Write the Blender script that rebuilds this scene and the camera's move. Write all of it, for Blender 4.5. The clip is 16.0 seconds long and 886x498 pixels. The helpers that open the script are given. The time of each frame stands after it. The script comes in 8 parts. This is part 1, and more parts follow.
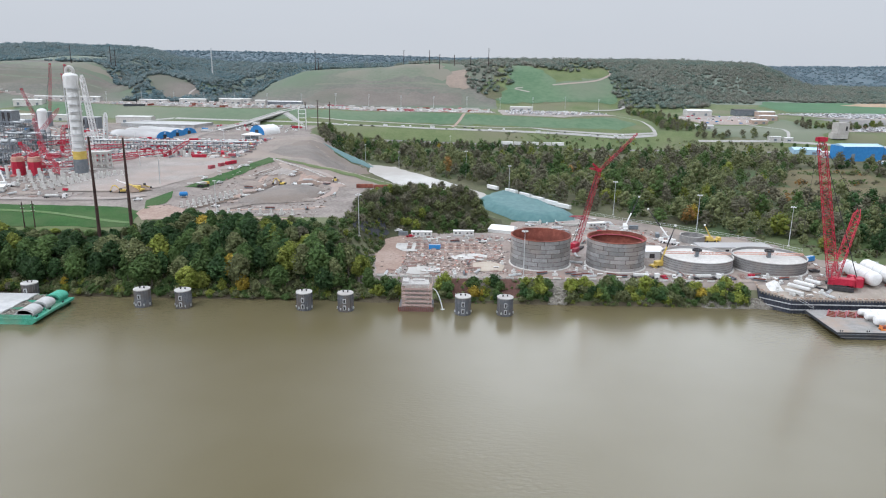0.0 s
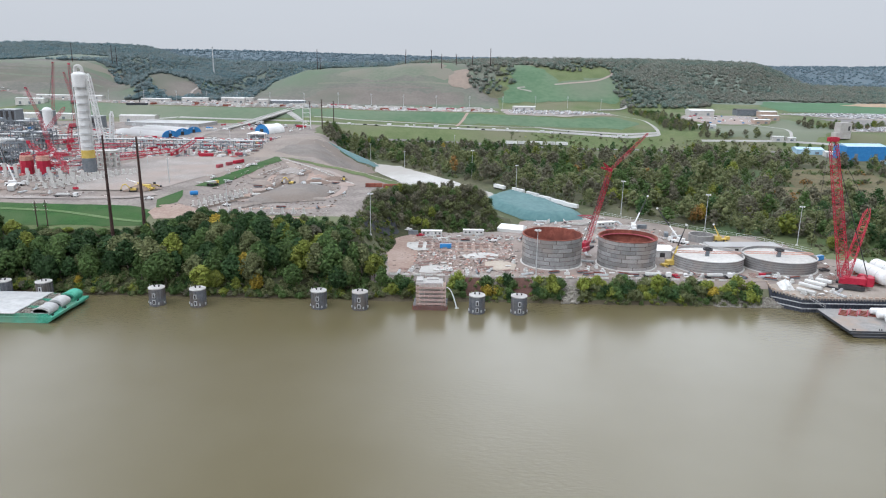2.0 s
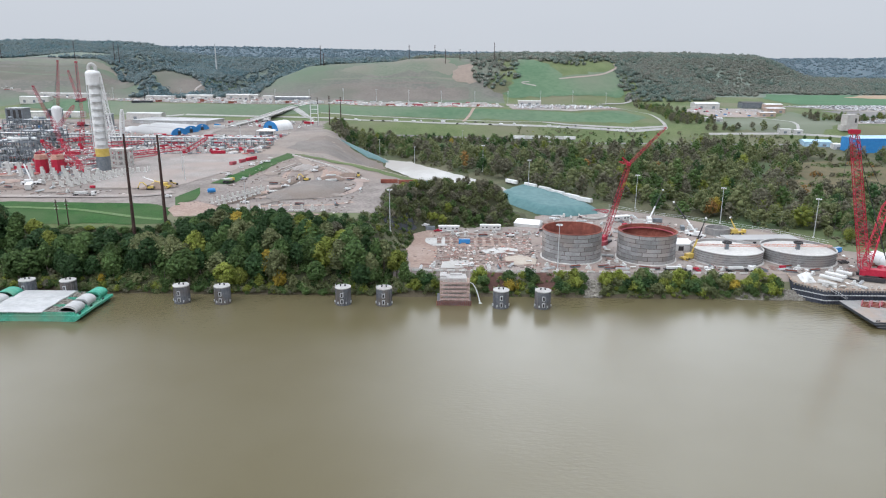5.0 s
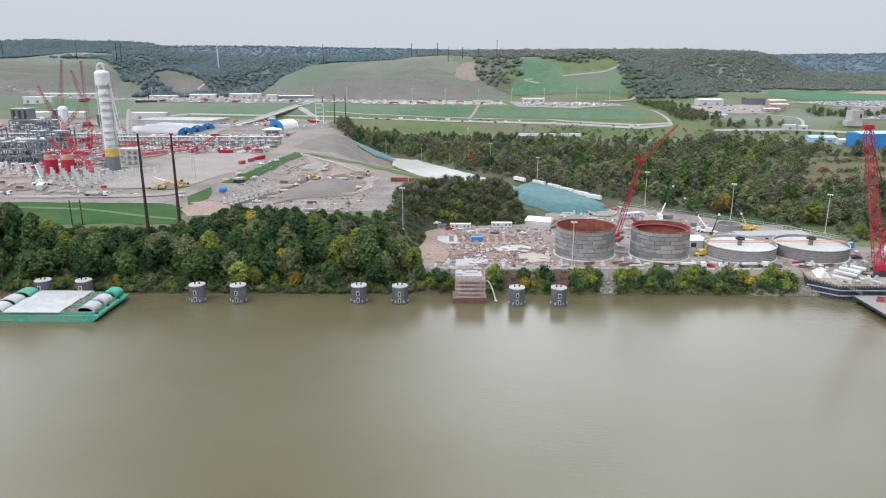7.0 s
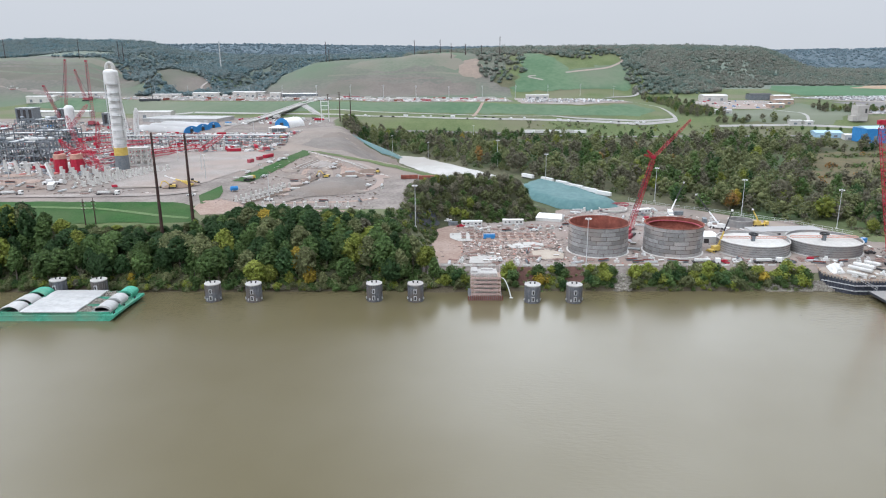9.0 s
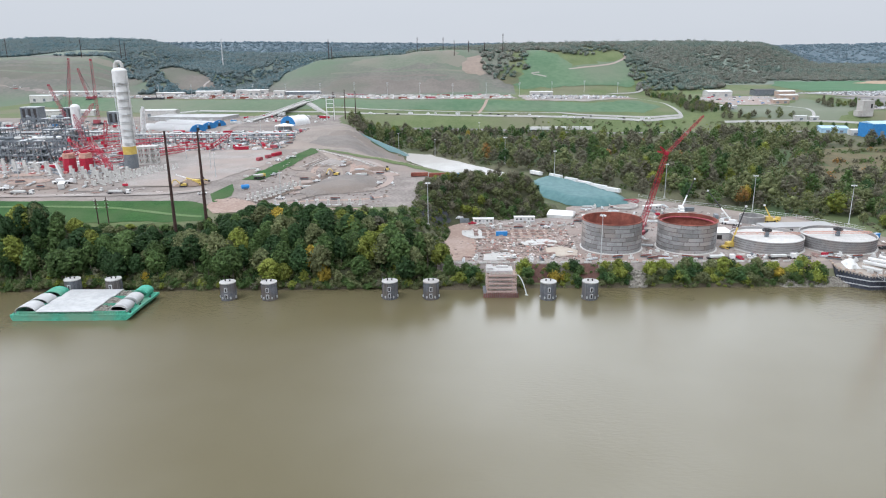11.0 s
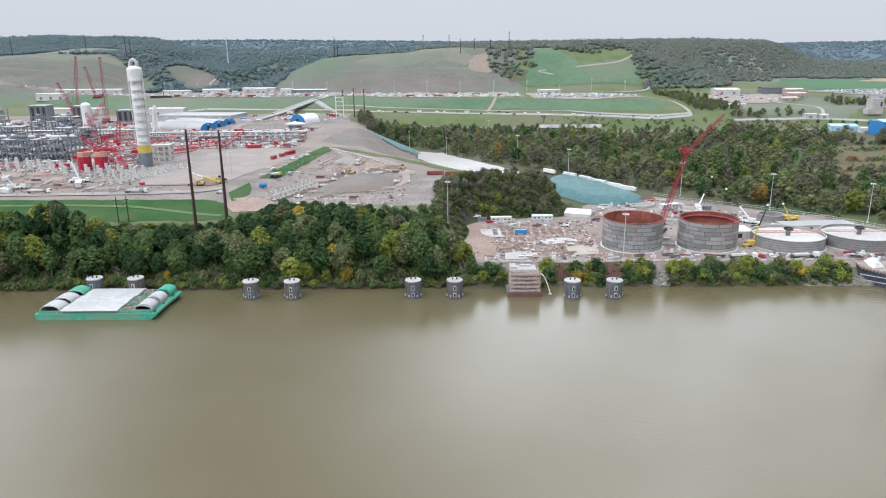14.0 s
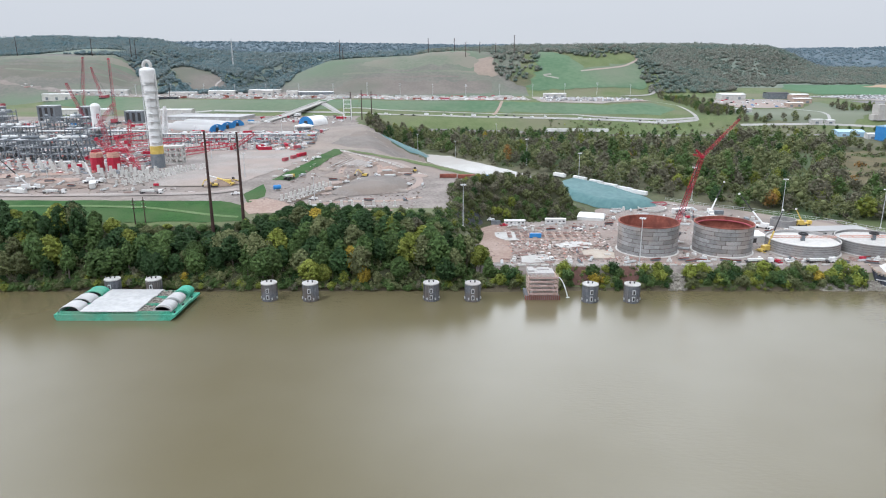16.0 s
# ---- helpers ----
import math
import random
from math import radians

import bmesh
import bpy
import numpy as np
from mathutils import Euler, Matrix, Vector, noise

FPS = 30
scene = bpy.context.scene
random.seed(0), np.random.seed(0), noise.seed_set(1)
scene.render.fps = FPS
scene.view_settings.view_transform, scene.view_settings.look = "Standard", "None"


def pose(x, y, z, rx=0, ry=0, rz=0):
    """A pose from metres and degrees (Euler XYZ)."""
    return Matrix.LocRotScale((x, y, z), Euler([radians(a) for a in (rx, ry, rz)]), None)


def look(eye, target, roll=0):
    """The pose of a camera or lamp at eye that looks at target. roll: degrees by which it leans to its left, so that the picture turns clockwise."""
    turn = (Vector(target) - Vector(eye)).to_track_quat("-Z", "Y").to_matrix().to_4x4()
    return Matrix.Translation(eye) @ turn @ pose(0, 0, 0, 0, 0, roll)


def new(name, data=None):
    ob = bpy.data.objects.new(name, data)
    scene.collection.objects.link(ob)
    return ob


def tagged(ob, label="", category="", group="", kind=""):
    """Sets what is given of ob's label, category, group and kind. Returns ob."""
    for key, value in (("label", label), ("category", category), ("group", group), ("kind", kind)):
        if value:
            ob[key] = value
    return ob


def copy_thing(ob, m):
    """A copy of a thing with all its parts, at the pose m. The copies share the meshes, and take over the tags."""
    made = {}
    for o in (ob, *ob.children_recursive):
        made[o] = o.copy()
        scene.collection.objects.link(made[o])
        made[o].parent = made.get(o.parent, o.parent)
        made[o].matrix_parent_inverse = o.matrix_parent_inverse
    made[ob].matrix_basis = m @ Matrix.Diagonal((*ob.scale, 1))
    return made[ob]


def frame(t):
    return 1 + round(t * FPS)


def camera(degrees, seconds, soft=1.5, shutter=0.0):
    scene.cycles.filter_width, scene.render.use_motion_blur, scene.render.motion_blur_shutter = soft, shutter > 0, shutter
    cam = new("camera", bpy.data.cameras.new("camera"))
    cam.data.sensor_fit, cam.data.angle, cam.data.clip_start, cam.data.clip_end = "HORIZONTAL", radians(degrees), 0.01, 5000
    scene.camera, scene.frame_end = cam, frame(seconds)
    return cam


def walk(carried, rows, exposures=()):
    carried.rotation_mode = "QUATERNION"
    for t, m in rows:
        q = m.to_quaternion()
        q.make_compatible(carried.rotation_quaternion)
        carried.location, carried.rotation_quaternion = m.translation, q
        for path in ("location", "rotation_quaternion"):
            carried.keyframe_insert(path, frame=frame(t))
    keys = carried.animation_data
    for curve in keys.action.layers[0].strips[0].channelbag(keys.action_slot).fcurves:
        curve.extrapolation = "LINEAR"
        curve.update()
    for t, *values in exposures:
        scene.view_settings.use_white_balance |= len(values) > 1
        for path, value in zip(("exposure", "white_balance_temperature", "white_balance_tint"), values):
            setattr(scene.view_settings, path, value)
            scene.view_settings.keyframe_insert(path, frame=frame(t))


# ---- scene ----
cam = camera(65.2, 16.0, soft=1.1)
PATH = [
    (0, (-0.23, 0.338, 116.392), (-0.269, 2.273, 115.888), 0.7),
    (0.5, (-2.207, -0.03, 116.392), (-2.245, 1.905, 115.887), 0.7),
    (1, (-4.339, -0.296, 116.311), (-4.374, 1.639, 115.807), 0.7),
    (1.5, (-6.787, -0.823, 116.358), (-6.819, 1.111, 115.853), 0.8),
    (2, (-8.536, -1.283, 116.512), (-8.567, 0.652, 116.006), 0.8),
    (2.5, (-10.615, -1.584, 116.477), (-10.645, 0.351, 115.97), 0.7),
    (3, (-12.653, -1.632, 116.477), (-12.683, 0.302, 115.968), 0.7),
    (3.5, (-14.865, -1.996, 116.56), (-14.893, -0.063, 116.049), 0.6),
    (4, (-16.931, -2.342, 116.756), (-16.959, -0.41, 116.242), 0.5),
    (6.5, (-26.92, -2.903, 116.851), (-26.944, -0.973, 116.327), 0.1),
    (7, (-28.938, -3.13, 116.852), (-28.963, -1.2, 116.327), -0.0),
    (7.5, (-30.941, -3.116, 116.79), (-30.966, -1.186, 116.264), -0.1),
    (8, (-32.652, -3.293, 117.037), (-32.677, -1.364, 116.509), -0.2),
    (8.5, (-35.107, -3.182, 117.043), (-35.13, -1.254, 116.513), -0.2),
    (9, (-36.722, -3.125, 117.037), (-36.746, -1.197, 116.504), -0.3),
    (11.5, (-46.44, -2.611, 117.047), (-46.463, -0.686, 116.504), -0.6),
    (12, (-48.136, -2.462, 117.202), (-48.16, -0.538, 116.656), -0.6),
    (12.5, (-50.195, -2.219, 117.3), (-50.218, -0.296, 116.753), -0.6),
    (13, (-52.153, -2.07, 117.325), (-52.175, -0.147, 116.777), -0.6),
    (13.5, (-54.391, -2.069, 117.462), (-54.413, -0.146, 116.914), -0.6),
    (14, (-56.505, -1.918, 117.383), (-56.527, 0.006, 116.837), -0.6),
    (14.5, (-58.816, -2.08, 117.368), (-58.838, -0.156, 116.824), -0.5),
    (15, (-61.211, -2.328, 117.437), (-61.231, -0.402, 116.895), -0.4),
    (15.5, (-63.619, -2.522, 117.571), (-63.639, -0.596, 117.03), -0.3),
    (16, (-66.245, -2.641, 117.624), (-66.263, -0.715, 117.086), -0.2),
]
walk(cam, [(t, look(eye, target, roll)) for t, eye, target, roll in PATH],
     [(0, 0.0, 5670, 10), (8, 0.06, 5670, 10), (14, 0.13, 5670, 10), (16, 0.13, 5670, 10)])

# ---- sky and sun: a bright overcast day ----
world = bpy.data.worlds.new("overcast_sky")
scene.world = world
world.use_nodes = True
wn, wl = world.node_tree.nodes, world.node_tree.links
wn.clear()
w_out = wn.new("ShaderNodeOutputWorld")
w_bg = wn.new("ShaderNodeBackground")
w_sky = wn.new("ShaderNodeTexSky")
w_sky.sky_type = "NISHITA"
w_sky.sun_disc = False
w_sky.sun_elevation, w_sky.sun_rotation = radians(58), radians(228)
w_sky.dust_density = 4.0
w_co = wn.new("ShaderNodeTexCoord")
w_map = wn.new("ShaderNodeMapping")
w_map.inputs["Scale"].default_value = (1.0, 1.0, 3.5)
w_noise = wn.new("ShaderNodeTexNoise")
w_noise.inputs["Scale"].default_value = 1.7
w_noise.inputs["Detail"].default_value = 5.0
w_ramp = wn.new("ShaderNodeValToRGB")
w_ramp.color_ramp.elements[0].position, w_ramp.color_ramp.elements[0].color = 0.34, (6.5, 6.36, 6.1, 1)
w_ramp.color_ramp.elements[1].position, w_ramp.color_ramp.elements[1].color = 0.6, (6.75, 6.56, 6.25, 1)
w_mix = wn.new("ShaderNodeMix")
w_mix.data_type = "RGBA"
w_mix.inputs["Factor"].default_value = 0.97
wl.new(w_co.outputs["Generated"], w_map.inputs["Vector"])
wl.new(w_map.outputs["Vector"], w_noise.inputs["Vector"])
wl.new(w_noise.outputs["Fac"], w_ramp.inputs["Fac"])
wl.new(w_sky.outputs["Color"], w_mix.inputs["A"])
wl.new(w_ramp.outputs["Color"], w_mix.inputs["B"])
w_sep = wn.new("ShaderNodeSeparateXYZ")
w_high = wn.new("ShaderNodeMapRange")
w_high.inputs["From Min"].default_value, w_high.inputs["From Max"].default_value = 0.0, 0.55
w_high.inputs["To Min"].default_value, w_high.inputs["To Max"].default_value = 0.097, 0.118
wl.new(w_co.outputs["Generated"], w_sep.inputs["Vector"])
wl.new(w_sep.outputs["Z"], w_high.inputs["Value"])
# broad rolls of thicker and thinner cloud overhead, fading into an even haze near the horizon
w_roll = wn.new("ShaderNodeTexWave")
w_roll.wave_type, w_roll.bands_direction, w_roll.wave_profile = "BANDS", "X", "SIN"
w_roll.inputs["Scale"].default_value = 0.30
w_roll.inputs["Distortion"].default_value = 0.5
w_roll.inputs["Detail"].default_value = 3.0
w_roll.inputs["Detail Scale"].default_value = 3.0
w_roll.inputs["Phase Offset"].default_value = 1.5
wl.new(w_co.outputs["Generated"], w_roll.inputs["Vector"])
w_thin = wn.new("ShaderNodeMapRange")
w_thin.inputs["To Min"].default_value, w_thin.inputs["To Max"].default_value = 0.45, 3.5
wl.new(w_roll.outputs["Fac"], w_thin.inputs["Value"])
w_lump = wn.new("ShaderNodeTexNoise")
w_lump.inputs["Scale"].default_value, w_lump.inputs["Detail"].default_value = 3.4, 4.0
wl.new(w_co.outputs["Generated"], w_lump.inputs["Vector"])
w_puff = wn.new("ShaderNodeMapRange")
w_puff.inputs["From Min"].default_value, w_puff.inputs["From Max"].default_value = 0.35, 0.65
w_puff.inputs["To Min"].default_value, w_puff.inputs["To Max"].default_value = 0.65, 1.38
wl.new(w_lump.outputs["Fac"], w_puff.inputs["Value"])
w_cloud = wn.new("ShaderNodeMath")
w_cloud.operation = "MULTIPLY"
wl.new(w_thin.outputs["Result"], w_cloud.inputs[0])
wl.new(w_puff.outputs["Result"], w_cloud.inputs[1])
w_fade = wn.new("ShaderNodeMapRange")
w_fade.interpolation_type = "SMOOTHSTEP"
w_fade.inputs["From Min"].default_value, w_fade.inputs["From Max"].default_value = 0.09, 0.30
wl.new(w_sep.outputs["Z"], w_fade.inputs["Value"])
w_glow = wn.new("ShaderNodeMix")
w_glow.inputs["A"].default_value = 1.0
wl.new(w_fade.outputs["Result"], w_glow.inputs["Factor"])
wl.new(w_cloud.outputs["Value"], w_glow.inputs["B"])
w_mul = wn.new("ShaderNodeMath")
w_mul.operation = "MULTIPLY"
wl.new(w_high.outputs["Result"], w_mul.inputs[0])
wl.new(w_glow.outputs["Result"], w_mul.inputs[1])
wl.new(w_mul.outputs["Value"], w_bg.inputs["Strength"])
wl.new(w_mix.outputs["Result"], w_bg.inputs["Color"])
wl.new(w_bg.outputs["Background"], w_out.inputs["Surface"])
sun = new("sun", bpy.data.lights.new("sun", "SUN"))
sun.data.energy, sun.data.angle, sun.data.color = 1.45, radians(20), (1.0, 0.96, 0.9)
sun.matrix_world = look((-420, -380, 900), (0, 0, 0))


# ---- materials ----
def shader(name):
    m = bpy.data.materials.new(name)
    m.use_nodes = True
    return m, m.node_tree.nodes, m.node_tree.links, m.node_tree.nodes["Principled BSDF"]


def surface(name, a, b, scale=0.5, rough=0.85, metal=0.0, bump=0.0, fine=6.0, c=None, each=0.0, island=0.0, spec=0.3):
    """Two colours mixed by noise at two sizes (cycles a metre), a third in large stains; each and island vary the value from piece to piece."""
    m, n, l, p = shader(name)
    co = n.new("ShaderNodeNewGeometry")
    n1, n2 = n.new("ShaderNodeTexNoise"), n.new("ShaderNodeTexNoise")
    n1.inputs["Scale"].default_value, n1.inputs["Detail"].default_value = scale, 6.0
    n2.inputs["Scale"].default_value, n2.inputs["Detail"].default_value = scale * fine, 3.0
    l.new(co.outputs["Position"], n1.inputs["Vector"])
    l.new(co.outputs["Position"], n2.inputs["Vector"])
    add = n.new("ShaderNodeMath")
    add.operation = "MULTIPLY_ADD"
    add.inputs[1].default_value = 0.5
    half = n.new("ShaderNodeMath")
    half.operation = "MULTIPLY"
    half.inputs[1].default_value = 0.5
    l.new(n1.outputs["Fac"], half.inputs[0])
    l.new(n2.outputs["Fac"], add.inputs[0])
    l.new(half.outputs[0], add.inputs[2])
    ramp = n.new("ShaderNodeValToRGB")
    ramp.color_ramp.elements[0].position, ramp.color_ramp.elements[0].color = 0.4, (*a, 1)
    ramp.color_ramp.elements[1].position, ramp.color_ramp.elements[1].color = 0.6, (*b, 1)
    l.new(add.outputs[0], ramp.inputs["Fac"])
    col = ramp.outputs["Color"]
    if c:
        n3 = n.new("ShaderNodeTexNoise")
        n3.inputs["Scale"].default_value, n3.inputs["Detail"].default_value = scale * 0.23, 4.0
        l.new(co.outputs["Position"], n3.inputs["Vector"])
        r3 = n.new("ShaderNodeMapRange")
        r3.inputs["From Min"].default_value, r3.inputs["From Max"].default_value = 0.47, 0.62
        l.new(n3.outputs["Fac"], r3.inputs["Value"])
        mx = n.new("ShaderNodeMix")
        mx.data_type = "RGBA"
        l.new(r3.outputs["Result"], mx.inputs["Factor"])
        l.new(col, mx.inputs["A"])
        mx.inputs["B"].default_value = (*c, 1)
        col = mx.outputs["Result"]
    for amount, kind in ((each, "object"), (island, "island")):
        if amount:
            hsv = n.new("ShaderNodeHueSaturation")
            src = n.new("ShaderNodeObjectInfo").outputs["Random"] if kind == "object" else co.outputs["Random Per Island"]
            rg = n.new("ShaderNodeMapRange")
            rg.inputs["To Min"].default_value, rg.inputs["To Max"].default_value = 1 - amount, 1 + amount
            l.new(src, rg.inputs["Value"])
            l.new(rg.outputs["Result"], hsv.inputs["Value"])
            l.new(col, hsv.inputs["Color"])
            col = hsv.outputs["Color"]
    l.new(col, p.inputs["Base Color"])
    p.inputs["Roughness"].default_value, p.inputs["Metallic"].default_value = rough, metal
    p.inputs["Specular IOR Level"].default_value = spec
    if bump:
        bp = n.new("ShaderNodeBump")
        bp.inputs["Strength"].default_value, bp.inputs["Distance"].default_value = 0.7, bump
        l.new(add.outputs[0], bp.inputs["Height"])
        l.new(bp.outputs["Normal"], p.inputs["Normal"])
    return m


def make_water():
    m, n, l, p = shader("river_water")
    p.inputs["Roughness"].default_value = 0.22
    p.inputs["Specular IOR Level"].default_value = 1.0
    p.inputs["IOR"].default_value = 1.4
    co = n.new("ShaderNodeNewGeometry")
    big = n.new("ShaderNodeTexNoise")
    big.inputs["Scale"].default_value, big.inputs["Detail"].default_value = 0.012, 3.0
    l.new(co.outputs["Position"], big.inputs["Vector"])
    ramp = n.new("ShaderNodeValToRGB")
    ramp.color_ramp.elements[0].position, ramp.color_ramp.elements[0].color = 0.35, (0.110, 0.092, 0.046, 1)
    ramp.color_ramp.elements[1].position, ramp.color_ramp.elements[1].color = 0.65, (0.125, 0.108, 0.062, 1)
    l.new(big.outputs["Fac"], ramp.inputs["Fac"])
    l.new(ramp.outputs["Color"], p.inputs["Base Color"])
    lie = n.new("ShaderNodeMapping")
    lie.inputs["Rotation"].default_value = (0, 0, radians(24))
    lie.inputs["Scale"].default_value = (0.3, 0.75, 1.0)
    l.new(co.outputs["Position"], lie.inputs["Vector"])
    fine = n.new("ShaderNodeTexNoise")
    fine.inputs["Scale"].default_value, fine.inputs["Detail"].default_value = 1.0, 4.0
    l.new(lie.outputs["Vector"], fine.inputs["Vector"])
    gust = n.new("ShaderNodeTexNoise")
    gust.inputs["Scale"].default_value, gust.inputs["Detail"].default_value = 0.008, 4.0
    l.new(co.outputs["Position"], gust.inputs["Vector"])
    patch = n.new("ShaderNodeMapRange")
    patch.inputs["From Min"].default_value, patch.inputs["From Max"].default_value = 0.48, 0.64
    patch.inputs["To Min"].default_value, patch.inputs["To Max"].default_value = 0.02, 0.34
    l.new(gust.outputs["Fac"], patch.inputs["Value"])
    bp = n.new("ShaderNodeBump")
    bp.inputs["Distance"].default_value = 0.35
    l.new(patch.outputs["Result"], bp.inputs["Strength"])
    l.new(fine.outputs["Fac"], bp.inputs["Height"])
    l.new(bp.outputs["Normal"], p.inputs["Normal"])
    return m


WATER = make_water()
GRASS = surface("meadow_grass", (0.085, 0.115, 0.045), (0.125, 0.148, 0.066), 0.04, 0.95, c=(0.135, 0.135, 0.082), bump=0.4, fine=12)
VALLEYGRASS = surface("rank_valley_grass", (0.05, 0.085, 0.026), (0.085, 0.118, 0.042), 0.05, 0.95, c=(0.10, 0.10, 0.052), bump=0.4, fine=10)
LAWN = surface("levee_grass", (0.015, 0.058, 0.010), (0.034, 0.092, 0.019), 0.12, 0.95, c=(0.046, 0.086, 0.026), bump=0.4, fine=11)
SCRUB = surface("dry_scrub", (0.072, 0.08, 0.042), (0.118, 0.11, 0.066), 0.05, 0.95, c=(0.058, 0.088, 0.036), bump=0.5, fine=9)
DARKSPOIL = surface("dark_spoil", (0.155, 0.138, 0.125), (0.215, 0.192, 0.175), 0.08, 0.95, c=(0.19, 0.155, 0.13), bump=0.2, fine=9)
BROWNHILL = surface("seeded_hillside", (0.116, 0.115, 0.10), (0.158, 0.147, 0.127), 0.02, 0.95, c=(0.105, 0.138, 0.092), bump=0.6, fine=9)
# under the bank and knoll trees; their shade is put into the dark colour
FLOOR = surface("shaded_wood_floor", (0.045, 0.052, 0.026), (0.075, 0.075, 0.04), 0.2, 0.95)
# ground of the far woods and last ridge: distance haze put into both colours
FAREARTH = surface("haze_pale_forest_floor", (0.13, 0.165, 0.135), (0.17, 0.19, 0.155), 0.03, 0.95)
RIDGE = surface("haze_blue_ridge_ground", (0.088, 0.122, 0.145), (0.105, 0.138, 0.158), 0.01, 0.95)
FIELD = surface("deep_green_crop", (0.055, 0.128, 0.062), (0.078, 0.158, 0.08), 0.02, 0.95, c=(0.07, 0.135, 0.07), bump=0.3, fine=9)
# far-off grass, its green muted towards blue to paint in the distance haze
FARGRASS = surface("haze_muted_grass", (0.066, 0.124, 0.066), (0.102, 0.156, 0.09), 0.015, 0.95, c=(0.142, 0.158, 0.112), bump=0.3, fine=9)
DIRT = surface("site_dirt", (0.155, 0.134, 0.12), (0.255, 0.225, 0.205), 0.05, 0.95, c=(0.235, 0.195, 0.17), bump=0.15, fine=11)
GRAVEL = surface("pale_gravel", (0.235, 0.21, 0.193), (0.318, 0.29, 0.268), 0.06, 0.95, c=(0.30, 0.24, 0.21), bump=0.08, fine=14)
PALE = surface("crushed_limestone", (0.39, 0.38, 0.36), (0.48, 0.47, 0.45), 0.06, 0.95, c=(0.35, 0.33, 0.305), bump=0.08, fine=14)
SPOIL = surface("grey_spoil", (0.185, 0.158, 0.138), (0.25, 0.218, 0.195), 0.05, 0.95, c=(0.29, 0.24, 0.205), bump=0.2, fine=9)
REDDIRT = surface("red_clay", (0.26, 0.185, 0.15), (0.34, 0.265, 0.225), 0.07, 0.95, bump=0.2, fine=9)
ASPHALT = surface("worn_asphalt", (0.15, 0.145, 0.14), (0.22, 0.21, 0.20), 0.08, 0.9, fine=10)
ROADPALE = surface("concrete_road", (0.28, 0.275, 0.26), (0.36, 0.35, 0.33), 0.06, 0.9, fine=10)
TARP = surface("green_geotextile", (0.062, 0.135, 0.14), (0.095, 0.18, 0.18), 0.06, 0.6, fine=5, bump=0.05)
MUD = surface("bank_mud", (0.06, 0.05, 0.032), (0.10, 0.083, 0.053), 0.3, 0.9, bump=0.2)
CAPGREY = surface("grey_concrete", (0.36, 0.35, 0.335), (0.46, 0.45, 0.43), 0.4, 0.85, c=(0.32, 0.30, 0.28))
CONC = surface("pale_concrete", (0.44, 0.425, 0.40), (0.55, 0.535, 0.51), 0.4, 0.85, each=0.06)
TANKSTEEL = surface("grey_primed_plate", (0.195, 0.195, 0.195), (0.285, 0.28, 0.275), 0.3, 0.7, c=(0.27, 0.24, 0.22), each=0.28)
RUST = surface("rust_brown_steel", (0.19, 0.058, 0.042), (0.29, 0.105, 0.072), 0.5, 0.85, c=(0.15, 0.05, 0.038))
SEAM = surface("dark_weld_seam", (0.075, 0.06, 0.055), (0.12, 0.095, 0.085), 0.7, 0.8)
WHITE = surface("white_paint", (0.61, 0.605, 0.595), (0.70, 0.695, 0.685), 0.25, 0.5, each=0.05)
FABRIC = surface("grey_white_fabric", (0.38, 0.38, 0.378), (0.47, 0.468, 0.462), 0.08, 0.8, c=(0.34, 0.335, 0.33))
OFFWHITE = surface("off_white_sheeting", (0.52, 0.515, 0.50), (0.63, 0.625, 0.61), 0.25, 0.6, c=(0.46, 0.45, 0.43), each=0.06)
RED = surface("red_crane_paint", (0.32, 0.012, 0.034), (0.41, 0.024, 0.05), 0.4, 0.5, each=0.08)
PINKRED = surface("faded_red_paint", (0.27, 0.05, 0.068), (0.36, 0.095, 0.11), 0.4, 0.6, each=0.1)
PEACH = surface("faded_peach_paint", (0.45, 0.25, 0.19), (0.56, 0.34, 0.27), 0.4, 0.7, each=0.1)
YELLOW = surface("yellow_paint", (0.50, 0.36, 0.07), (0.60, 0.45, 0.13), 0.4, 0.5, each=0.08)
ORANGE = surface("orange_paint", (0.55, 0.17, 0.04), (0.62, 0.24, 0.07), 0.4, 0.55, each=0.08)
BLUE = surface("blue_paint", (0.03, 0.17, 0.42), (0.05, 0.22, 0.5), 0.3, 0.5, each=0.08)
PALEBLUE = surface("pale_blue_roof", (0.30, 0.45, 0.58), (0.38, 0.52, 0.64), 0.2, 0.5)
DARK = surface("dark_steel", (0.03, 0.03, 0.034), (0.055, 0.05, 0.05), 0.5, 0.6)
POLE = surface("weathering_steel", (0.035, 0.02, 0.018), (0.065, 0.035, 0.028), 0.4, 0.7)
STEEL = surface("blue_grey_steel", (0.13, 0.15, 0.168), (0.205, 0.222, 0.24), 0.4, 0.55, each=0.12)
GALV = surface("galvanised_steel", (0.42, 0.43, 0.44), (0.55, 0.56, 0.56), 0.4, 0.5, metal=0.3)
SHEETPILE = surface("sheet_pile_steel", (0.105, 0.112, 0.128), (0.175, 0.18, 0.195), 0.5, 0.6, c=(0.14, 0.125, 0.115), each=0.25)
PILEDARK = surface("dark_blue_bulkhead", (0.03, 0.035, 0.05), (0.065, 0.07, 0.09), 0.5, 0.6)
HULLGREEN = surface("green_hull_paint", (0.055, 0.27, 0.18), (0.11, 0.39, 0.28), 0.35, 0.6, c=(0.15, 0.30, 0.21))
HULLDARK = surface("black_hull_paint", (0.025, 0.028, 0.035), (0.05, 0.053, 0.06), 0.3, 0.6)
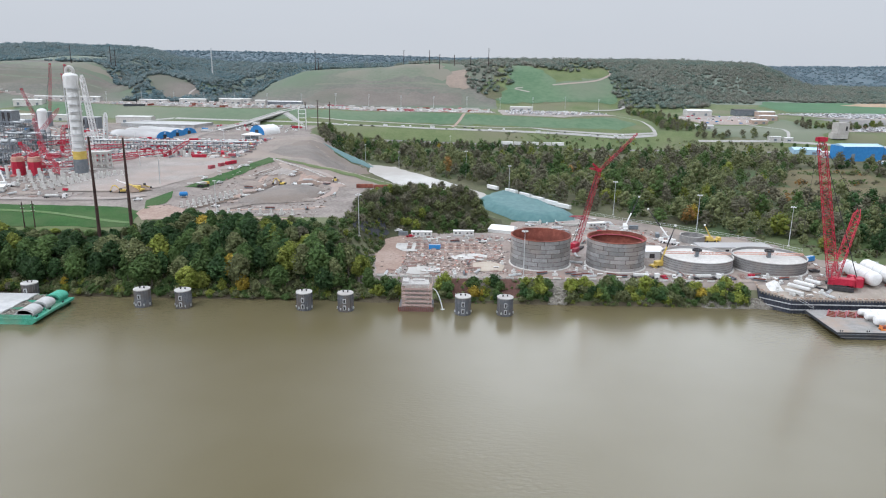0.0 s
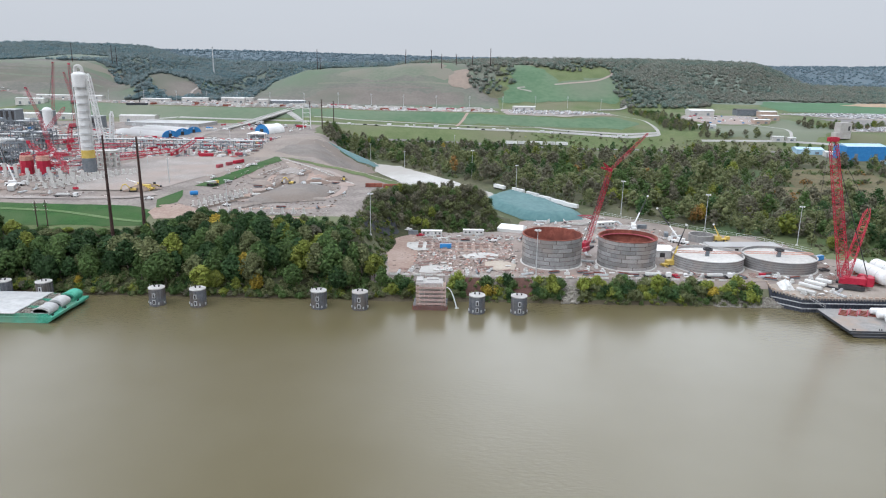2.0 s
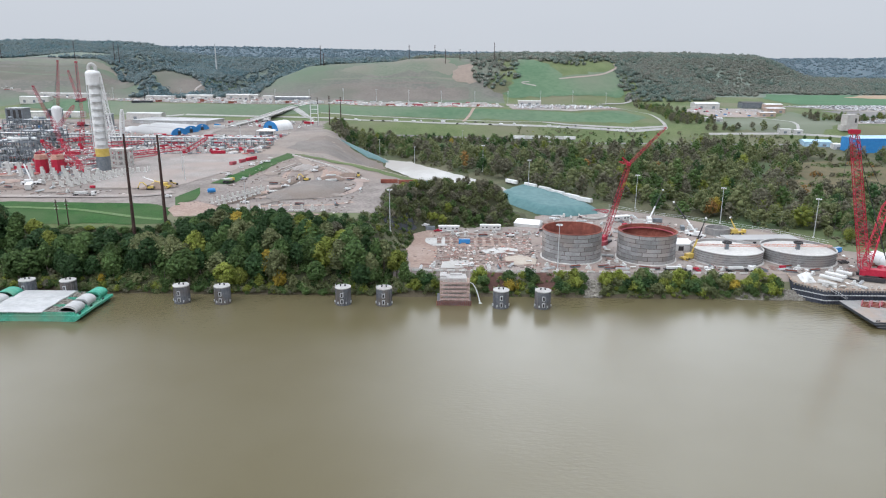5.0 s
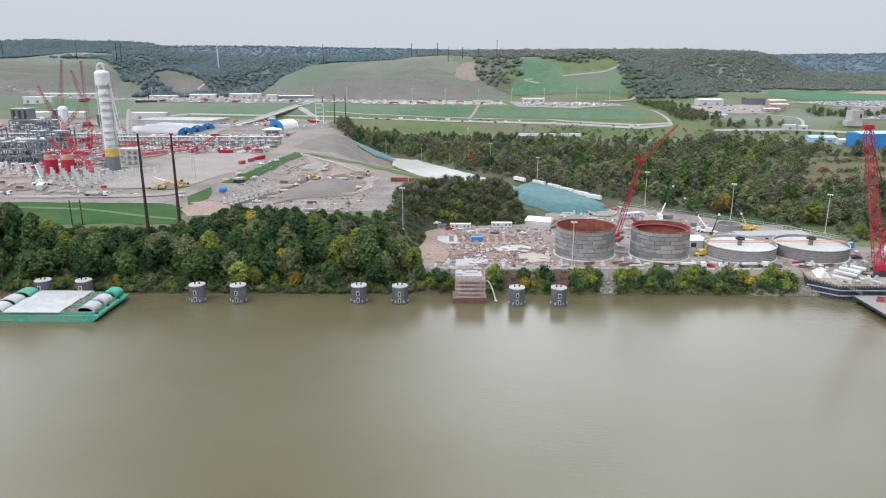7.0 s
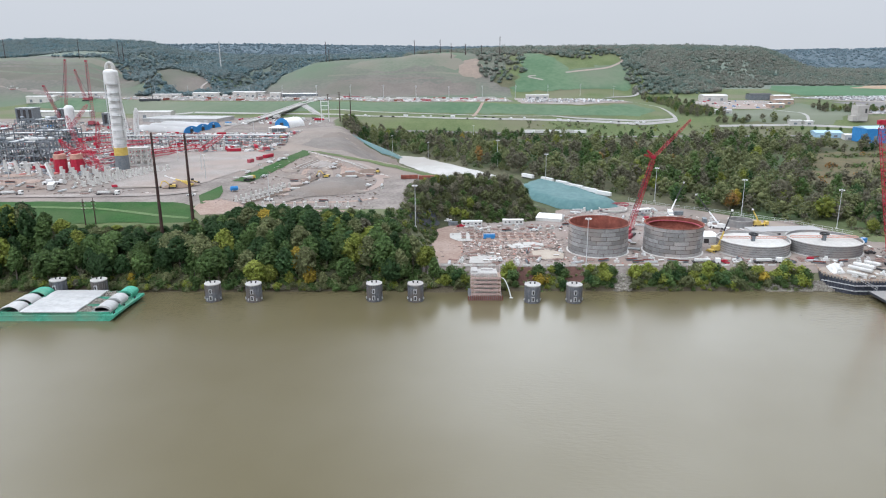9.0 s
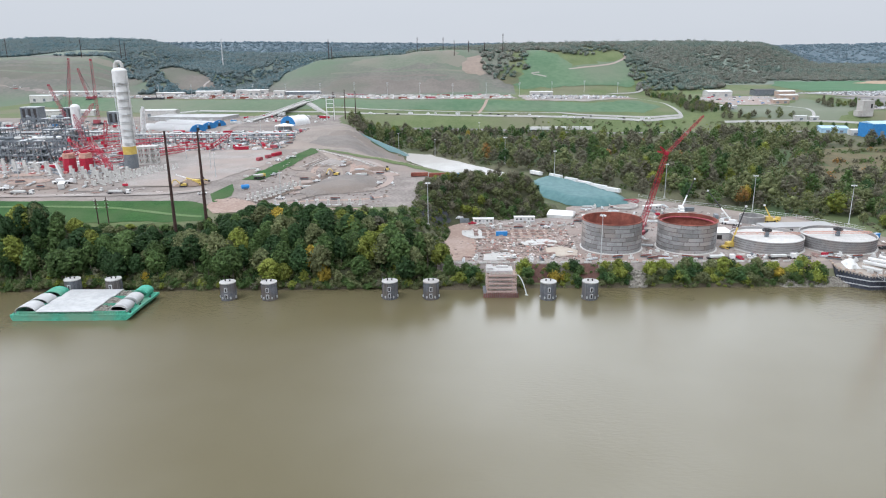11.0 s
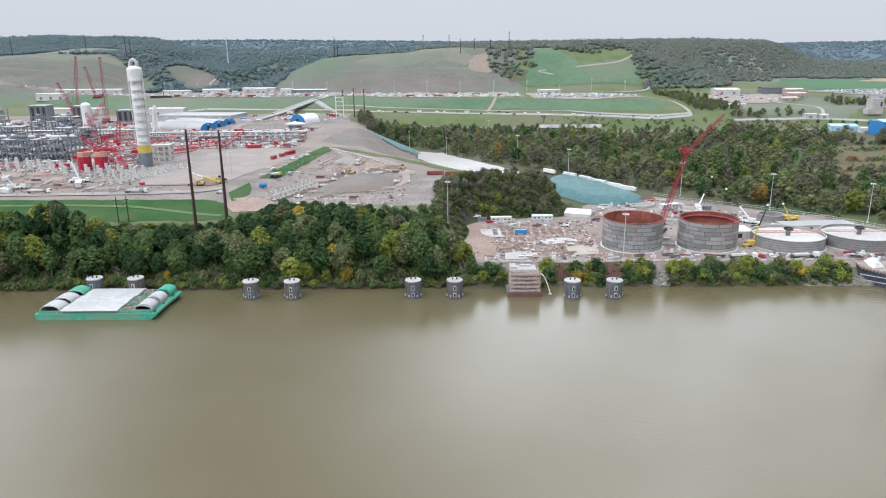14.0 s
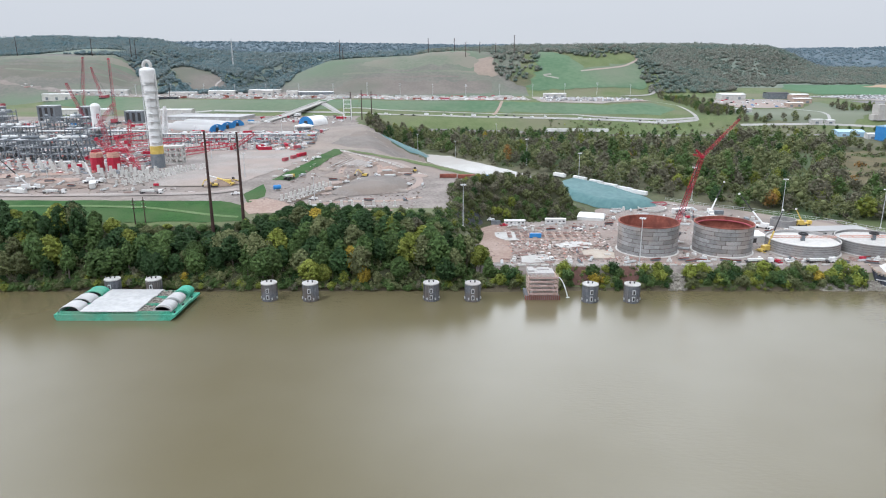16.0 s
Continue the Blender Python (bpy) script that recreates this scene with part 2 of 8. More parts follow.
DECK = surface("worn_barge_deck", (0.20, 0.195, 0.188), (0.30, 0.29, 0.275), 0.3, 0.8, c=(0.3, 0.24, 0.2))
REBAR = surface("rusty_rebar", (0.25, 0.165, 0.14), (0.34, 0.24, 0.21), 0.5, 0.85)
TIMBER = surface("weathered_timber", (0.3, 0.22, 0.17), (0.42, 0.33, 0.27), 0.5, 0.85, each=0.1)
SCAFFOLD = surface("pinkish_scaffold", (0.42, 0.31, 0.28), (0.52, 0.4, 0.37), 0.5, 0.75)
ROCK = surface("grey_riprap", (0.17, 0.155, 0.13), (0.28, 0.262, 0.228), 0.7, 0.95, island=0.25)
BARK = surface("grey_bark", (0.10, 0.085, 0.065), (0.17, 0.15, 0.12), 1.5, 0.95)


def let_through(m, amount):
    """Lets part of the light pass through thin leaves."""
    n, l = m.node_tree.nodes, m.node_tree.links
    p, out = n["Principled BSDF"], n["Material Output"]
    thin, mix = n.new("ShaderNodeBsdfTranslucent"), n.new("ShaderNodeMixShader")
    l.new(p.inputs["Base Color"].links[0].from_socket, thin.inputs["Color"])
    mix.inputs["Fac"].default_value = amount
    l.new(p.outputs["BSDF"], mix.inputs[1])
    l.new(thin.outputs["BSDF"], mix.inputs[2])
    l.new(mix.outputs["Shader"], out.inputs["Surface"])
    return m


def leaf(name, a, b, value=0.2):
    return let_through(surface(name, a, b, 0.14, 0.7, fine=5, each=value * 1.1, island=value * 1.8, spec=0.2), 0.32)


LEAVES = {
    "deep": leaf("deep_green_leaves", (0.030, 0.063, 0.022), (0.049, 0.092, 0.032)),
    "green": leaf("green_leaves", (0.064, 0.109, 0.034), (0.10, 0.152, 0.048)),
    "olive": leaf("olive_leaves", (0.120, 0.140, 0.060), (0.168, 0.180, 0.082)),
    "lime": leaf("yellow_green_leaves", (0.16, 0.195, 0.033), (0.225, 0.25, 0.052)),
    "gold": leaf("golden_leaves", (0.32, 0.24, 0.03), (0.39, 0.30, 0.05)),
    "rust": leaf("orange_brown_leaves", (0.21, 0.12, 0.04), (0.27, 0.16, 0.055)),
    "drab": leaf("grey_brown_leaves", (0.135, 0.132, 0.088), (0.185, 0.172, 0.118)),
}


def mixed_woods(name, tones, spread=0.16):
    """Leaves of a mixed autumn wood: every crown takes one of several tones, drifting in wide patches; distance haze is
    painted into the tones.
    """
    m, n, l, p = shader(name)
    co = n.new("ShaderNodeNewGeometry")
    drift = n.new("ShaderNodeTexNoise")
    drift.inputs["Scale"].default_value, drift.inputs["Detail"].default_value = 0.009, 4.0
    l.new(co.outputs["Position"], drift.inputs["Vector"])
    add = n.new("ShaderNodeMath")
    add.operation = "MULTIPLY_ADD"
    add.inputs[1].default_value = 0.55
    l.new(co.outputs["Random Per Island"], add.inputs[0])
    lean = n.new("ShaderNodeMapRange")
    lean.inputs["From Min"].default_value, lean.inputs["From Max"].default_value = 0.34, 0.66
    lean.inputs["To Min"].default_value, lean.inputs["To Max"].default_value = 0.0, 0.45
    l.new(drift.outputs["Fac"], lean.inputs["Value"])
    l.new(lean.outputs["Result"], add.inputs[2])
    ramp = n.new("ShaderNodeValToRGB")
    while len(ramp.color_ramp.elements) < len(tones):
        ramp.color_ramp.elements.new(0.5)
    for i, tone in enumerate(tones):
        ramp.color_ramp.elements[i].position = 0.1 + 0.8 * i / (len(tones) - 1)
        ramp.color_ramp.elements[i].color = (*tone, 1)
    l.new(add.outputs[0], ramp.inputs["Fac"])
    grain = n.new("ShaderNodeTexNoise")
    grain.inputs["Scale"].default_value, grain.inputs["Detail"].default_value = 0.5, 3.0
    l.new(co.outputs["Position"], grain.inputs["Vector"])
    shade = n.new("ShaderNodeMapRange")
    shade.inputs["From Min"].default_value, shade.inputs["From Max"].default_value = 0.3, 0.7
    shade.inputs["To Min"].default_value, shade.inputs["To Max"].default_value = 1 - spread, 1 + spread
    l.new(grain.outputs["Fac"], shade.inputs["Value"])
    hsv = n.new("ShaderNodeHueSaturation")
    l.new(shade.outputs["Result"], hsv.inputs["Value"])
    l.new(ramp.outputs["Color"], hsv.inputs["Color"])
    l.new(hsv.outputs["Color"], p.inputs["Base Color"])
    p.inputs["Roughness"].default_value, p.inputs["Specular IOR Level"].default_value = 0.85, 0.1
    return let_through(m, 0.45)


# pale and bluish leaf tones: the haze of distance is painted into the colours
FARLEAF = mixed_woods("haze_paled_woods_leaves", ((0.155, 0.21, 0.185), (0.19, 0.24, 0.205), (0.225, 0.242, 0.20), (0.255, 0.242, 0.208), (0.20, 0.23, 0.20)), 0.1)
MIDLEAF = mixed_woods("haze_tinted_hollow_leaves", ((0.14, 0.215, 0.24), (0.165, 0.235, 0.25), (0.195, 0.245, 0.25), (0.22, 0.248, 0.238), (0.17, 0.232, 0.245)), 0.1)
FARBLUE = mixed_woods("haze_blue_ridge_leaves", ((0.155, 0.215, 0.25), (0.175, 0.23, 0.262), (0.195, 0.24, 0.265)), 0.05)


# ---- building blocks ----
class Shape:
    """Collects vertices and faces of one mesh."""

    def __init__(self):
        self.v, self.f = [], []

    def add(self, verts, faces):
        k = len(self.v)
        self.v += [tuple(p) for p in verts]
        self.f += [tuple(i + k for i in q) for q in faces]
        return self

    def box(self, x, y, z, sx, sy, sz, rz=0.0):
        """A box that stands on z, centred on x, y."""
        c, s = math.cos(radians(rz)), math.sin(radians(rz))
        out = []
        for dz in (0, sz):
            for dx, dy in ((-1, -1), (1, -1), (1, 1), (-1, 1)):
                px, py = dx * sx / 2, dy * sy / 2
                out.append((x + px * c - py * s, y + px * s + py * c, z + dz))
        return self.add(out, [(3, 2, 1, 0), (4, 5, 6, 7), (0, 1, 5, 4), (1, 2, 6, 5), (2, 3, 7, 6), (3, 0, 4, 7)])

    def tube(self, p, q, r0, r1=None, n=6, caps=True):
        p, q = Vector(p), Vector(q)
        r1 = r0 if r1 is None else r1
        d = (q - p).normalized()
        u = d.orthogonal().normalized()
        w = d.cross(u)
        ring = [(math.cos(2 * math.pi * (i + 0.5) / n), math.sin(2 * math.pi * (i + 0.5) / n)) for i in range(n)]
        out = [p + (u * a + w * b) * r0 for a, b in ring] + [q + (u * a + w * b) * r1 for a, b in ring]
        faces = [(i, (i + 1) % n, n + (i + 1) % n, n + i) for i in range(n)]
        if caps:
            faces += [tuple(range(n - 1, -1, -1)), tuple(range(n, 2 * n))]
        return self.add(out, faces)

    def beam(self, p, q, w):
        return self.tube(p, q, w * 0.7071, n=4)

    def cyl(self, x, y, z0, z1, r0, r1=None, n=24):
        return self.tube((x, y, z0), (x, y, z1), r0, r1, n)

    def ring(self, x, y, z0, z1, ro, ri, n=48, a0=0.0, a1=360.0):
        """An upright pipe wall, or a part of one."""
        full = a1 - a0 >= 360
        k = n if full else n + 1
        out = []
        for i in range(k):
            a = radians(a0 + (a1 - a0) * i / n)
            ca, sa = math.cos(a), math.sin(a)
            out += [(x + ro * ca, y + ro * sa, z0), (x + ro * ca, y + ro * sa, z1), (x + ri * ca, y + ri * sa, z1), (x + ri * ca, y + ri * sa, z0)]
        faces = []
        for i in range(n):
            a, b = 4 * i, 4 * ((i + 1) % k)
            faces += [(a, b, b + 1, a + 1), (a + 1, b + 1, b + 2, a + 2), (a + 2, b + 2, b + 3, a + 3), (a + 3, b + 3, b, a)]
        if not full:
            e = 4 * (k - 1)
            faces += [(0, 1, 2, 3), (e + 3, e + 2, e + 1, e)]
        return self.add(out, faces)

    def lattice(self, p, q, w0, w1, n, t):
        """A four-chord lattice boom."""
        p, q = Vector(p), Vector(q)
        d = (q - p).normalized()
        u = d.cross(Vector((0, 0, 1)))
        u = Vector((1, 0, 0)) if u.length < 0.05 else u.normalized()
        v = d.cross(u).normalized()
        rows = []
        for i in range(n + 1):
            k = i / n
            w = (w0 + (w1 - w0) * k) / 2
            w *= 0.35 if i in (0, n) else 1
            c = p.lerp(q, k)
            rows.append([c + u * a * w + v * b * w for a, b in ((-1, -1), (1, -1), (1, 1), (-1, 1))])
        for i in range(n):
            for j in range(4):
                self.beam(rows[i][j], rows[i + 1][j], t)
                o = (j + 1) % 4 if i % 2 else (j - 1) % 4
                self.beam(rows[i][j], rows[i + 1][o], t * 0.6)
                if i:
                    self.beam(rows[i][j], rows[i][(j + 1) % 4], t * 0.55)
        return self

    def vault(self, x, y, z, sx, sy, h, rz=0.0, n=10, base=0.0, thick=0.0):
        """A barrel roof, closed at its ends, that runs along its own x; thick makes it an open shell."""
        c, s = math.cos(radians(rz)), math.sin(radians(rz))
        prof = [(-sy / 2, 0.0)] + [(-sy / 2 * math.cos(math.pi * i / n), base + h * math.sin(math.pi * i / n)) for i in range(n + 1)] + [(sy / 2, 0.0)]
        if base == 0:
            prof = prof[1:-1]
        if thick:
            k = 1 - 2 * thick / sy
            prof = prof + [(a * k, b * (1 - thick / h)) for a, b in reversed(prof)]
        m = len(prof)
        out = []
        for dx in (-sx / 2, sx / 2):
            out += [(x + dx * c - a * s, y + dx * s + a * c, z + b) for a, b in prof]
        faces = [(i, (i + 1) % m, m + (i + 1) % m, m + i) for i in range(m)]
        if thick:
            for i in range(m // 2 - 1):
                faces += [(i, m - 1 - i, m - 2 - i, i + 1), (m + i, m + i + 1, 2 * m - 2 - i, 2 * m - 1 - i)]
        else:
            faces += [tuple(range(m - 1, -1, -1)), tuple(range(m, 2 * m))]
        return self.add(out, faces)

    def sweep(self, path, r, n=12):
        """A bent pipe along points in an upright plane of constant y."""
        pts = [Vector(p) for p in path]
        k = len(self.v)
        for i, p in enumerate(pts):
            d = (pts[min(i + 1, len(pts) - 1)] - pts[max(i - 1, 0)]).normalized()
            u = Vector((0, 1, 0))
            w = d.cross(u)
            self.v += [tuple(p + (u * math.cos(2 * math.pi * j / n) + w * math.sin(2 * math.pi * j / n)) * r) for j in range(n)]
        for i in range(len(pts) - 1):
            self.f += [(k + i * n + j, k + i * n + (j + 1) % n, k + (i + 1) * n + (j + 1) % n, k + (i + 1) * n + j) for j in range(n)]
        self.f += [tuple(k + j for j in range(n - 1, -1, -1)), tuple(k + (len(pts) - 1) * n + j for j in range(n))]
        return self

    def dome(self, x, y, z, r, h, n=24, rings=5):
        out = [(x, y, z + h)]
        for k in range(1, rings + 1):
            a = math.pi / 2 * k / rings
            out += [(x + r * math.sin(a) * math.cos(2 * math.pi * i / n), y + r * math.sin(a) * math.sin(2 * math.pi * i / n), z + h * math.cos(a)) for i in range(n)]
        faces = [(0, 1 + i, 1 + (i + 1) % n) for i in range(n)]
        for k in range(rings - 1):
            for i in range(n):
                a, b = 1 + k * n + i, 1 + k * n + (i + 1) % n
                faces.append((a, a + n, b + n, b))
        return self.add(out, faces)

    def vessel(self, p, q, r, n=20):
        """A lying pressure vessel with dished ends."""
        p, q = Vector(p), Vector(q)
        d = (q - p).normalized()
        u = d.orthogonal().normalized()
        w = d.cross(u)
        ends = ((0.56, 0.05), (0.52, 0.4), (0.42, 0.72), (0.25, 0.92), (0.0, 1.0))
        rows = [(p - d * r * k, r * m) for k, m in ends] + [(q + d * r * k, r * m) for k, m in reversed(ends)]
        out = [c + (u * math.cos(2 * math.pi * i / n) + w * math.sin(2 * math.pi * i / n)) * m for c, m in rows for i in range(n)]
        faces = [(j * n + i, j * n + (i + 1) % n, (j + 1) * n + (i + 1) % n, (j + 1) * n + i) for j in range(len(rows) - 1) for i in range(n)]
        return self.add(out, faces + [tuple(range(n - 1, -1, -1)), tuple(range(len(out) - n, len(out)))])

    def data(self, name):
        me = bpy.data.meshes.new(name)
        me.from_pydata(self.v, [], self.f)
        me.update()
        return me


def part(name, shape, material, parent=None, label=""):
    """One mesh object, under a thing or a part when one is given."""
    me = shape.data(name) if isinstance(shape, Shape) else shape
    if not me.materials:
        me.materials.append(material)
    ob = new(name, me)
    if parent:
        ob.parent = parent
    if label:
        ob["label"] = label
    return ob


def thing(name, x, y, z, label, category, group="", rz=0.0):
    """An Empty at a thing's base, to hold its parts."""
    ob = new(name)
    ob.matrix_basis = pose(x, y, z, 0, 0, rz)
    return tagged(ob, label, category, group)


def solid(name, shape, material, label, category, group="", kind=""):
    return tagged(part(name, shape, material), label, category, group, kind)


# ---- the lie of the land ----
def step(a, b, v):
    k = np.clip((v - a) / (b - a), 0, 1)
    return k * k * (3 - 2 * k)


def ripple(x, y, size, seed):
    """Smooth unevenness between -1 and 1."""
    r = np.random.RandomState(seed)
    out = 0
    for i in range(7):
        a, f, ph = r.uniform(0, 6.283), r.uniform(0.6, 1.9) / size, r.uniform(0, 6.283)
        out = out + np.sin((x * np.cos(a) + y * np.sin(a)) * f * 6.283 + ph)
    return out / 4.0


# eastern edge of the upper terrace on which the plant stands
RIM = [(-4000, 330), (-78, 330), (-74, 376), (-70, 392), (-66, 436), (-46, 470), (-8, 478), (2, 484), (-22, 498), (-52, 512),
       (-84, 542), (-122, 578), (-140, 620), (-150, 665), (-158, 720), (-172, 800), (-184, 860), (-184, 1400), (-4000, 1400)]


def inside(poly, x, y):
    """Signed distance to a polygon, positive within it."""
    x, y = np.asarray(x, float), np.asarray(y, float)
    d = np.full(np.broadcast(x, y).shape, 1e9)
    odd = np.zeros(d.shape, bool)
    for (x0, y0), (x1, y1) in zip(poly, poly[1:] + poly[:1]):
        ex, ey = x1 - x0, y1 - y0
        k = np.clip(((x - x0) * ex + (y - y0) * ey) / (ex * ex + ey * ey), 0, 1)
        d = np.minimum(d, np.hypot(x - x0 - k * ex, y - y0 - k * ey))
        if y0 != y1:
            odd ^= ((y0 > y) != (y1 > y)) & (x < x0 + (y - y0) * ex / ey)
    return np.where(odd, d, -d)


def land(x, y):
    """Height of the ground above the river."""
    x, y = np.asarray(x, float), np.asarray(y, float)
    low = 9.5 + 0.034 * np.maximum(y - 470, 0) + 17.5 * step(845, 915, y)
    low = np.minimum(low, 42 + 0.0 * y)
    up = np.minimum(33 + 0.022 * (y - 380), 43.5) - 3.2 * step(-190, -150, x) * (1 - step(500, 560, y))
    up = up + 4.5 * step(600, 680, y) * (1 - step(720, 800, y)) * step(-235, -170, x)
    up = np.maximum(up, 20)
    rim = inside(RIM, x, y)
    wide = 22 + 34 * step(430, 640, y) - 20 * step(850, 900, y)
    z = low + (up - low) * step(-wide, 0, rim)
    spur = np.interp(x, [-170, -150, -137, -117, -96, -86], [45, 46.5, 42, 33, 24, 18]) - 0.12 * np.abs(y - 700)
    z = z + np.maximum(0, spur - z) * step(640, 690, y) * (1 - step(712, 760, y)) * step(-178, -152, x) * (1 - step(-92, -84, x))
    ye = 905 + np.maximum(0, -x - 380) * 0.5
    z = z + 14 * step(ye, ye + 85, y) * (1 - step(180, 320, x)) + 11 * step(950, 1090, y) * step(230, 340, x)
    def rise(top, mask):
        return z + np.maximum(0, top - z) * mask

    bear = (x + 33) / np.maximum(y + 3, 50.0)
    brow = np.interp(x, [-420, -345, -290, -232, -134, -100, -60, 40, 120], [57, 88, 109, 114, 117, 124, 126, 122, 123]) + 1.2 * ripple(x, y, 110, 21)
    z = rise(brow - 45 * step(1430, 1700, y), step(1105, 1345, y) * step(-440, -400, x) * (1 - step(250, 430, x)))
    z = rise(120 + 2.5 * ripple(x, y, 260, 4), step(1130, 1370, y) * (1 - step(-735, -540, x)))
    z = rise(101 - 0.16 * (x + 565), step(1170, 1330, y) * step(-640, -560, x) * (1 - step(-470, -425, x)))
    z = z + 12 * np.exp(-((x + 812) / 70) ** 2 - ((y - 1500) / 60) ** 2) + 9 * np.exp(-((x - 235) / 75) ** 2 - ((y - 1400) / 75) ** 2)
    near = np.interp(bear, [-0.64, -0.56, -0.47, -0.42, -0.37, -0.3, -0.15, -0.05, 0.05, 0.22, 0.34, 0.42, 0.47, 0.5], [162, 166, 161, 154, 131, 119, 121, 127, 138, 141, 140, 131, 100, 76])
    z = rise(near + 3.5 * ripple(x, y, 330, 11), step(1400, 1950, y))
    far = np.interp(bear, [-0.64, -0.35, -0.22, -0.1, 0.02, 0.15, 0.3, 0.46, 0.55, 0.64, 0.8], [173, 174, 172, 163, 158, 151, 145, 138, 139, 151, 158])
    z = rise(far + 3.0 * ripple(x, y, 480, 5), step(2300, 3100, y))
    edge = 1130 + 390 * step(400, 570, x)
    z = rise(137 + 4 * ripple(x, y, 400, 8), step(edge, edge + 560, y) * step(250, 420, x) * (1 - step(0.38, 0.48, bear)))
    bank = np.interp(y + 1.3 * ripple(x, y, 40, 2), [200, 322, 337.5, 349, 372, 408, 520], [-7, -5, -0.3, 9.5, 28, 34, 80])
    z = np.minimum(z, bank + 300 * step(500, 520, y))
    south = np.interp(y, [-320, -190, -150], [14, 9, -6])
    return np.where(y < 0, np.maximum(south, -6.0), z)


def height(x, y):
    return float(land(x, y))


def axis_steps(stops):
    out = [stops[0][0]]
    for (a, _), (b, d) in zip(stops, stops[1:]):
        k = max(1, round((b - a) / d))
        out += [a + (b - a) * (i + 1) / k for i in range(k)]
    return np.array(out)


def make_ground():
    xs = axis_steps([(-4600, 0), (-1500, 90), (-900, 30), (-420, 10), (320, 4), (900, 12), (1500, 30), (4600, 90)])
    ys = axis_steps([(-2600, 0), (-330, 200), (-140, 20), (300, 60), (322, 6), (420, 2.2), (560, 4), (900, 7), (1500, 11), (2200, 30), (4850, 80)])
    gx, gy = np.meshgrid(xs, ys)
    gz = land(gx, gy)
    nx, ny = len(xs), len(ys)
    verts = np.stack([gx.ravel(), gy.ravel(), gz.ravel()], 1)
    i = np.arange(nx * ny).reshape(ny, nx)
    faces = np.stack([i[:-1, :-1].ravel(), i[:-1, 1:].ravel(), i[1:, 1:].ravel(), i[1:, :-1].ravel()], 1)
    me = bpy.data.meshes.new("ground")
    me.from_pydata(verts.tolist(), [], faces.tolist())
    cx, cy = (gx[:-1, :-1] + gx[1:, 1:]).ravel() / 2, (gy[:-1, :-1] + gy[1:, 1:]).ravel() / 2
    kind = np.zeros(len(cx), np.int32)                      # 0 meadow
    rim = inside(RIM, cx, cy)
    kind[(rim > -3) & (cy > 400) & (cy < 905)] = 1           # site dirt
    kind[(rim > -62) & (rim <= -3) & (cy > 560) & (cy < 800)] = 4
    kind[(rim > -3) & (cx > -232) & (cy > 612) & (cy < 775)] = 4
    kind[(cx > -52) & (cx < 268) & (cy > 345) & (cy < 455) & (rim < -18) & ((cx < 205) | (cy < 392))] = 1
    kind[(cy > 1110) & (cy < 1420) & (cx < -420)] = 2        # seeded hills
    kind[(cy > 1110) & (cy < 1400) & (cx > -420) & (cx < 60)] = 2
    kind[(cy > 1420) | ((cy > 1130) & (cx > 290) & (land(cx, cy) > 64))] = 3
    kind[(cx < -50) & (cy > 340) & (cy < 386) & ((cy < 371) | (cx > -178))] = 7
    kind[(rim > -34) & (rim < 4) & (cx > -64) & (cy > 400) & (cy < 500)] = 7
    kind[(cy < 340.5)] = 5
    kind[(rim < -30) & (cy > 455) & (cy < 840)] = 6
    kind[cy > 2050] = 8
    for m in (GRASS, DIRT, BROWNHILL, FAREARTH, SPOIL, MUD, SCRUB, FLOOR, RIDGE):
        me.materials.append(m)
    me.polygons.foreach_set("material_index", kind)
    me.polygons.foreach_set("use_smooth", np.ones(len(kind), bool))
    me.update()
    return tagged(new("ground", me), "rolling ground of dirt, grass and hillside", "ground", kind="structure")


make_ground()
water = Shape()
wx = [-4600, -1200, -400, 0, 400, 1200, 4600]
for a, b in zip(wx, wx[1:]):
    water.add([(a, -175, 0), (b, -175, 0), (b, 350, 0), (a, 350, 0)], [(0, 1, 2, 3)])
solid("water", water, WATER, "wide calm brown river with soft reflections", "river", kind="structure")


def drape(name, outline, material, label, category="ground", lift=0.25, cell=5.0, kind="structure", relief=0.0, ragged=0.0):
    """A sheet of ground cover laid over the land inside an outline."""
    from mathutils.geometry import delaunay_2d_cdt
    pts = []
    for (x0, y0), (x1, y1) in zip(outline, outline[1:] + outline[:1]):
        k = max(1, int(math.hypot(x1 - x0, y1 - y0) / cell))
        pts += [(x0 + (x1 - x0) * i / k, y0 + (y1 - y0) * i / k) for i in range(k)]
    if ragged:
        pts = [(x + ragged * float(ripple(x, y, 22, 3)), y + ragged * float(ripple(x, y, 22, 7))) for x, y in pts]
        outline = pts
    n = len(pts)
    ax, ay = np.array(outline).T
    gx, gy = np.meshgrid(np.arange(ax.min() + cell / 2, ax.max(), cell), np.arange(ay.min() + cell / 2, ay.max(), cell))
    gx, gy = gx.ravel(), gy.ravel()
    d = inside(outline, gx, gy)
    inner = list(zip(gx[d > cell * 0.4], gy[d > cell * 0.4]))
    v, _, f, *_ = delaunay_2d_cdt([Vector(p) for p in pts + inner], [], [list(range(n))], 1, 1e-4)
    vx, vy = np.array([p.x for p in v]), np.array([p.y for p in v])
    vz = land(vx, vy) + lift + relief * np.clip(inside(outline, vx, vy) / 6.0, 0, 1)
    me = bpy.data.meshes.new(name)
    me.from_pydata(list(zip(vx.tolist(), vy.tolist(), vz.tolist())), [], [tuple(q) for q in f])
    me.polygons.foreach_set("use_smooth", np.ones(len(f), bool))
    me.materials.append(material)
    return tagged(new(name, me), label, category, kind=kind)


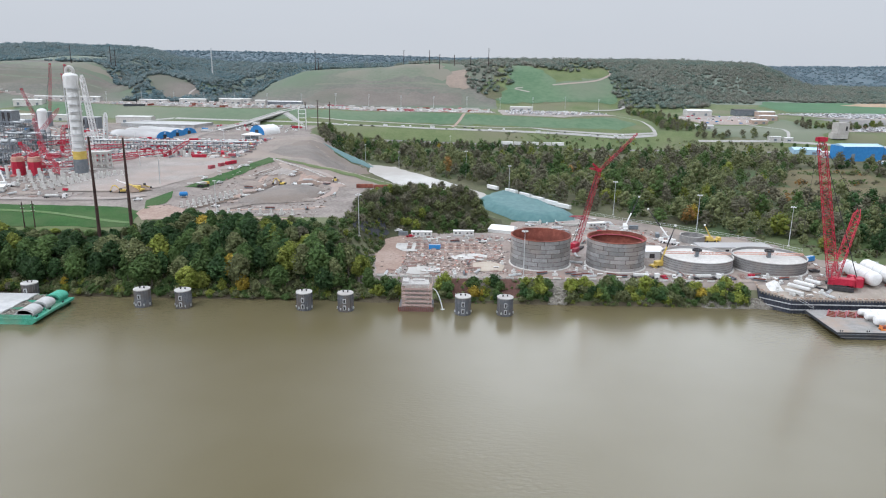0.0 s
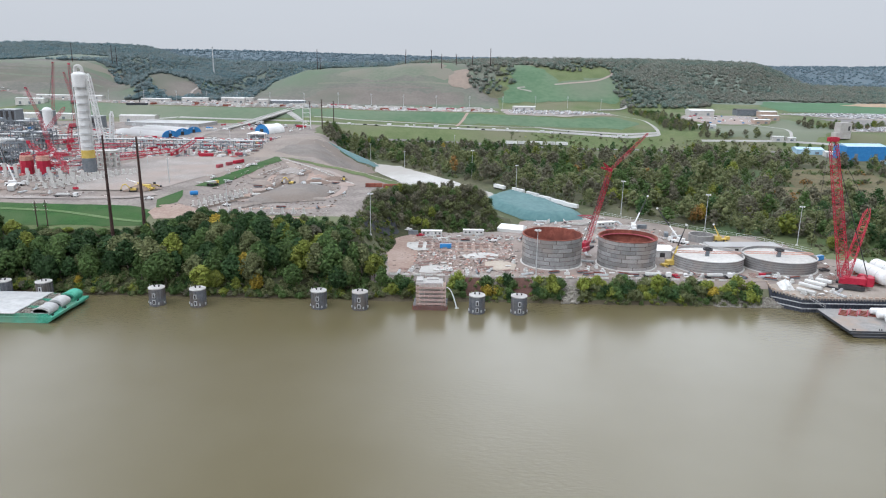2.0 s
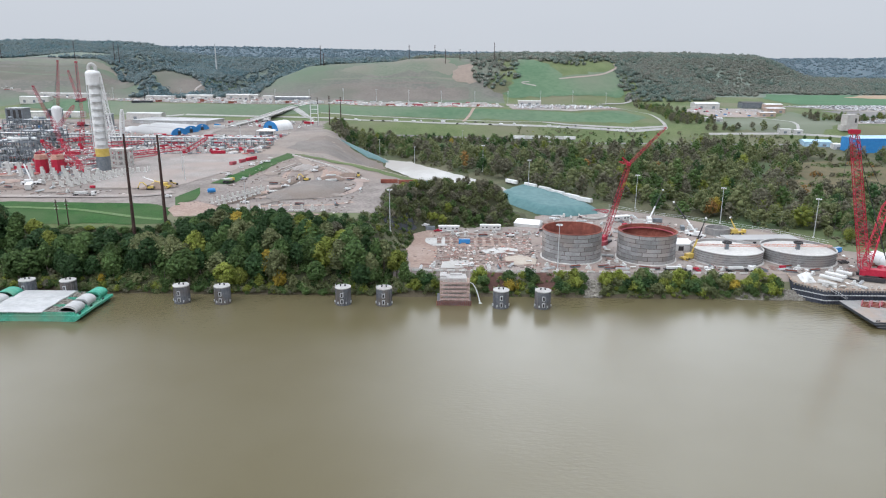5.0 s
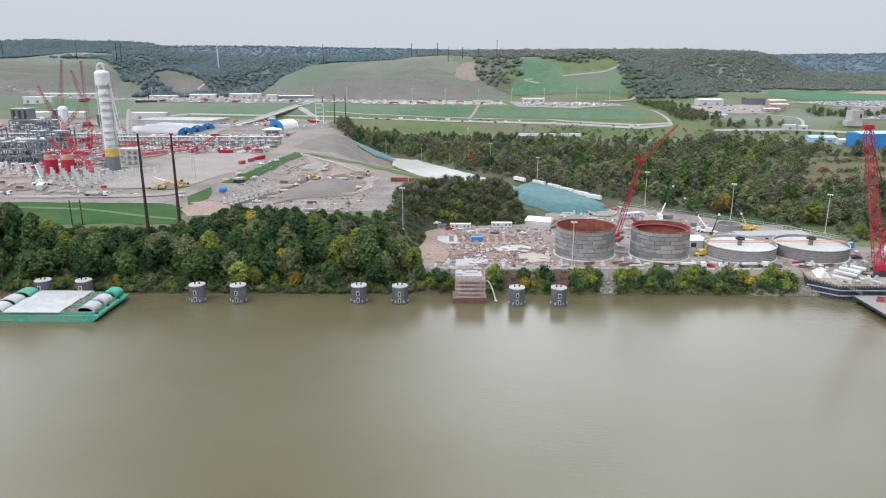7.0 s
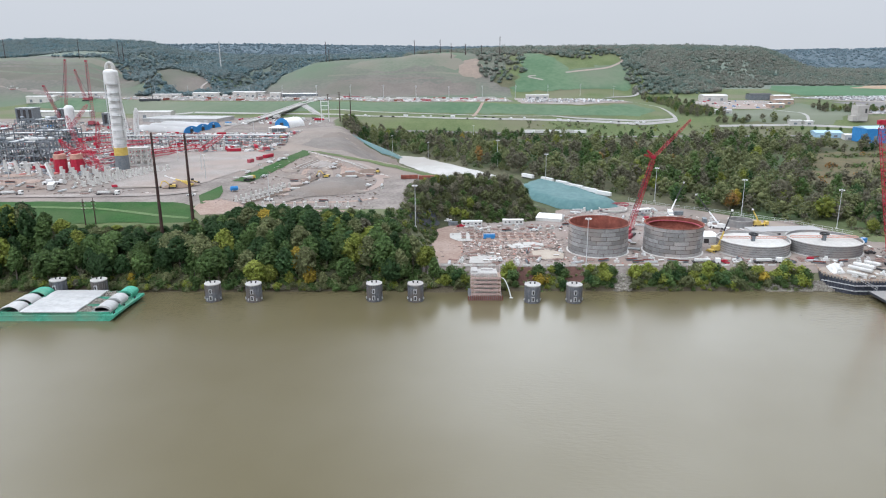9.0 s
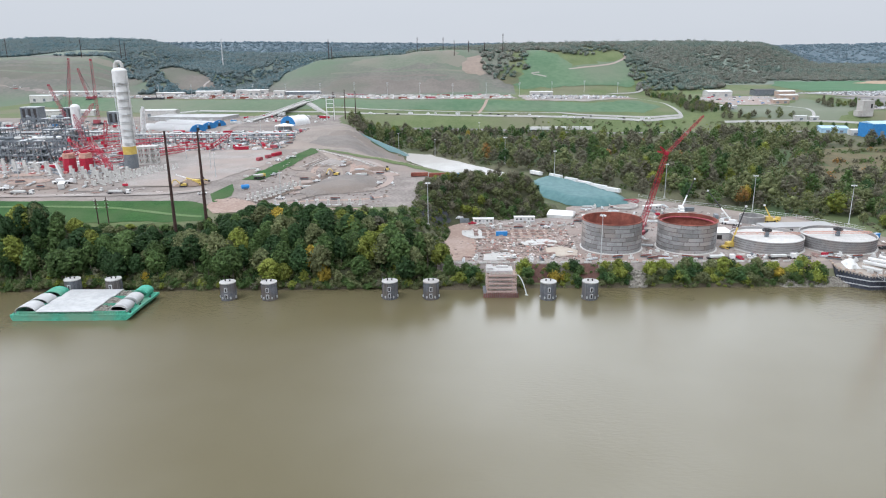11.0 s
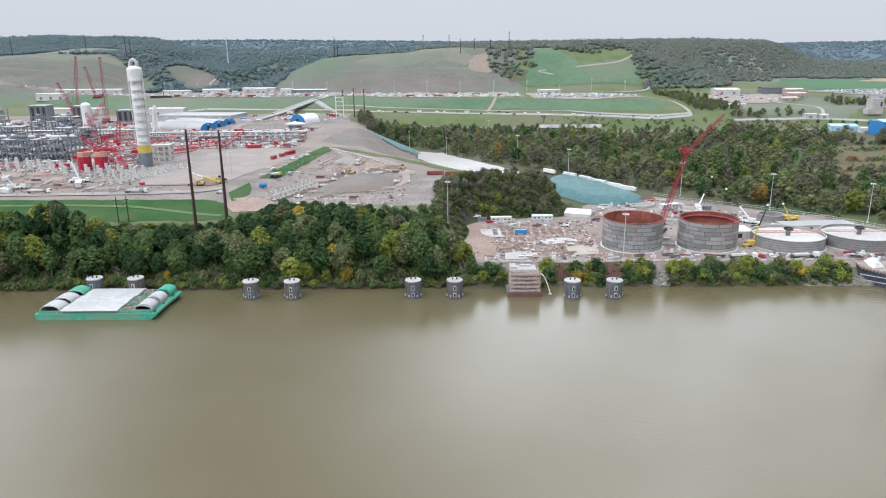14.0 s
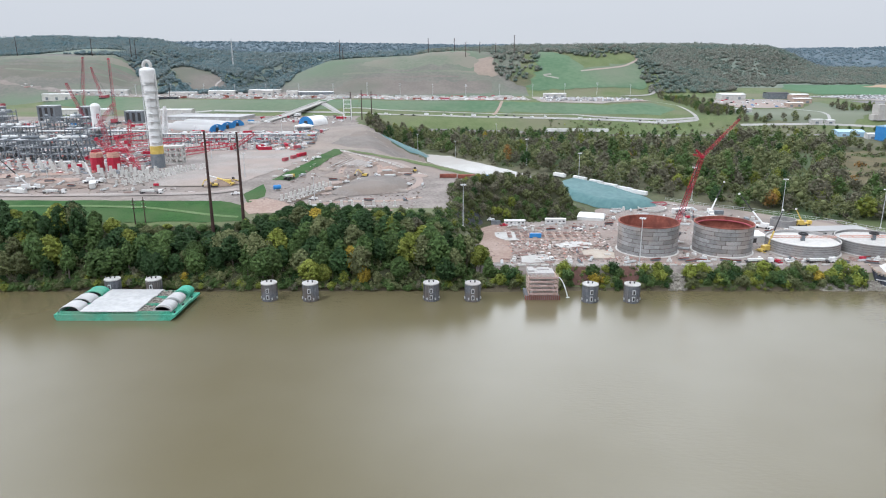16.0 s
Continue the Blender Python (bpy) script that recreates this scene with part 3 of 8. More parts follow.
def ribbon(name, path, width, material, label, category="road", lift=0.45, kind="structure"):
    """A road or track along a line, laid over the land."""
    pts = [Vector(p) for p in path]
    fine = []
    for a, b in zip(pts, pts[1:]):
        k = max(1, int((b - a).length / 6))
        fine += [a.lerp(b, i / k) for i in range(k)]
    fine.append(pts[-1])
    for _ in range(4):
        fine = [fine[0]] + [(fine[i - 1] + fine[i] * 2 + fine[i + 1]) / 4 for i in range(1, len(fine) - 1)] + [fine[-1]]
    s = Shape()
    for i, p in enumerate(fine):
        d = (fine[min(i + 1, len(fine) - 1)] - fine[max(i - 1, 0)]).normalized()
        side = Vector((-d.y, d.x)) * width / 2
        for k in (-1, -0.33, 0.33, 1):
            q = p + side * k
            s.v.append((q.x, q.y, height(q.x, q.y) + lift))
    for i in range(len(fine) - 1):
        for j in range(3):
            a = 4 * i + j
            s.f.append((a, a + 4, a + 5, a + 1)[::-1])
    return solid(name, s, material, label, category, kind=kind)


# ---- trees ----
GOLDEN = (1 + 5 ** 0.5) / 2
BLOB = ([Vector(p).normalized() for p in ((-1, GOLDEN, 0), (1, GOLDEN, 0), (-1, -GOLDEN, 0), (1, -GOLDEN, 0), (0, -1, GOLDEN), (0, 1, GOLDEN), (0, -1, -GOLDEN), (0, 1, -GOLDEN), (GOLDEN, 0, -1), (GOLDEN, 0, 1), (-GOLDEN, 0, -1), (-GOLDEN, 0, 1))],
        [(0, 11, 5), (0, 5, 1), (0, 1, 7), (0, 7, 10), (0, 10, 11), (1, 5, 9), (5, 11, 4), (11, 10, 2), (10, 7, 6), (7, 1, 8), (3, 9, 4), (3, 4, 2), (3, 2, 6), (3, 6, 8), (3, 8, 9), (4, 9, 5), (2, 4, 11), (6, 2, 10), (8, 6, 7), (9, 8, 1)])


def crown_mesh(name, r, tall, lobes, leaves, size, seed):
    """A crown of lobes, each a lumpy core under many small leaf sprays, for a tree of that radius and height."""
    rnd = random.Random(seed)
    s = Shape()
    ico, icf = BLOB
    low = tall * 0.22
    for i in range(lobes):
        k = (i + 0.5) / lobes
        a = i * 2.4 + rnd.uniform(-0.5, 0.5)
        zz = low + (tall - low) * (0.12 + 0.8 * k)
        span = math.sin(math.pi * (0.16 + 0.80 * k)) ** 0.75
        lr = r * rnd.uniform(0.30, 0.50) * (17.0 / max(lobes, 17)) ** 0.3
        d = max(0.0, r * span - lr * 0.75) * rnd.uniform(0.6, 1.05)
        c = Vector((d * math.cos(a), d * math.sin(a), zz))
        s.add([c + Vector((p.x, p.y, p.z * 0.85)) * lr * rnd.uniform(0.45, 0.74) for p in ico], icf)
        for _ in range(leaves):
            p = Vector((rnd.gauss(0, 1), rnd.gauss(0, 1), rnd.gauss(0.25, 1))).normalized()
            o = c + Vector((p.x, p.y, p.z * 0.95)) * lr * rnd.uniform(0.78, 1.22)
            n = (p + Vector((rnd.uniform(-1, 1), rnd.uniform(-1, 1), rnd.uniform(-0.2, 1.2))) * 0.6).normalized()
            u = n.orthogonal().normalized()
            u.rotate(Matrix.Rotation(rnd.uniform(0, 6.28), 3, n))
            w = n.cross(u)
            e = size * rnd.uniform(0.6, 1.3)
            s.add([o - u * e, o + w * e * 0.6 - n * e * 0.25, o + u * e * 0.9, o - w * e * 0.55 + n * e * 0.1], [(0, 1, 2), (0, 2, 3)])
    return s.data(name)


def trunk_mesh(name, r, tall, seed):
    rnd = random.Random(seed)
    s = Shape()
    s.tube((0, 0, -1.0), (0, 0, tall * 0.5), tall * 0.028, tall * 0.016, 7)
    s.tube((0, 0, tall * 0.5), (0.2, 0.1, tall * 0.85), tall * 0.016, tall * 0.006, 6)
    for i in range(6):
        a = i * 1.9 + rnd.uniform(0, 0.6)
        z0 = tall * rnd.uniform(0.22, 0.6)
        s.tube((0, 0, z0), (r * 0.65 * math.cos(a), r * 0.65 * math.sin(a), z0 + tall * rnd.uniform(0.12, 0.24)), tall * 0.011, tall * 0.004, 5)
    return s.data(name)


CROWNS, TRUNKS = [], []
for i in range(6):
    r, tall = (5.0, 14.0) if i < 4 else (3.6, 15.0)
    CROWNS.append(crown_mesh("crown", r, tall, 42 if i < 4 else 34, 34, 0.62, 100 + i))
    TRUNKS.append(trunk_mesh("trunk", r, tall, 200 + i))
YOUNG = [crown_mesh("crown", 5.4, 12.0, 15, 48, 0.5, 150 + i) for i in range(4)]
BUSHES = [crown_mesh("foliage", 2.8, 4.0, 11, 40, 0.4, 300 + i) for i in range(3)]
STEMS = [trunk_mesh("stem", 2.2, 3.6, 320 + i) for i in range(3)]
for me in CROWNS + BUSHES + YOUNG:
    me.materials.append(LEAVES["green"])
for me in TRUNKS + STEMS:
    me.materials.append(BARK)
TREE_WORDS = {"deep": "dark green leafy tree", "green": "green leafy tree", "olive": "olive green autumn tree", "lime": "bright yellow-green tree", "gold": "golden yellow autumn tree", "rust": "orange-brown autumn tree", "drab": "grey-brown half-bare tree"}


def plant(x, y, scale, tone, where, rnd, tall=1.0, bush=False, young=False):
    """One tree, a rooted trunk that bears its crown, or one bush."""
    crowns, trunks = (BUSHES, STEMS) if bush else (YOUNG if young else CROWNS, TRUNKS)
    k = rnd.randrange(len(crowns))
    words = TREE_WORDS[tone].replace(" tree", " bush") if bush else TREE_WORDS[tone]
    ob = new("bush" if bush else "tree", trunks[k])
    ob.matrix_basis = pose(x, y, height(x, y) - 0.2, rnd.uniform(-3, 3), rnd.uniform(-3, 3), rnd.uniform(0, 360)) @ Matrix.Diagonal((scale, scale, scale * tall, 1))
    tagged(ob, words + " " + where, "bush" if bush else "tree", ("bushes " if bush else "trees ") + where)
    top = part("foliage" if bush else "crown", crowns[k], LEAVES[tone], ob)
    top.material_slots[0].link = "OBJECT"
    top.material_slots[0].material = LEAVES[tone]
    return ob


def scatter(region, count, gap, seed):
    """Loosely spaced points inside an outline."""
    rnd = random.Random(seed)
    ax, ay = np.array(region).T
    out = []
    tries = 0
    while len(out) < count and tries < count * 60:
        tries += 1
        x, y = rnd.uniform(ax.min(), ax.max()), rnd.uniform(ay.min(), ay.max())
        if float(inside(region, x, y)) > 0 and all((x - a) ** 2 + (y - b) ** 2 > gap * gap for a, b in out):
            out.append((x, y))
    return out


def pick(rnd, weights):
    return rnd.choices(list(weights), list(weights.values()))[0]


def canopy(x):
    """Height that the tops of the bank's trees reach."""
    return float(np.interp(x, [-330, -275, -262, -246, -190, -172, -150, -120, -95, -80, -60], [45, 44.5, 43, 29, 28.5, 32.5, 38.5, 37.5, 36, 32, 30]))


def bank_woods():
    rnd = random.Random(5)
    tones = {"deep": 6.4, "green": 5.8, "olive": 2.4, "drab": 0.15, "gold": 0.15, "rust": 0.15, "lime": 0.8}
    for x, y in scatter([(-330, 341), (-58, 341), (-66, 362), (-72, 380), (-150, 380), (-172, 372), (-330, 366)], 190, 4.2, 8):
        scale = rnd.uniform(0.85, 1.55)
        room = (canopy(x) + rnd.uniform(-3.5, 1.0) - height(x, y)) / (14.0 * scale)
        if room < 0.4:
            scale *= max(0.45, room / 0.5)
            room = (canopy(x) - height(x, y)) / (14.0 * scale)
        if room > 0.25:
            plant(x, y, scale, pick(rnd, tones), "on the wooded river bank", rnd, min(room, rnd.uniform(0.8, 1.1)))
    brush = [crown_mesh("brush", 3.2, 4.6, 7, 22, 0.5, 340 + i) for i in range(3)]
    for tone, n, seed in (("deep", 190, 1), ("green", 190, 2), ("olive", 110, 3)):
        spots = [(x, y, rnd.uniform(0.7, 1.25)) for x, y in scatter([(-335, 340.5), (-56, 340.5), (-64, 362), (-72, 384), (-150, 386), (-176, 371), (-335, 369)], n, 2.0, 600 + seed)]
        clump_woods("underbrush", spots, brush, LEAVES[tone], rnd, TREE_WORDS[tone].replace(" tree", " scrub") + " under the bank trees")
    for tone, n, seed in (("green", 150, 4), ("olive", 130, 5), ("lime", 26, 7), ("drab", 40, 6)):
        spots = [(x, y, rnd.uniform(0.5, 1.0)) for x, y in scatter([(-335, 337.6), (-48, 337.6), (-50, 348), (-335, 348)], n, 2.0, 600 + seed)]
        clump_woods("bank_brush", spots, brush, LEAVES[tone], rnd, TREE_WORDS[tone].replace(" tree", " scrub") + " at the foot of the bank", 0.6)
    for x, y, sc, tone, tall in ((-139, 340.0, 1.35, "lime", 0.78), (-131.5, 341, 0.95, "lime", 0.85), (-121, 339.6, 0.75, "lime", 0.8), (-110.5, 339.6, 0.78, "gold", 1.1), (-104, 340.5, 0.6, "olive", 0.9), (-97, 358, 1.25, "lime", 0.95), (-93, 352, 0.7, "gold", 0.9), (-82, 350, 0.55, "rust", 0.9), (-88, 346, 0.6, "olive", 0.9),
                                 (-50, 347, 1.15, "lime", 0.9), (-57, 349, 1.3, "olive", 0.9), (-62, 343, 1.0, "green", 0.9), (-64, 356, 0.9, "olive", 0.8), (-46, 343, 0.9, "green", 0.9), (-148, 368, 1.2, "olive", 0.85), (-158, 368, 1.0, "olive", 0.6), (-128, 366, 1.1, "olive", 0.95), (-104, 366, 1.1, "lime", 0.85), (-205, 342, 0.5, "gold", 0.8), (-186, 341, 0.6, "olive", 0.8), (-266, 358, 1.3, "deep", 1.2), (-278, 362, 1.3, "deep", 1.1), (-272, 366, 1.2, "olive", 1.05), (-290, 360, 1.2, "deep", 1.1)):
        plant(x, y, sc, tone, "on the wooded river bank", rnd, tall)
    for i in range(112):
        x = -320 + i * 2.45 + rnd.uniform(-1, 1)
        plant(x, 338.0 + rnd.uniform(0, 2.2), rnd.uniform(0.55, 1.2), pick(rnd, {"olive": 3, "green": 3, "lime": 1.2, "drab": 1}), "along the water's edge", rnd, 0.9, True)


def tank_bank_bushes():
    rnd = random.Random(9)
    spots = [(-46, -30, 16), (-10, -3, 6), (7, 23, 15), (33, 48, 16), (57, 147, 84)]
    for a, b, n in spots:
        for i in range(n):
            x = a + (b - a) * (i + rnd.random()) / n
            tone = pick(rnd, {"lime": 2.6, "olive": 3.2, "green": 3.6, "gold": 0.25, "deep": 1.3})
            plant(x, 338.4 + 8.4 * ((i * 0.618) % 1.0), rnd.choice((0.6, 0.8, 1.0, 1.3, 1.55)), tone, "on the bank below the tanks", rnd, rnd.uniform(0.8, 1.2), True)


    brush = [crown_mesh("brush", 3.2, 4.6, 7, 22, 0.4, 345 + i) for i in range(3)]
    for tone, n, seed in (("olive", 46, 1), ("green", 40, 2), ("lime", 26, 3), ("drab", 26, 4)):
        spots = [(x, y, rnd.uniform(0.25, 0.55)) for region in ([(-48, 337.5), (46, 337.5), (46, 349), (-48, 349)], [(57, 337.4), (150, 337.4), (150, 344), (57, 344)]) for x, y in scatter(region, n, 1.6, 720 + seed)]
        clump_woods("bank_scrub", spots, brush, LEAVES[tone], rnd, TREE_WORDS[tone].replace(" tree", " scrub") + " along the foot of the yard bank", 0.4)


def knoll_woods():
    rnd = random.Random(13)
    tones = {"deep": 0.4, "green": 1.8, "olive": 5.2, "drab": 5.0, "lime": 0.7}
    brush = [crown_mesh("brush", 3.2, 4.6, 7, 22, 0.45, 350 + i) for i in range(3)]
    for tone, n, seed in (("green", 60, 1), ("olive", 170, 2), ("drab", 120, 3)):
        spots = [(x, y, rnd.uniform(0.55, 1.0)) for x, y in scatter([(-66, 398), (-50, 434), (-40, 449), (-22, 450), (14, 453), (30, 468), (16, 488), (-40, 484), (-66, 466)], n, 2.2, 620 + seed)]
        clump_woods("knoll_brush", spots, brush, LEAVES[tone], rnd, TREE_WORDS[tone].replace(" tree", " scrub") + " covering the knoll")
    for tone, n, seed in (("olive", 90, 4), ("lime", 16, 5), ("green", 50, 6)):
        spots = [(x, y, rnd.uniform(0.5, 0.95)) for x, y in scatter([(-82, 344), (-46, 341), (-47, 392), (-45, 432), (-52, 438), (-62, 404), (-74, 396)], n, 2.2, 620 + seed)]
        clump_woods("slope_brush", spots, brush, LEAVES[tone], rnd, TREE_WORDS[tone].replace(" tree", " scrub") + " on the slope beside the yard")
    for x, y in scatter([(-62, 404), (-52, 438), (-40, 451), (-22, 452), (14, 455), (28, 470), (14, 486), (-40, 480), (-62, 462)], 120, 3.2, 14):
        plant(x, y, rnd.uniform(0.42, 0.7), pick(rnd, tones), "on the knoll above the tank yard", rnd, rnd.uniform(0.75, 1.05), young=True)
    for x, y in scatter([(-78, 352), (-56, 352), (-54, 385), (-62, 400), (-72, 392)], 22, 3.4, 15):
        plant(x, y, rnd.uniform(0.6, 1.0), "green", "on the slope beside the tank yard", rnd, 0.8, True)


VALLEY = [(90, 548), (103, 523), (124, 502), (153, 486), (189, 457), (216, 430), (330, 420), (520, 620), (520, 730), (400, 760), (330, 830), (210, 800), (120, 830), (20, 842), (-100, 852), (-168, 845), (-150, 752), (-84, 740), (-40, 680), (22, 614), (66, 570)]
CLEARINGS = [[(216, 436), (330, 427), (330, 437), (222, 450)], [(254, 604), (300, 640), (330, 725), (420, 735), (420, 560), (350, 528), (292, 541), (266, 534), (262, 566)], [(90, 770), (230, 770), (230, 835), (90, 840)], [(-60, 800), (60, 790), (60, 845), (-60, 850)]]


def valley_woods():
    rnd = random.Random(21)
    tones = {"deep": 1.3, "green": 3.2, "olive": 5.6, "drab": 4.6, "lime": 0.6, "rust": 0.1, "gold": 0.05}
    where = "in the wooded valley"
    for x, y, sc, tone in ((163.5, 488, 1.15, "rust"), (170, 494, 1.0, "gold"), (203, 562, 1.25, "lime"), (205, 628, 1.2, "deep"), (264, 684, 1.2, "lime"), (155, 527, 0.95, "olive"), (237, 545, 1.0, "gold"), (263, 506, 1.2, "deep"), (120, 560, 1.0, "lime"), (60, 640, 1.1, "deep"), (236, 470, 1.0, "olive"), (250, 462, 1.1, "green"), (268, 458, 1.2, "olive"), (222, 480, 1.1, "drab"), (286, 466, 1.3, "deep"), (302, 460, 1.2, "green"), (238, 412, 1.0, "olive"), (252, 408, 1.2, "deep"), (266, 404, 1.2, "green"), (280, 412, 1.3, "deep"), (296, 406, 1.2, "olive"), (226, 420, 0.8, "lime"), (312, 412, 1.2, "deep")):
        plant(x, y, sc, tone, where, rnd, rnd.uniform(0.9, 1.15), young=True)
    pts = [p for p in scatter(VALLEY, 1050, 6.6, 22) if all(float(inside(c, *p)) < 1 for c in CLEARINGS)]
    pts.sort(key=lambda p: p[1])
    scrub = [crown_mesh("scrub", 4.2, 5.5, 4, 12, 0.7, 420 + i) for i in range(3)]
    for tone, n, seed in (("olive", 520, 1), ("green", 300, 2), ("drab", 380, 3)):
        spots = [(x, y, rnd.uniform(0.6, 1.2)) for x, y in scatter(VALLEY, n, 6.0, 640 + seed) if all(float(inside(c, x, y)) < 1 for c in CLEARINGS)]
        spots += [(x, y, rnd.uniform(0.45, 0.9)) for x, y in scatter([(214, 408), (330, 398), (330, 428), (224, 432)], n // 10, 4.0, 660 + seed)]
        clump_woods("valley_scrub", spots, scrub, LEAVES[tone], rnd, TREE_WORDS[tone].replace(" tree", " scrub") + " under the valley trees")
    for x, y in pts[:20]:
        plant(x, y, rnd.uniform(0.62, 1.0), pick(rnd, tones), where, rnd, rnd.uniform(0.8, 1.1), young=True)
    for tone, n, seed in (("olive", 26, 1), ("drab", 30, 2), ("rust", 8, 3), ("green", 22, 4)):
        spots = []
        for (x0, y0), (x1, y1) in (((266, 566), (410, 575)), ((262, 600), (350, 612)), ((300, 640), (415, 662)), ((322, 700), (415, 704))):
            for _ in range(n // 2):
                k = rnd.random()
                spots.append((x0 + (x1 - x0) * k + rnd.gauss(0, 4), y0 + (y1 - y0) * k + rnd.gauss(0, 5), rnd.uniform(0.35, 1.0)))
        clump_woods("meadow_bushes", spots, scrub, LEAVES[tone], rnd, TREE_WORDS[tone].replace(" tree", " bushes") + " in rows across the rough meadow", 0.6)
    rest = {}
    for x, y in pts[20:]:
        rest.setdefault(pick(rnd, tones), []).append((x, y, rnd.choice((0.6, 0.8, 1.0, 1.15, 1.3, 1.5)) * rnd.uniform(0.9, 1.1) * (1.12 if y < 640 else 0.9)))
    for region, n in (([(262, 905), (330, 915), (318, 1000), (316, 1045), (290, 1130), (262, 1130), (268, 1000)], 130), ([(470, 1008), (560, 985), (600, 1000), (540, 955), (470, 965)], 50), ([(300, 885), (395, 890), (395, 900), (300, 898)], 16), ([(-165, 836), (120, 824), (230, 815), (230, 832), (120, 846), (-165, 860)], 130), ([(-165, 862), (-110, 855), (40, 846), (40, 852), (-165, 872)], 40)):
        for x, y in scatter(region, n, 5.0, n):
            rest.setdefault(pick(rnd, tones), []).append((x, y, rnd.uniform(0.45, 0.95)))
    for tone, n, seed in (("olive", 120, 1), ("green", 90, 2), ("drab", 90, 3), ("lime", 26, 4)):
        spots = [(x, y, rnd.uniform(0.3, 0.75)) for region in ([(-150, 846), (60, 840), (60, 858), (-150, 866)], [(60, 868), (250, 858), (250, 878), (60, 892)], [(90, 800), (330, 800), (330, 846), (90, 846)], [(262, 860), (390, 856), (390, 876), (262, 880)]) for x, y in scatter(region, n // 4, 3.0, 690 + seed)]
        clump_woods("trackside_scrub", spots, scrub, LEAVES[tone], rnd, TREE_WORDS[tone].replace(" tree", " scrub") + " beside the railway and road", 0.5)
    for x, y in scatter([(208, 446), (330, 428), (340, 520), (292, 530), (240, 500), (205, 476)], 70, 6.0, 705):
        rest.setdefault(pick(rnd, tones), []).append((x, y, rnd.uniform(0.6, 1.25)))
    for x, y in scatter([(232, 436), (345, 414), (350, 480), (250, 478)], 46, 6.0, 707):
        rest.setdefault(pick(rnd, {"deep": 4, "green": 3, "olive": 2}), []).append((x, y, rnd.uniform(0.8, 1.35)))
    grove = [crown_mesh("grove", (5.4, 4.6, 5.0)[i % 3], (11.5, 14.5, 13.0)[i % 3], 12, 24, 0.6, 400 + i) for i in range(6)]
    for tone, spots in rest.items():
        clump_woods("valley_woods", spots, grove, LEAVES[tone], rnd, TREE_WORDS[tone].replace(" tree", " trees") + " " + where)


def clump_woods(name, spots, models, material, rnd, label, sunk=1.5):
    """Many far trees joined into one mesh."""
    vs, fs, k = [], [], 0
    arrays = []
    for me in models:
        co = np.zeros(len(me.vertices) * 3)
        me.vertices.foreach_get("co", co)
        tri = np.array([tuple(p.vertices) for p in me.polygons])
        arrays.append((co.reshape(-1, 3), tri))
    xs, ys = np.array([p[0] for p in spots]), np.array([p[1] for p in spots])
    zs = land(xs, ys)
    for (x, y, sc), z in zip(spots, zs):
        co, tri = arrays[rnd.randrange(len(arrays))]
        a = rnd.uniform(0, 6.283)
        c, s = math.cos(a) * sc, math.sin(a) * sc
        out = np.stack([co[:, 0] * c - co[:, 1] * s + x, co[:, 0] * s + co[:, 1] * c + y, co[:, 2] * sc * rnd.uniform(0.8, 1.15) + z - sunk], 1)
        vs.append(out)
        fs.append(tri + k)
        k += len(co)
    me = bpy.data.meshes.new(name)
    v, f = np.concatenate(vs), np.concatenate(fs)
    me.from_pydata(v.tolist(), [], f.tolist())
    me.polygons.foreach_set("use_smooth", np.ones(len(f), bool))
    me.materials.append(material)
    return tagged(new(name, me), label, "woods", kind="stuff")


HILL_FIELDS = [
    [(520, 1150), (560, 1372), (620, 1490), (812, 1515), (960, 1500), (960, 1150)],
    [(-905, 1440), (-860, 1400), (-790, 1440), (-730, 1470), (-745, 1520), (-800, 1535), (-870, 1505)],
    [(-575, 1296), (-548, 1322), (-490, 1296), (-455, 1240), (-470, 1200), (-500, 1196), (-536, 1240)],
]


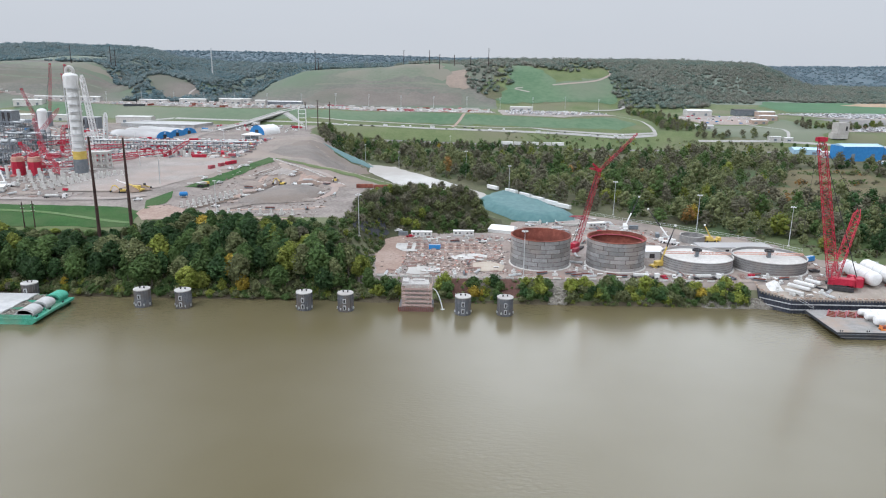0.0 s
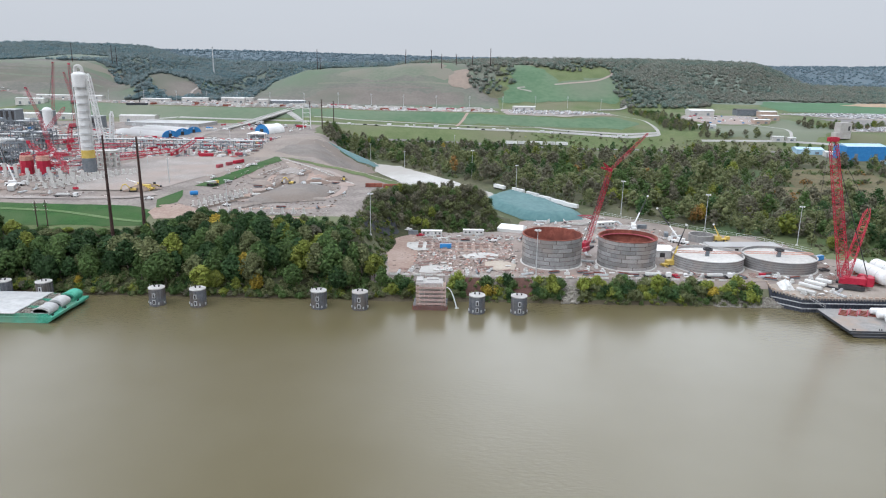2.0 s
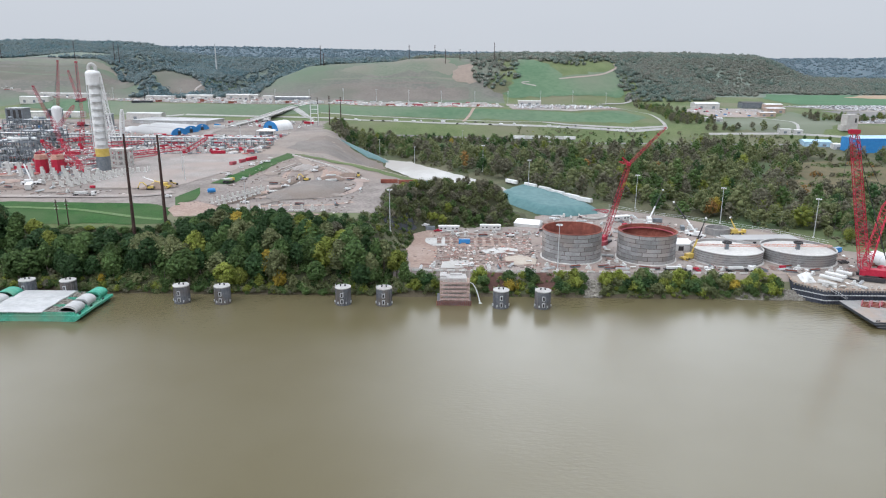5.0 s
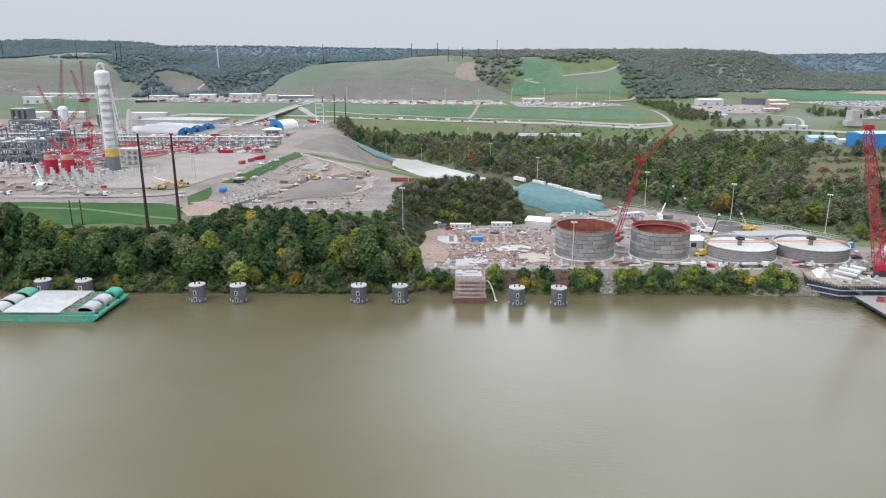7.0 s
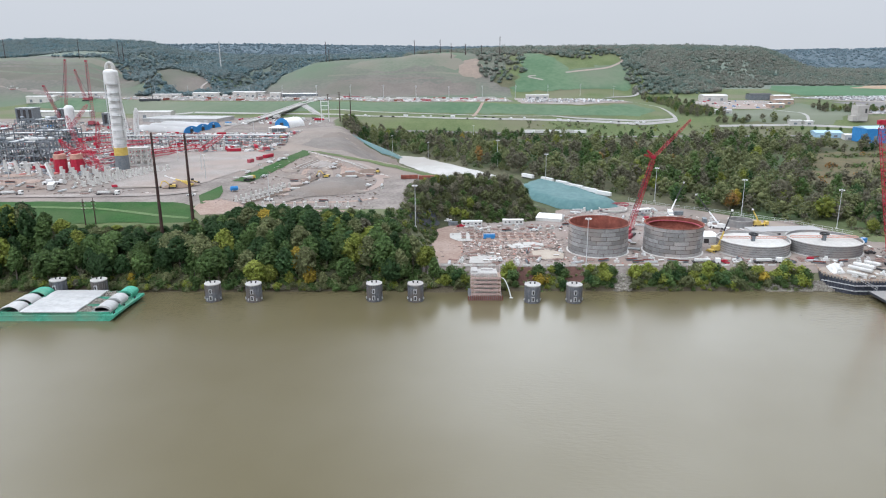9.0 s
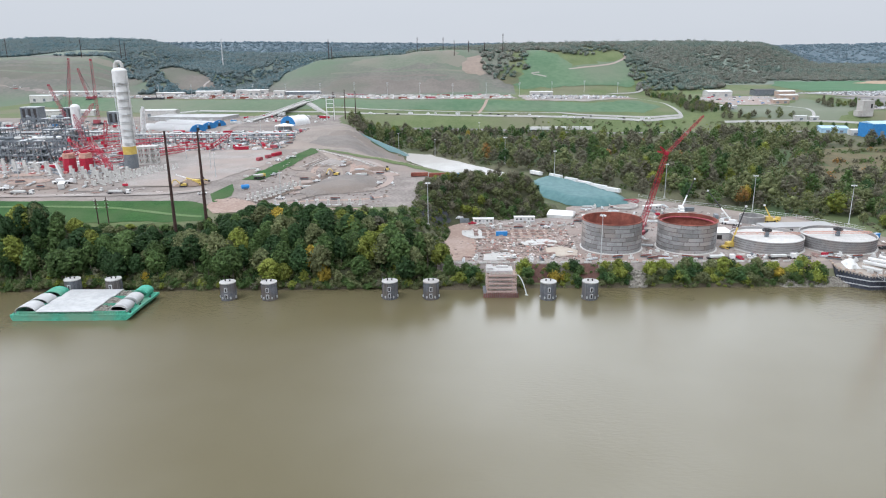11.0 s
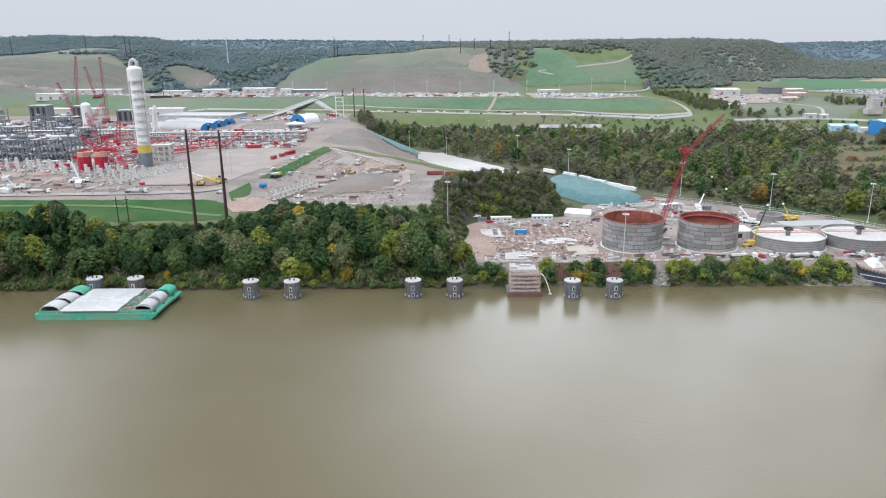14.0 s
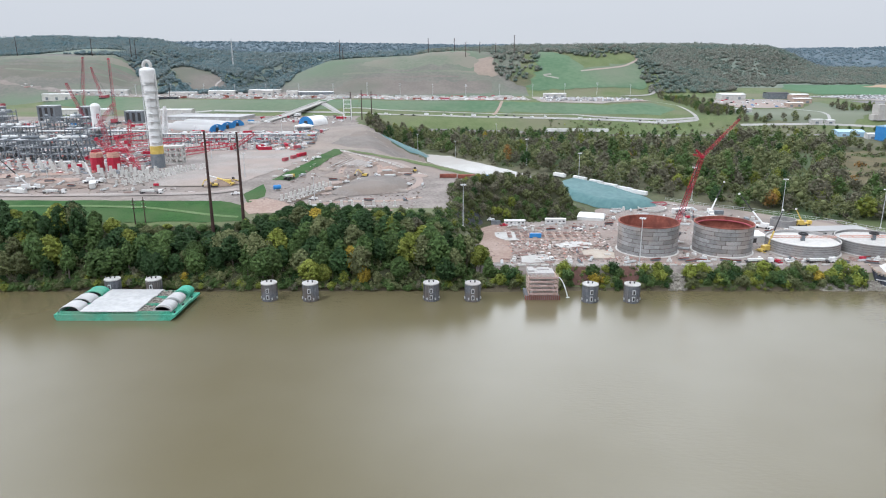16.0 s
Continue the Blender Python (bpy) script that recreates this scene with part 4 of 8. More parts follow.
def far_woods():
    """The wooded hills: ragged crowns near to, plain ones on the last ridge."""
    rnd = random.Random(31)
    ico = BLOB
    models, plain = [], []
    for i in range(7):
        r0 = random.Random(500 + i)
        s = Shape()
        s.add([Vector((p.x * 4.2, p.y * 4.2, 3.0 + p.z * 2.9)) * r0.uniform(0.74, 1.16) for p in ico[0]], ico[1])
        for _ in range(24):
            p = Vector((r0.gauss(0, 1), r0.gauss(0, 1), r0.gauss(0.5, 1))).normalized()
            o = Vector((p.x * 4.8, p.y * 4.8, 3.4 + p.z * 3.3)) * r0.uniform(0.8, 1.12)
            e = r0.uniform(0.9, 1.7)
            u = p.orthogonal().normalized()
            u.rotate(Matrix.Rotation(r0.uniform(0, 6.28), 3, p))
            w = p.cross(u)
            s.add([o - u * e, o + w * e * 0.7 + p * 0.5, o + u * e * 0.8 - p * 0.4], [(0, 1, 2)])
        models.append(s.data("far_crown"))
        s = Shape()
        s.add([Vector((p.x * 5.2, p.y * 5.2, 4.0 + p.z * 4.4)) * r0.uniform(0.85, 1.12) for p in ico[0]], ico[1])
        plain.append(s.data("far_crown"))
    r = np.random.RandomState(32)
    n = 58000
    ys = 1130 + 890 * r.rand(n)
    xs = (r.rand(n) * 1.44 - 0.74) * (ys + 90)
    zs = land(xs, ys)
    edge = 1135 + 390 * step(400, 570, xs)
    line = ripple(xs, ys, 60, 17) * 12
    keep = ys > 1440
    keep |= (xs > 262 + line * 0.5) & (zs > 57) & (ys > edge)
    keep |= (xs < -560) & (xs > -735) & (ys > 1200 + (-545 - xs) * 1.15 + line)
    keep |= (xs < -735) & (ys > 1412)
    keep |= (xs > -560) & (xs < -345) & (ys > 1168 + line * 0.5) & (zs < 112)
    keep |= (xs > -345) & (xs < -215) & (ys > 1400 + line)
    keep |= (xs > 12) & (xs < 92) & (ys > 1185 + np.abs(xs - 48) + line * 0.6) & (ys < 1400) & (r.rand(n) < 0.55)
    keep |= (xs > 136) & (xs < 310) & (ys > 1285 + np.abs(xs - 195) * 0.4 + line * 0.4) & (ys < 1440)
    for f in HILL_FIELDS:
        keep &= inside(f, xs, ys) < 0
    size = np.where(r.rand(n) < 0.12, 1.35, 1.0)
    spots = [(float(x), float(y), float(k) * rnd.uniform(0.62, 1.12)) for x, y, k in zip(xs[keep], ys[keep], size[keep])][:25000]
    clump_woods("hill_woods", [p for p in spots if p[0] > -130], models, FARLEAF, rnd, "autumn woods on the hillside, paled by haze in their colour", 0.0)
    clump_woods("hollow_woods", [p for p in spots if p[0] <= -130], models, MIDLEAF, rnd, "woods in the hollow between bare hills, haze in their colour", 0.0)
    n = 13000
    ys = 2000 + 1300 * r.rand(n)
    xs = (r.rand(n) * 1.56 - 0.8) * (ys + 150)
    spots = [(float(x), float(y), rnd.uniform(0.8, 1.35)) for x, y in zip(xs, ys)]
    clump_woods("far_woods", spots, plain, FARBLUE, rnd, "woods on the farthest ridge, blue haze put into their colour", 3.5)


bank_woods()
tank_bank_bushes()
knoll_woods()
valley_woods()
far_woods()


# ---- storage tanks ----
def plate_tank(x, y, r, z0, courses, course, label, inner=RUST, group="open-topped tanks under construction"):
    """An open tank shell of welded plates, each plate a piece of its own."""
    t = thing("storage_tank", x, y, z0, label, "tank", group)
    h = courses * course
    part("shell", Shape().ring(0, 0, 0.25, h - 0.05, r - 0.06, r - 0.22, 72), SEAM, t, "dark weld seams between the plates")
    part("lining", Shape().ring(0, 0, 0.3, h - 0.1, r - 0.24, r - 0.4, 72), inner, t, "rust-brown inner face")
    part("base_ring", Shape().ring(0, 0, 0, 0.5, r + 0.9, r - 0.5, 72), CONC, t, "pale concrete ring footing")
    part("rim", Shape().ring(0, 0, h - 0.2, h + 0.15, r + 0.3, r - 0.5, 72), inner, t, "rusty top angle and walkway")
    part("floor", Shape().cyl(0, 0, 0.05, 0.2, r - 0.4, n=48), inner, t)
    per = 12
    plate = Shape().ring(0, 0, 0.14, course - 0.14, r + 0.02, r - 0.12, 5, 0.55, 360 / per - 0.55).data("plate")
    plate.materials.append(TANKSTEEL)
    for c in range(courses):
        for k in range(per):
            ob = part("plate", plate, TANKSTEEL, t)
            ob.matrix_basis = pose(0, 0, c * course, 0, 0, 360 / per * (k + (0.5 if c % 2 else 0) + 0.13 * (c % 3)))
    return t


PAD = 9.6
plate_tank(47.3, 382.0, 16.7, PAD, 7, 2.4, "tall open grey plate tank with rusty red inside")
plate_tank(89.5, 380.6, 16.1, PAD, 7, 2.35, "tall open grey plate tank, rust-brown within")

part("wind_girder", Shape().ring(0, 0, 14.2, 14.6, 15.8, 14.4, 72), PINKRED, bpy.data.objects["storage_tank.001"], "rusty inner walkway ring")


def low_tank(x, y, r, h, label):
    t = thing("storage_tank", x, y, PAD, label, "tank", "low wide tanks with roof frames")
    part("base_ring", Shape().ring(0, 0, 0, 0.45, r + 1.0, r - 0.5, 64), CONC, t, "pale concrete ring footing")
    part("shell", Shape().ring(0, 0, 0.4, h, r, r - 0.3, 72), TANKSTEEL, t)
    for z in (1.3, 2.6, 3.9, 5.2, 6.4):
        part("stiffener", Shape().ring(0, 0, z, z + 0.13, r + 0.13, r - 0.1, 72), SEAM, t)
    part("floating_roof", Shape().cyl(0, 0, h - 1.6, h - 1.35, r - 0.32, n=64), CONC, t, "pale deck inside the shell")
    part("rim", Shape().ring(0, 0, h, h + 0.2, r + 0.25, r - 0.4, 72), CAPGREY, t)
    mast = Shape().box(0, 0, h - 1.4, 1.8, 1.8, 4.0)
    part("centre_post", mast, STEEL, t)
    part("king_ring", Shape().ring(0, 0, h + 2.2, h + 3.2, 2.6, 2.1, 20), DARK, t)
    part("truss", Shape().lattice((-r + 0.3, 0, h + 1.0), (r - 0.3, 0, h + 0.7), 1.1, 1.1, 24, 0.14), PEACH, t, "faded pink roof truss")
    return t


low_tank(135.3, 381.0, 19.4, 7.0, "low wide grey tank with a red truss across it")
low_tank(176.0, 382.0, 19.8, 7.0, "low wide grey tank with a pale roof deck")
small = thing("storage_tank", 152.5, 441.0, PAD, "small open grey tank with a pale rim", "tank")
part("shell", Shape().ring(0, 0, 0.2, 4.3, 7.8, 7.5, 48), TANKSTEEL, small)
part("rim", Shape().ring(0, 0, 4.3, 4.55, 8.0, 7.3, 48), CAPGREY, small)
part("floor", Shape().cyl(0, 0, 0.1, 0.4, 7.5, n=40), GRAVEL, small)


# ---- mooring cells ----
def mooring_cell(x, y):
    t = thing("mooring_cell", x, y, 0, "round dark sheet-pile mooring cell with pale cap", "mooring cell", "mooring cells in the river")
    r = 3.85
    part("body", Shape().cyl(0, 0, -4, 8.6, r - 0.12, n=40), SHEETPILE, t)
    for k in range(26):
        a = 2 * math.pi * k / 26
        ob = part("steel_rib", PILE, SHEETPILE, t)
        ob.matrix_basis = pose(r * math.cos(a), r * math.sin(a), -3, 0, 0, math.degrees(a))
    part("cap", Shape().cyl(0, 0, 8.6, 9.1, r + 0.15, n=40), CAPGREY, t, "pale concrete cap")
    for z in (1.2, 4.6):
        part("ladder_recess", Shape().box(0, -r - 0.12, z, 1.5, 0.5, 2.3).box(0, -r - 0.4, z + 0.2, 0.9, 0.1, 1.9), GALV, t)
        part("recess_plate", Shape().box(0, -r - 0.42, z + 0.3, 0.8, 0.1, 1.7), DARK, t)
    for a in (-165, -120, -60, -15):
        part("fender", Shape().box(r * 1.06 * math.cos(radians(a)), r * 1.06 * math.sin(radians(a)), 1.0, 0.55, 0.55, 1.1, a), GALV, t)
    for dx in (-1.1, 1.1):
        part("bollard", Shape().cyl(dx, 0.3, 9.1, 9.8, 0.32, n=10).cyl(dx, 0.3, 9.8, 9.95, 0.5, n=10), DARK, t)
    part("post", Shape().cyl(-r + 0.2, 0.6, 8.6, 10.1, 0.12, n=6), GALV, t)
    return t


PILE = Shape().box(0, 0, 0, 0.22, 0.34, 11.6).data("steel_rib")
PILE.materials.append(SHEETPILE)
first = mooring_cell(-156.2, 324.8)
for x, y in ((-135.5, 324.3), (-75.2, 324.8), (-54.6, 324.2), (3.4, 322.4), (24.0, 322.2), (-237.5, 331), (-216.5, 331)):
    copy_thing(first, pose(x, y, 0))


# ---- ground cover, roads and yards ----
drape("yard_gravel", [(-45, 351), (150, 351.5), (150, 410), (120, 470), (98, 512), (60, 506), (38, 486), (34, 456), (-24, 452), (-40, 440), (-46, 396)], surface("rutted_yard", (0.205, 0.175, 0.157), (0.31, 0.272, 0.248), 0.07, 0.95, c=(0.26, 0.20, 0.17), bump=0.12, fine=12), "pale rutted gravel of the tank yard", lift=0.2, ragged=1)
drape("yard_gravel_east", [(150, 351.5), (262, 352), (262, 384), (214, 400), (184, 448), (140, 486), (98, 512), (120, 470), (150, 410)], SPOIL, "grey stony ground round the low tanks", lift=0.22)
drape("dirt_ramp", [(-44, 356), (-33, 356), (-30, 392), (-34, 424), (-26, 440), (-36, 446), (-46, 430), (-47, 396)], REDDIRT, "reddish dirt ramp with tyre tracks", lift=0.4, ragged=1.5)
drape("excavation", [(-36, 401), (14, 404), (16, 424), (-34, 420)], REDDIRT, "red clay excavation with rebar bays", lift=0.45, ragged=1.2)
drape("washed_stone", [(-27, 366), (-23, 373), (-12, 372), (-9.5, 360), (-20, 354), (-27, 357)], PALE, "patch of washed white stone", lift=0.5, ragged=1.5)
drape("washed_stone_pad", [(-3, 394), (10, 401), (18, 396), (14, 384), (-1, 385)], PALE, "patch of washed white stone", lift=0.5, ragged=1.5)
drape("bay_blinding", [(-37, 421), (-24, 423), (-24, 402), (-33, 402), (-37, 410)], PALE, "pale concrete blinding at the end of the bay", lift=0.6, ragged=0.8)
drape("sand_pile", [(9.5, 379), (19, 383), (27, 375), (25, 364), (13, 363), (9, 371)], surface("tan_sand", (0.34, 0.29, 0.235), (0.42, 0.37, 0.31), 0.2, 0.95), "low spread of tan sand", lift=0.5, relief=0.6)
drape("haul_road", [(-93, 722), (-66, 708), (-16, 642), (22, 584), (46, 540), (62, 512), (52, 500), (30, 530), (10, 562), (-16, 578), (-58, 624), (-88, 676)], PALE, "broad white crushed-stone haul road", lift=0.5, ragged=2)
drape("levee_grass", [(-420, 372), (-184, 374), (-186, 398), (-204, 406), (-420, 410)], LAWN, "mown green levee slope", "grass", lift=0.2, ragged=1)
ribbon("levee_path", [(-420, 399), (-272, 397), (-236, 393.5), (-210, 385), (-186, 380)], 2.6, surface("worn_turf", (0.085, 0.145, 0.05), (0.13, 0.175, 0.085), 0.2, 0.95), "worn grassy path along the levee", "path")
drape("grass_strip", [(-189, 470), (-177, 472), (-155, 604), (-169, 611)], LAWN, "bright green seeded grass strip", "grass", lift=0.25, ragged=1)
drape("grass_strip_b", [(-195.5, 424), (-186, 400), (-181, 420), (-184, 436), (-191, 456)], LAWN, "bright green seeded grass strip", "grass", lift=0.25)
drape("grass_edge", [(-160, 606), (-152, 606), (-114, 568), (-74, 532), (-46, 506), (-8, 488), (-6, 482), (-24, 484), (-50, 500), (-80, 528), (-120, 564)], GRASS, "green verge along the terrace edge", "grass", lift=0.3, ragged=1.5)
drape("laydown_gravel", [(-262, 449), (-285, 540), (-275, 600), (-240, 612), (-204, 604), (-184, 560), (-196, 500), (-212, 452)], GRAVEL, "broad bare pale gravel laydown area", lift=0.25, ragged=3)
drape("dirt_bank", [(-262, 447), (-213, 450), (-205, 458), (-215, 456), (-262, 452)], SPOIL, "grey-brown edge of the gravel fill", lift=0.5, relief=0.8)
drape("red_clay_cut", [(-188, 396), (-180, 386), (-140, 386), (-100, 388), (-100, 396), (-150, 400), (-178, 416), (-186, 408)], REDDIRT, "red clay track behind the trees", lift=0.3, ragged=2)
drape("spoil_heap", [(-143, 440), (-127, 431), (-98, 446), (-91, 466), (-99, 486), (-112, 494), (-129, 491), (-137, 474)], DARKSPOIL, "smooth grey spoil heap with wheel tracks", lift=0.3, relief=3.2, ragged=3)
drape("clay_heap", [(-133, 456), (-124, 454), (-120, 466), (-128, 472), (-134, 466)], REDDIRT, "small heap of red clay", "heap", lift=0.4, relief=2.2)
drape("earth_heap", [(-228, 446), (-214, 447), (-206, 458), (-214, 468), (-227, 460)], surface("dark_topsoil", (0.17, 0.125, 0.095), (0.24, 0.18, 0.14), 0.3, 0.95), "heap of dark topsoil", "heap", lift=0.4, relief=3.4, cell=3)
ribbon("site_road", [(-420, 420), (-262, 424), (-212, 428), (-203, 440)], 8, GRAVEL, "grey site road of packed stone")
ribbon("dig_road", [(-160, 400), (-128, 440), (-126, 500), (-140, 560), (-158, 600)], 7, SPOIL, "packed dirt track through the diggings")
for k, (pts, w) in enumerate((([(-150, 410), (-130, 420), (-100, 418), (-84, 430)], 4), ([(-128, 436), (-108, 444), (-96, 462), (-104, 480), (-124, 486)], 3.5), ([(-140, 480), (-150, 520), (-140, 560), (-120, 540), (-118, 510)], 4), ([(-105, 500), (-92, 520), (-104, 540), (-124, 556)], 4))):
    ribbon("wheel_track", pts, w, GRAVEL if k % 2 else REDDIRT, "loop of packed wheel tracks in the diggings", "track", lift=0.15)
for k, (x, y, r) in enumerate(((-150, 500, 6), (-112, 524, 5), (-138, 540, 7), (-98, 448, 4), (-146, 455, 4), (-88, 500, 5), (-160, 520, 4))):
    drape("earth_heap", [(x + r * 1.5 * math.cos(a), y + r * math.sin(a)) for a in (0, 0.8, 1.6, 2.4, 3.2, 4.0, 4.8, 5.6)], (SPOIL, REDDIRT, GRAVEL)[k % 3], "low heap of dug earth", "heap", lift=0.3, cell=2.5, relief=3.0, ragged=0.8)
ribbon("trench", [(-165, 410), (-150, 440), (-136, 490), (-132, 520)], 3.0, surface("trench_earth", (0.12, 0.09, 0.075), (0.18, 0.14, 0.11), 0.3, 0.95), "long open pipe trench", "trench", lift=0.5)
FRESH = surface("fresh_dug_soil", (0.145, 0.105, 0.085), (0.205, 0.158, 0.13), 0.15, 0.95, bump=0.25, fine=8)
for pts in ([(-156, 528), (-146, 555)], [(-149, 528), (-138, 553)], [(-142.5, 528), (-130, 550)], [(-136, 528), (-125, 549)]):
    ribbon("footing_trench", pts, 2.2, FRESH, "narrow footing trench dug in the fill", "trench", lift=0.3)
    for side in (-2.2, 2.2):
        ribbon("footing_wall", [(x + side, y) for x, y in pts], 0.7, CAPGREY, "low pale footing wall along the trench", "footing", lift=0.9)
ribbon("duct_bank", [(-150, 456), (-141, 490), (-135, 516), (-122, 540)], 3.2, FRESH, "straight brown duct trench across the diggings", "trench", lift=0.45)
ribbon("dig_track", [(-150, 440), (-136, 446), (-116, 440), (-98, 444), (-88, 462), (-86, 490), (-96, 512), (-116, 520)], 5.0, GRAVEL, "pale haul track looping round the diggings", "track", lift=0.3)
for x, y, r, m in ((-111, 506, 7, FRESH), (-99, 519, 6, FRESH), (-130, 465, 5, REDDIRT), (-122, 452, 4, FRESH), (-146, 476, 4, GRAVEL)):
    drape("soil_heap", [(x + r * 1.5 * math.cos(a * 0.7), y + r * math.sin(a * 0.7)) for a in range(9)], m, "heap of freshly dug soil", "heap", lift=0.3, cell=2.2, relief=2.6, ragged=1.2)
for k, (x, y, rx, ry) in enumerate(((-398, 452, 18, 9), (-362, 446, 14, 7), (-340, 470, 16, 10), (-318, 448, 13, 6), (-300, 468, 10, 9), (-380, 488, 20, 10), (-410, 520, 14, 12), (-284, 440, 12, 4), (-352, 496, 12, 8))):
    drape("dug_ground", [(x + rx * math.cos(a * 0.7), y + ry * math.sin(a * 0.7)) for a in range(9)], (FRESH, SPOIL, REDDIRT)[k % 3], "patch of dug brown ground between the foundations", lift=0.28, cell=3, ragged=2.2)
drape("covered_stockpile", [(16, 558), (40, 588), (70, 542), (88, 506), (86, 496), (60, 484), (40, 494), (22, 524)], TARP, "stockpile slope under blue-green sheeting", "stockpile", lift=0.4, relief=5.0, ragged=1.5)
drape("mound_face", [(-172, 634), (-168, 655), (-160, 684), (-141, 702), (-122, 688), (-105, 680), (-92, 688), (-88, 672), (-96, 640), (-98, 616), (-110, 596), (-134, 610), (-156, 618)], DARKSPOIL, "smooth grey-brown face of the earth mound", lift=0.15, ragged=3)
drape("mound_cover", [(-141, 703), (-118, 706), (-97, 707), (-86, 706), (-90, 690), (-105, 682), (-122, 690)], TARP, "blue-green sheeting on the mound's flank", "sheeting", lift=0.5, cell=4)
drape("tarp_slope", [(-68, 401), (-61, 401), (-44, 438), (-50, 444), (-58, 424)], HULLDARK, "steep slope under black sheeting", "sheeting", lift=0.8, cell=3)
drape("red_bank", [(-3, 340), (7, 340), (8, 349), (-4, 349)], surface("red_brown_brush", (0.07, 0.036, 0.03), (0.12, 0.065, 0.052), 0.5, 0.95, bump=0.3), "bare red-brown bank patch", lift=0.3, cell=2)
drape("red_bank_b", [(22, 340), (33, 340), (33, 349), (21, 349)], bpy.data.materials["red_brown_brush"], "bare red-brown bank patch", lift=0.3, cell=2)


def riprap(name, a, b, y0, y1, n, seed):
    """A bank of tumbled stones."""
    rnd = random.Random(seed)
    s = Shape()
    for _ in range(n):
        x, y = rnd.uniform(a, b), rnd.uniform(y0, y1)
        z, r = height(x, y), rnd.uniform(0.35, 0.75)
        turn = Euler((rnd.uniform(0, 3), rnd.uniform(0, 3), rnd.uniform(0, 3))).to_matrix()
        pts = [turn @ Vector((dx * rnd.uniform(0.6, 1.2), dy * rnd.uniform(0.6, 1.1), dz * rnd.uniform(0.5, 1.0))) * r + Vector((x, y, z + r * 0.3)) for dx, dy, dz in ((-1, -1, -1), (1, -1, -1), (1, 1, -1), (-1, 1, -1), (-1, -1, 1), (1, -1, 1), (1, 1, 1), (-1, 1, 1))]
        s.add(pts, [(3, 2, 1, 0), (4, 5, 6, 7), (0, 1, 5, 4), (1, 2, 6, 5), (2, 3, 7, 6), (3, 0, 4, 7)])
    solid(name, s, ROCK, "tumbled grey riprap stones on the bank", "riprap", kind="stuff")


riprap("riprap", 47.5, 57, 337.5, 346, 330, 3)
riprap("riprap_dock", 126, 168, 336.9, 341.5, 850, 4)


# ---- barges ----
def covered_barge(x, y, tone, label, shift=0.0):
    """A hopper barge, 57 m long; low covers amidships, raised ones stacked at both ends."""
    b = thing("hopper_barge", x + shift, y, 0, label, "barge", "hopper barges moored side by side")
    L, W = 56.5, 10.3
    hull = Shape()
    prof = [(-L / 2, 1.6), (-L / 2, 3.0), (L / 2, 3.0), (L / 2, 1.9), (L / 2 - 5, -1.6), (-L / 2 + 2, -1.6)]
    hull.add([(px, -W / 2, pz) for px, pz in prof] + [(px, W / 2, pz) for px, pz in prof],
             [tuple(range(6)), tuple(range(11, 5, -1))] + [(i, (i + 1) % 6 + 0, (i + 1) % 6 + 6, i + 6)[::-1] for i in range(6)])
    part("hull", hull, HULLGREEN, b, "scuffed green hull")
    part("coaming", Shape().box(0, -W / 2 + 0.9, 3, L - 6, 0.25, 1.3).box(0, W / 2 - 0.9, 3, L - 6, 0.25, 1.3).box(-L / 2 + 3, 0, 3, 0.25, W - 1.6, 1.3).box(L / 2 - 3, 0, 3, 0.25, W - 1.6, 1.3), HULLGREEN, b)
    # flat dark sheet on the solid hull paints the shaded depth of the hold
    part("hold", Shape().box(0, 0, 3.0, L - 6.4, W - 2, 0.15), DARK, b)
    for k in range(24):
        ob = part("stanchion", STANCHION, HULLGREEN, b)
        ob.location = (-L / 2 + 2 + k * (L - 4) / 23, -W / 2 + 0.3, 3)
    part("rub_rail", Shape().box(0, -W / 2 - 0.08, 2.55, L - 1, 0.25, 0.3), HULLGREEN, b)
    for k in range(5):
        part("cover", Shape().vault(-13.2 + k * 5.3, 0, 4.25, 5.24, W + 0.1, 0.4, n=8, base=0.3), FABRIC, b, "white lift cover")
    part("raised_cover", Shape().vault(-21.6, 0.3, 3.6, 8.2, 9.6, 2.7, rz=90, n=12, base=0.4, thick=0.3), tone, b, "high curved cover rolled up at the end")
    for dz, w in ((0.0, 8.6), (0.9, 7.6)):
        part("raised_cover", Shape().vault(21.4 + dz, 0.3, 3.5 + dz, 7.8, w, 2.3, rz=90, n=12, base=0.4), tone, b, "curved covers stacked at the end")
    load = Shape()
    rnd_b = random.Random(int(y))
    for _ in range(150):
        px, py, r = rnd_b.uniform(8.4, 16.6), rnd_b.uniform(-W / 2 + 1.3, W / 2 - 1.3), rnd_b.uniform(0.25, 0.6)
        load.box(px, py, 3.1, 2 * r, 1.7 * r, 0.5 + 0.9 * rnd_b.random(), rnd_b.uniform(0, 90))
    tagged(part("cargo", load, ROCK, b, "loose grey rock in the open hold"), kind="stuff")
    for px in (-L / 2 + 1.2, L / 2 - 1.2):
        part("bitt", Shape().cyl(px, -3.4, 3, 3.8, 0.25, n=8).cyl(px, -2.4, 3, 3.8, 0.25, n=8), HULLDARK, b)
    return b


STANCHION = Shape().box(0, 0, 0, 0.35, 0.35, 1.0).data("stanchion")
STANCHION.materials.append(HULLGREEN)
covered_barge(-220.8, 301.0, FABRIC, "green hopper barge with white rolled covers")
covered_barge(-220.8, 311.5, FABRIC, "green hopper barge with white covers, moored alongside")
covered_barge(-220.8, 322.0, HULLGREEN, "green hopper barge with green end covers", 0.5)

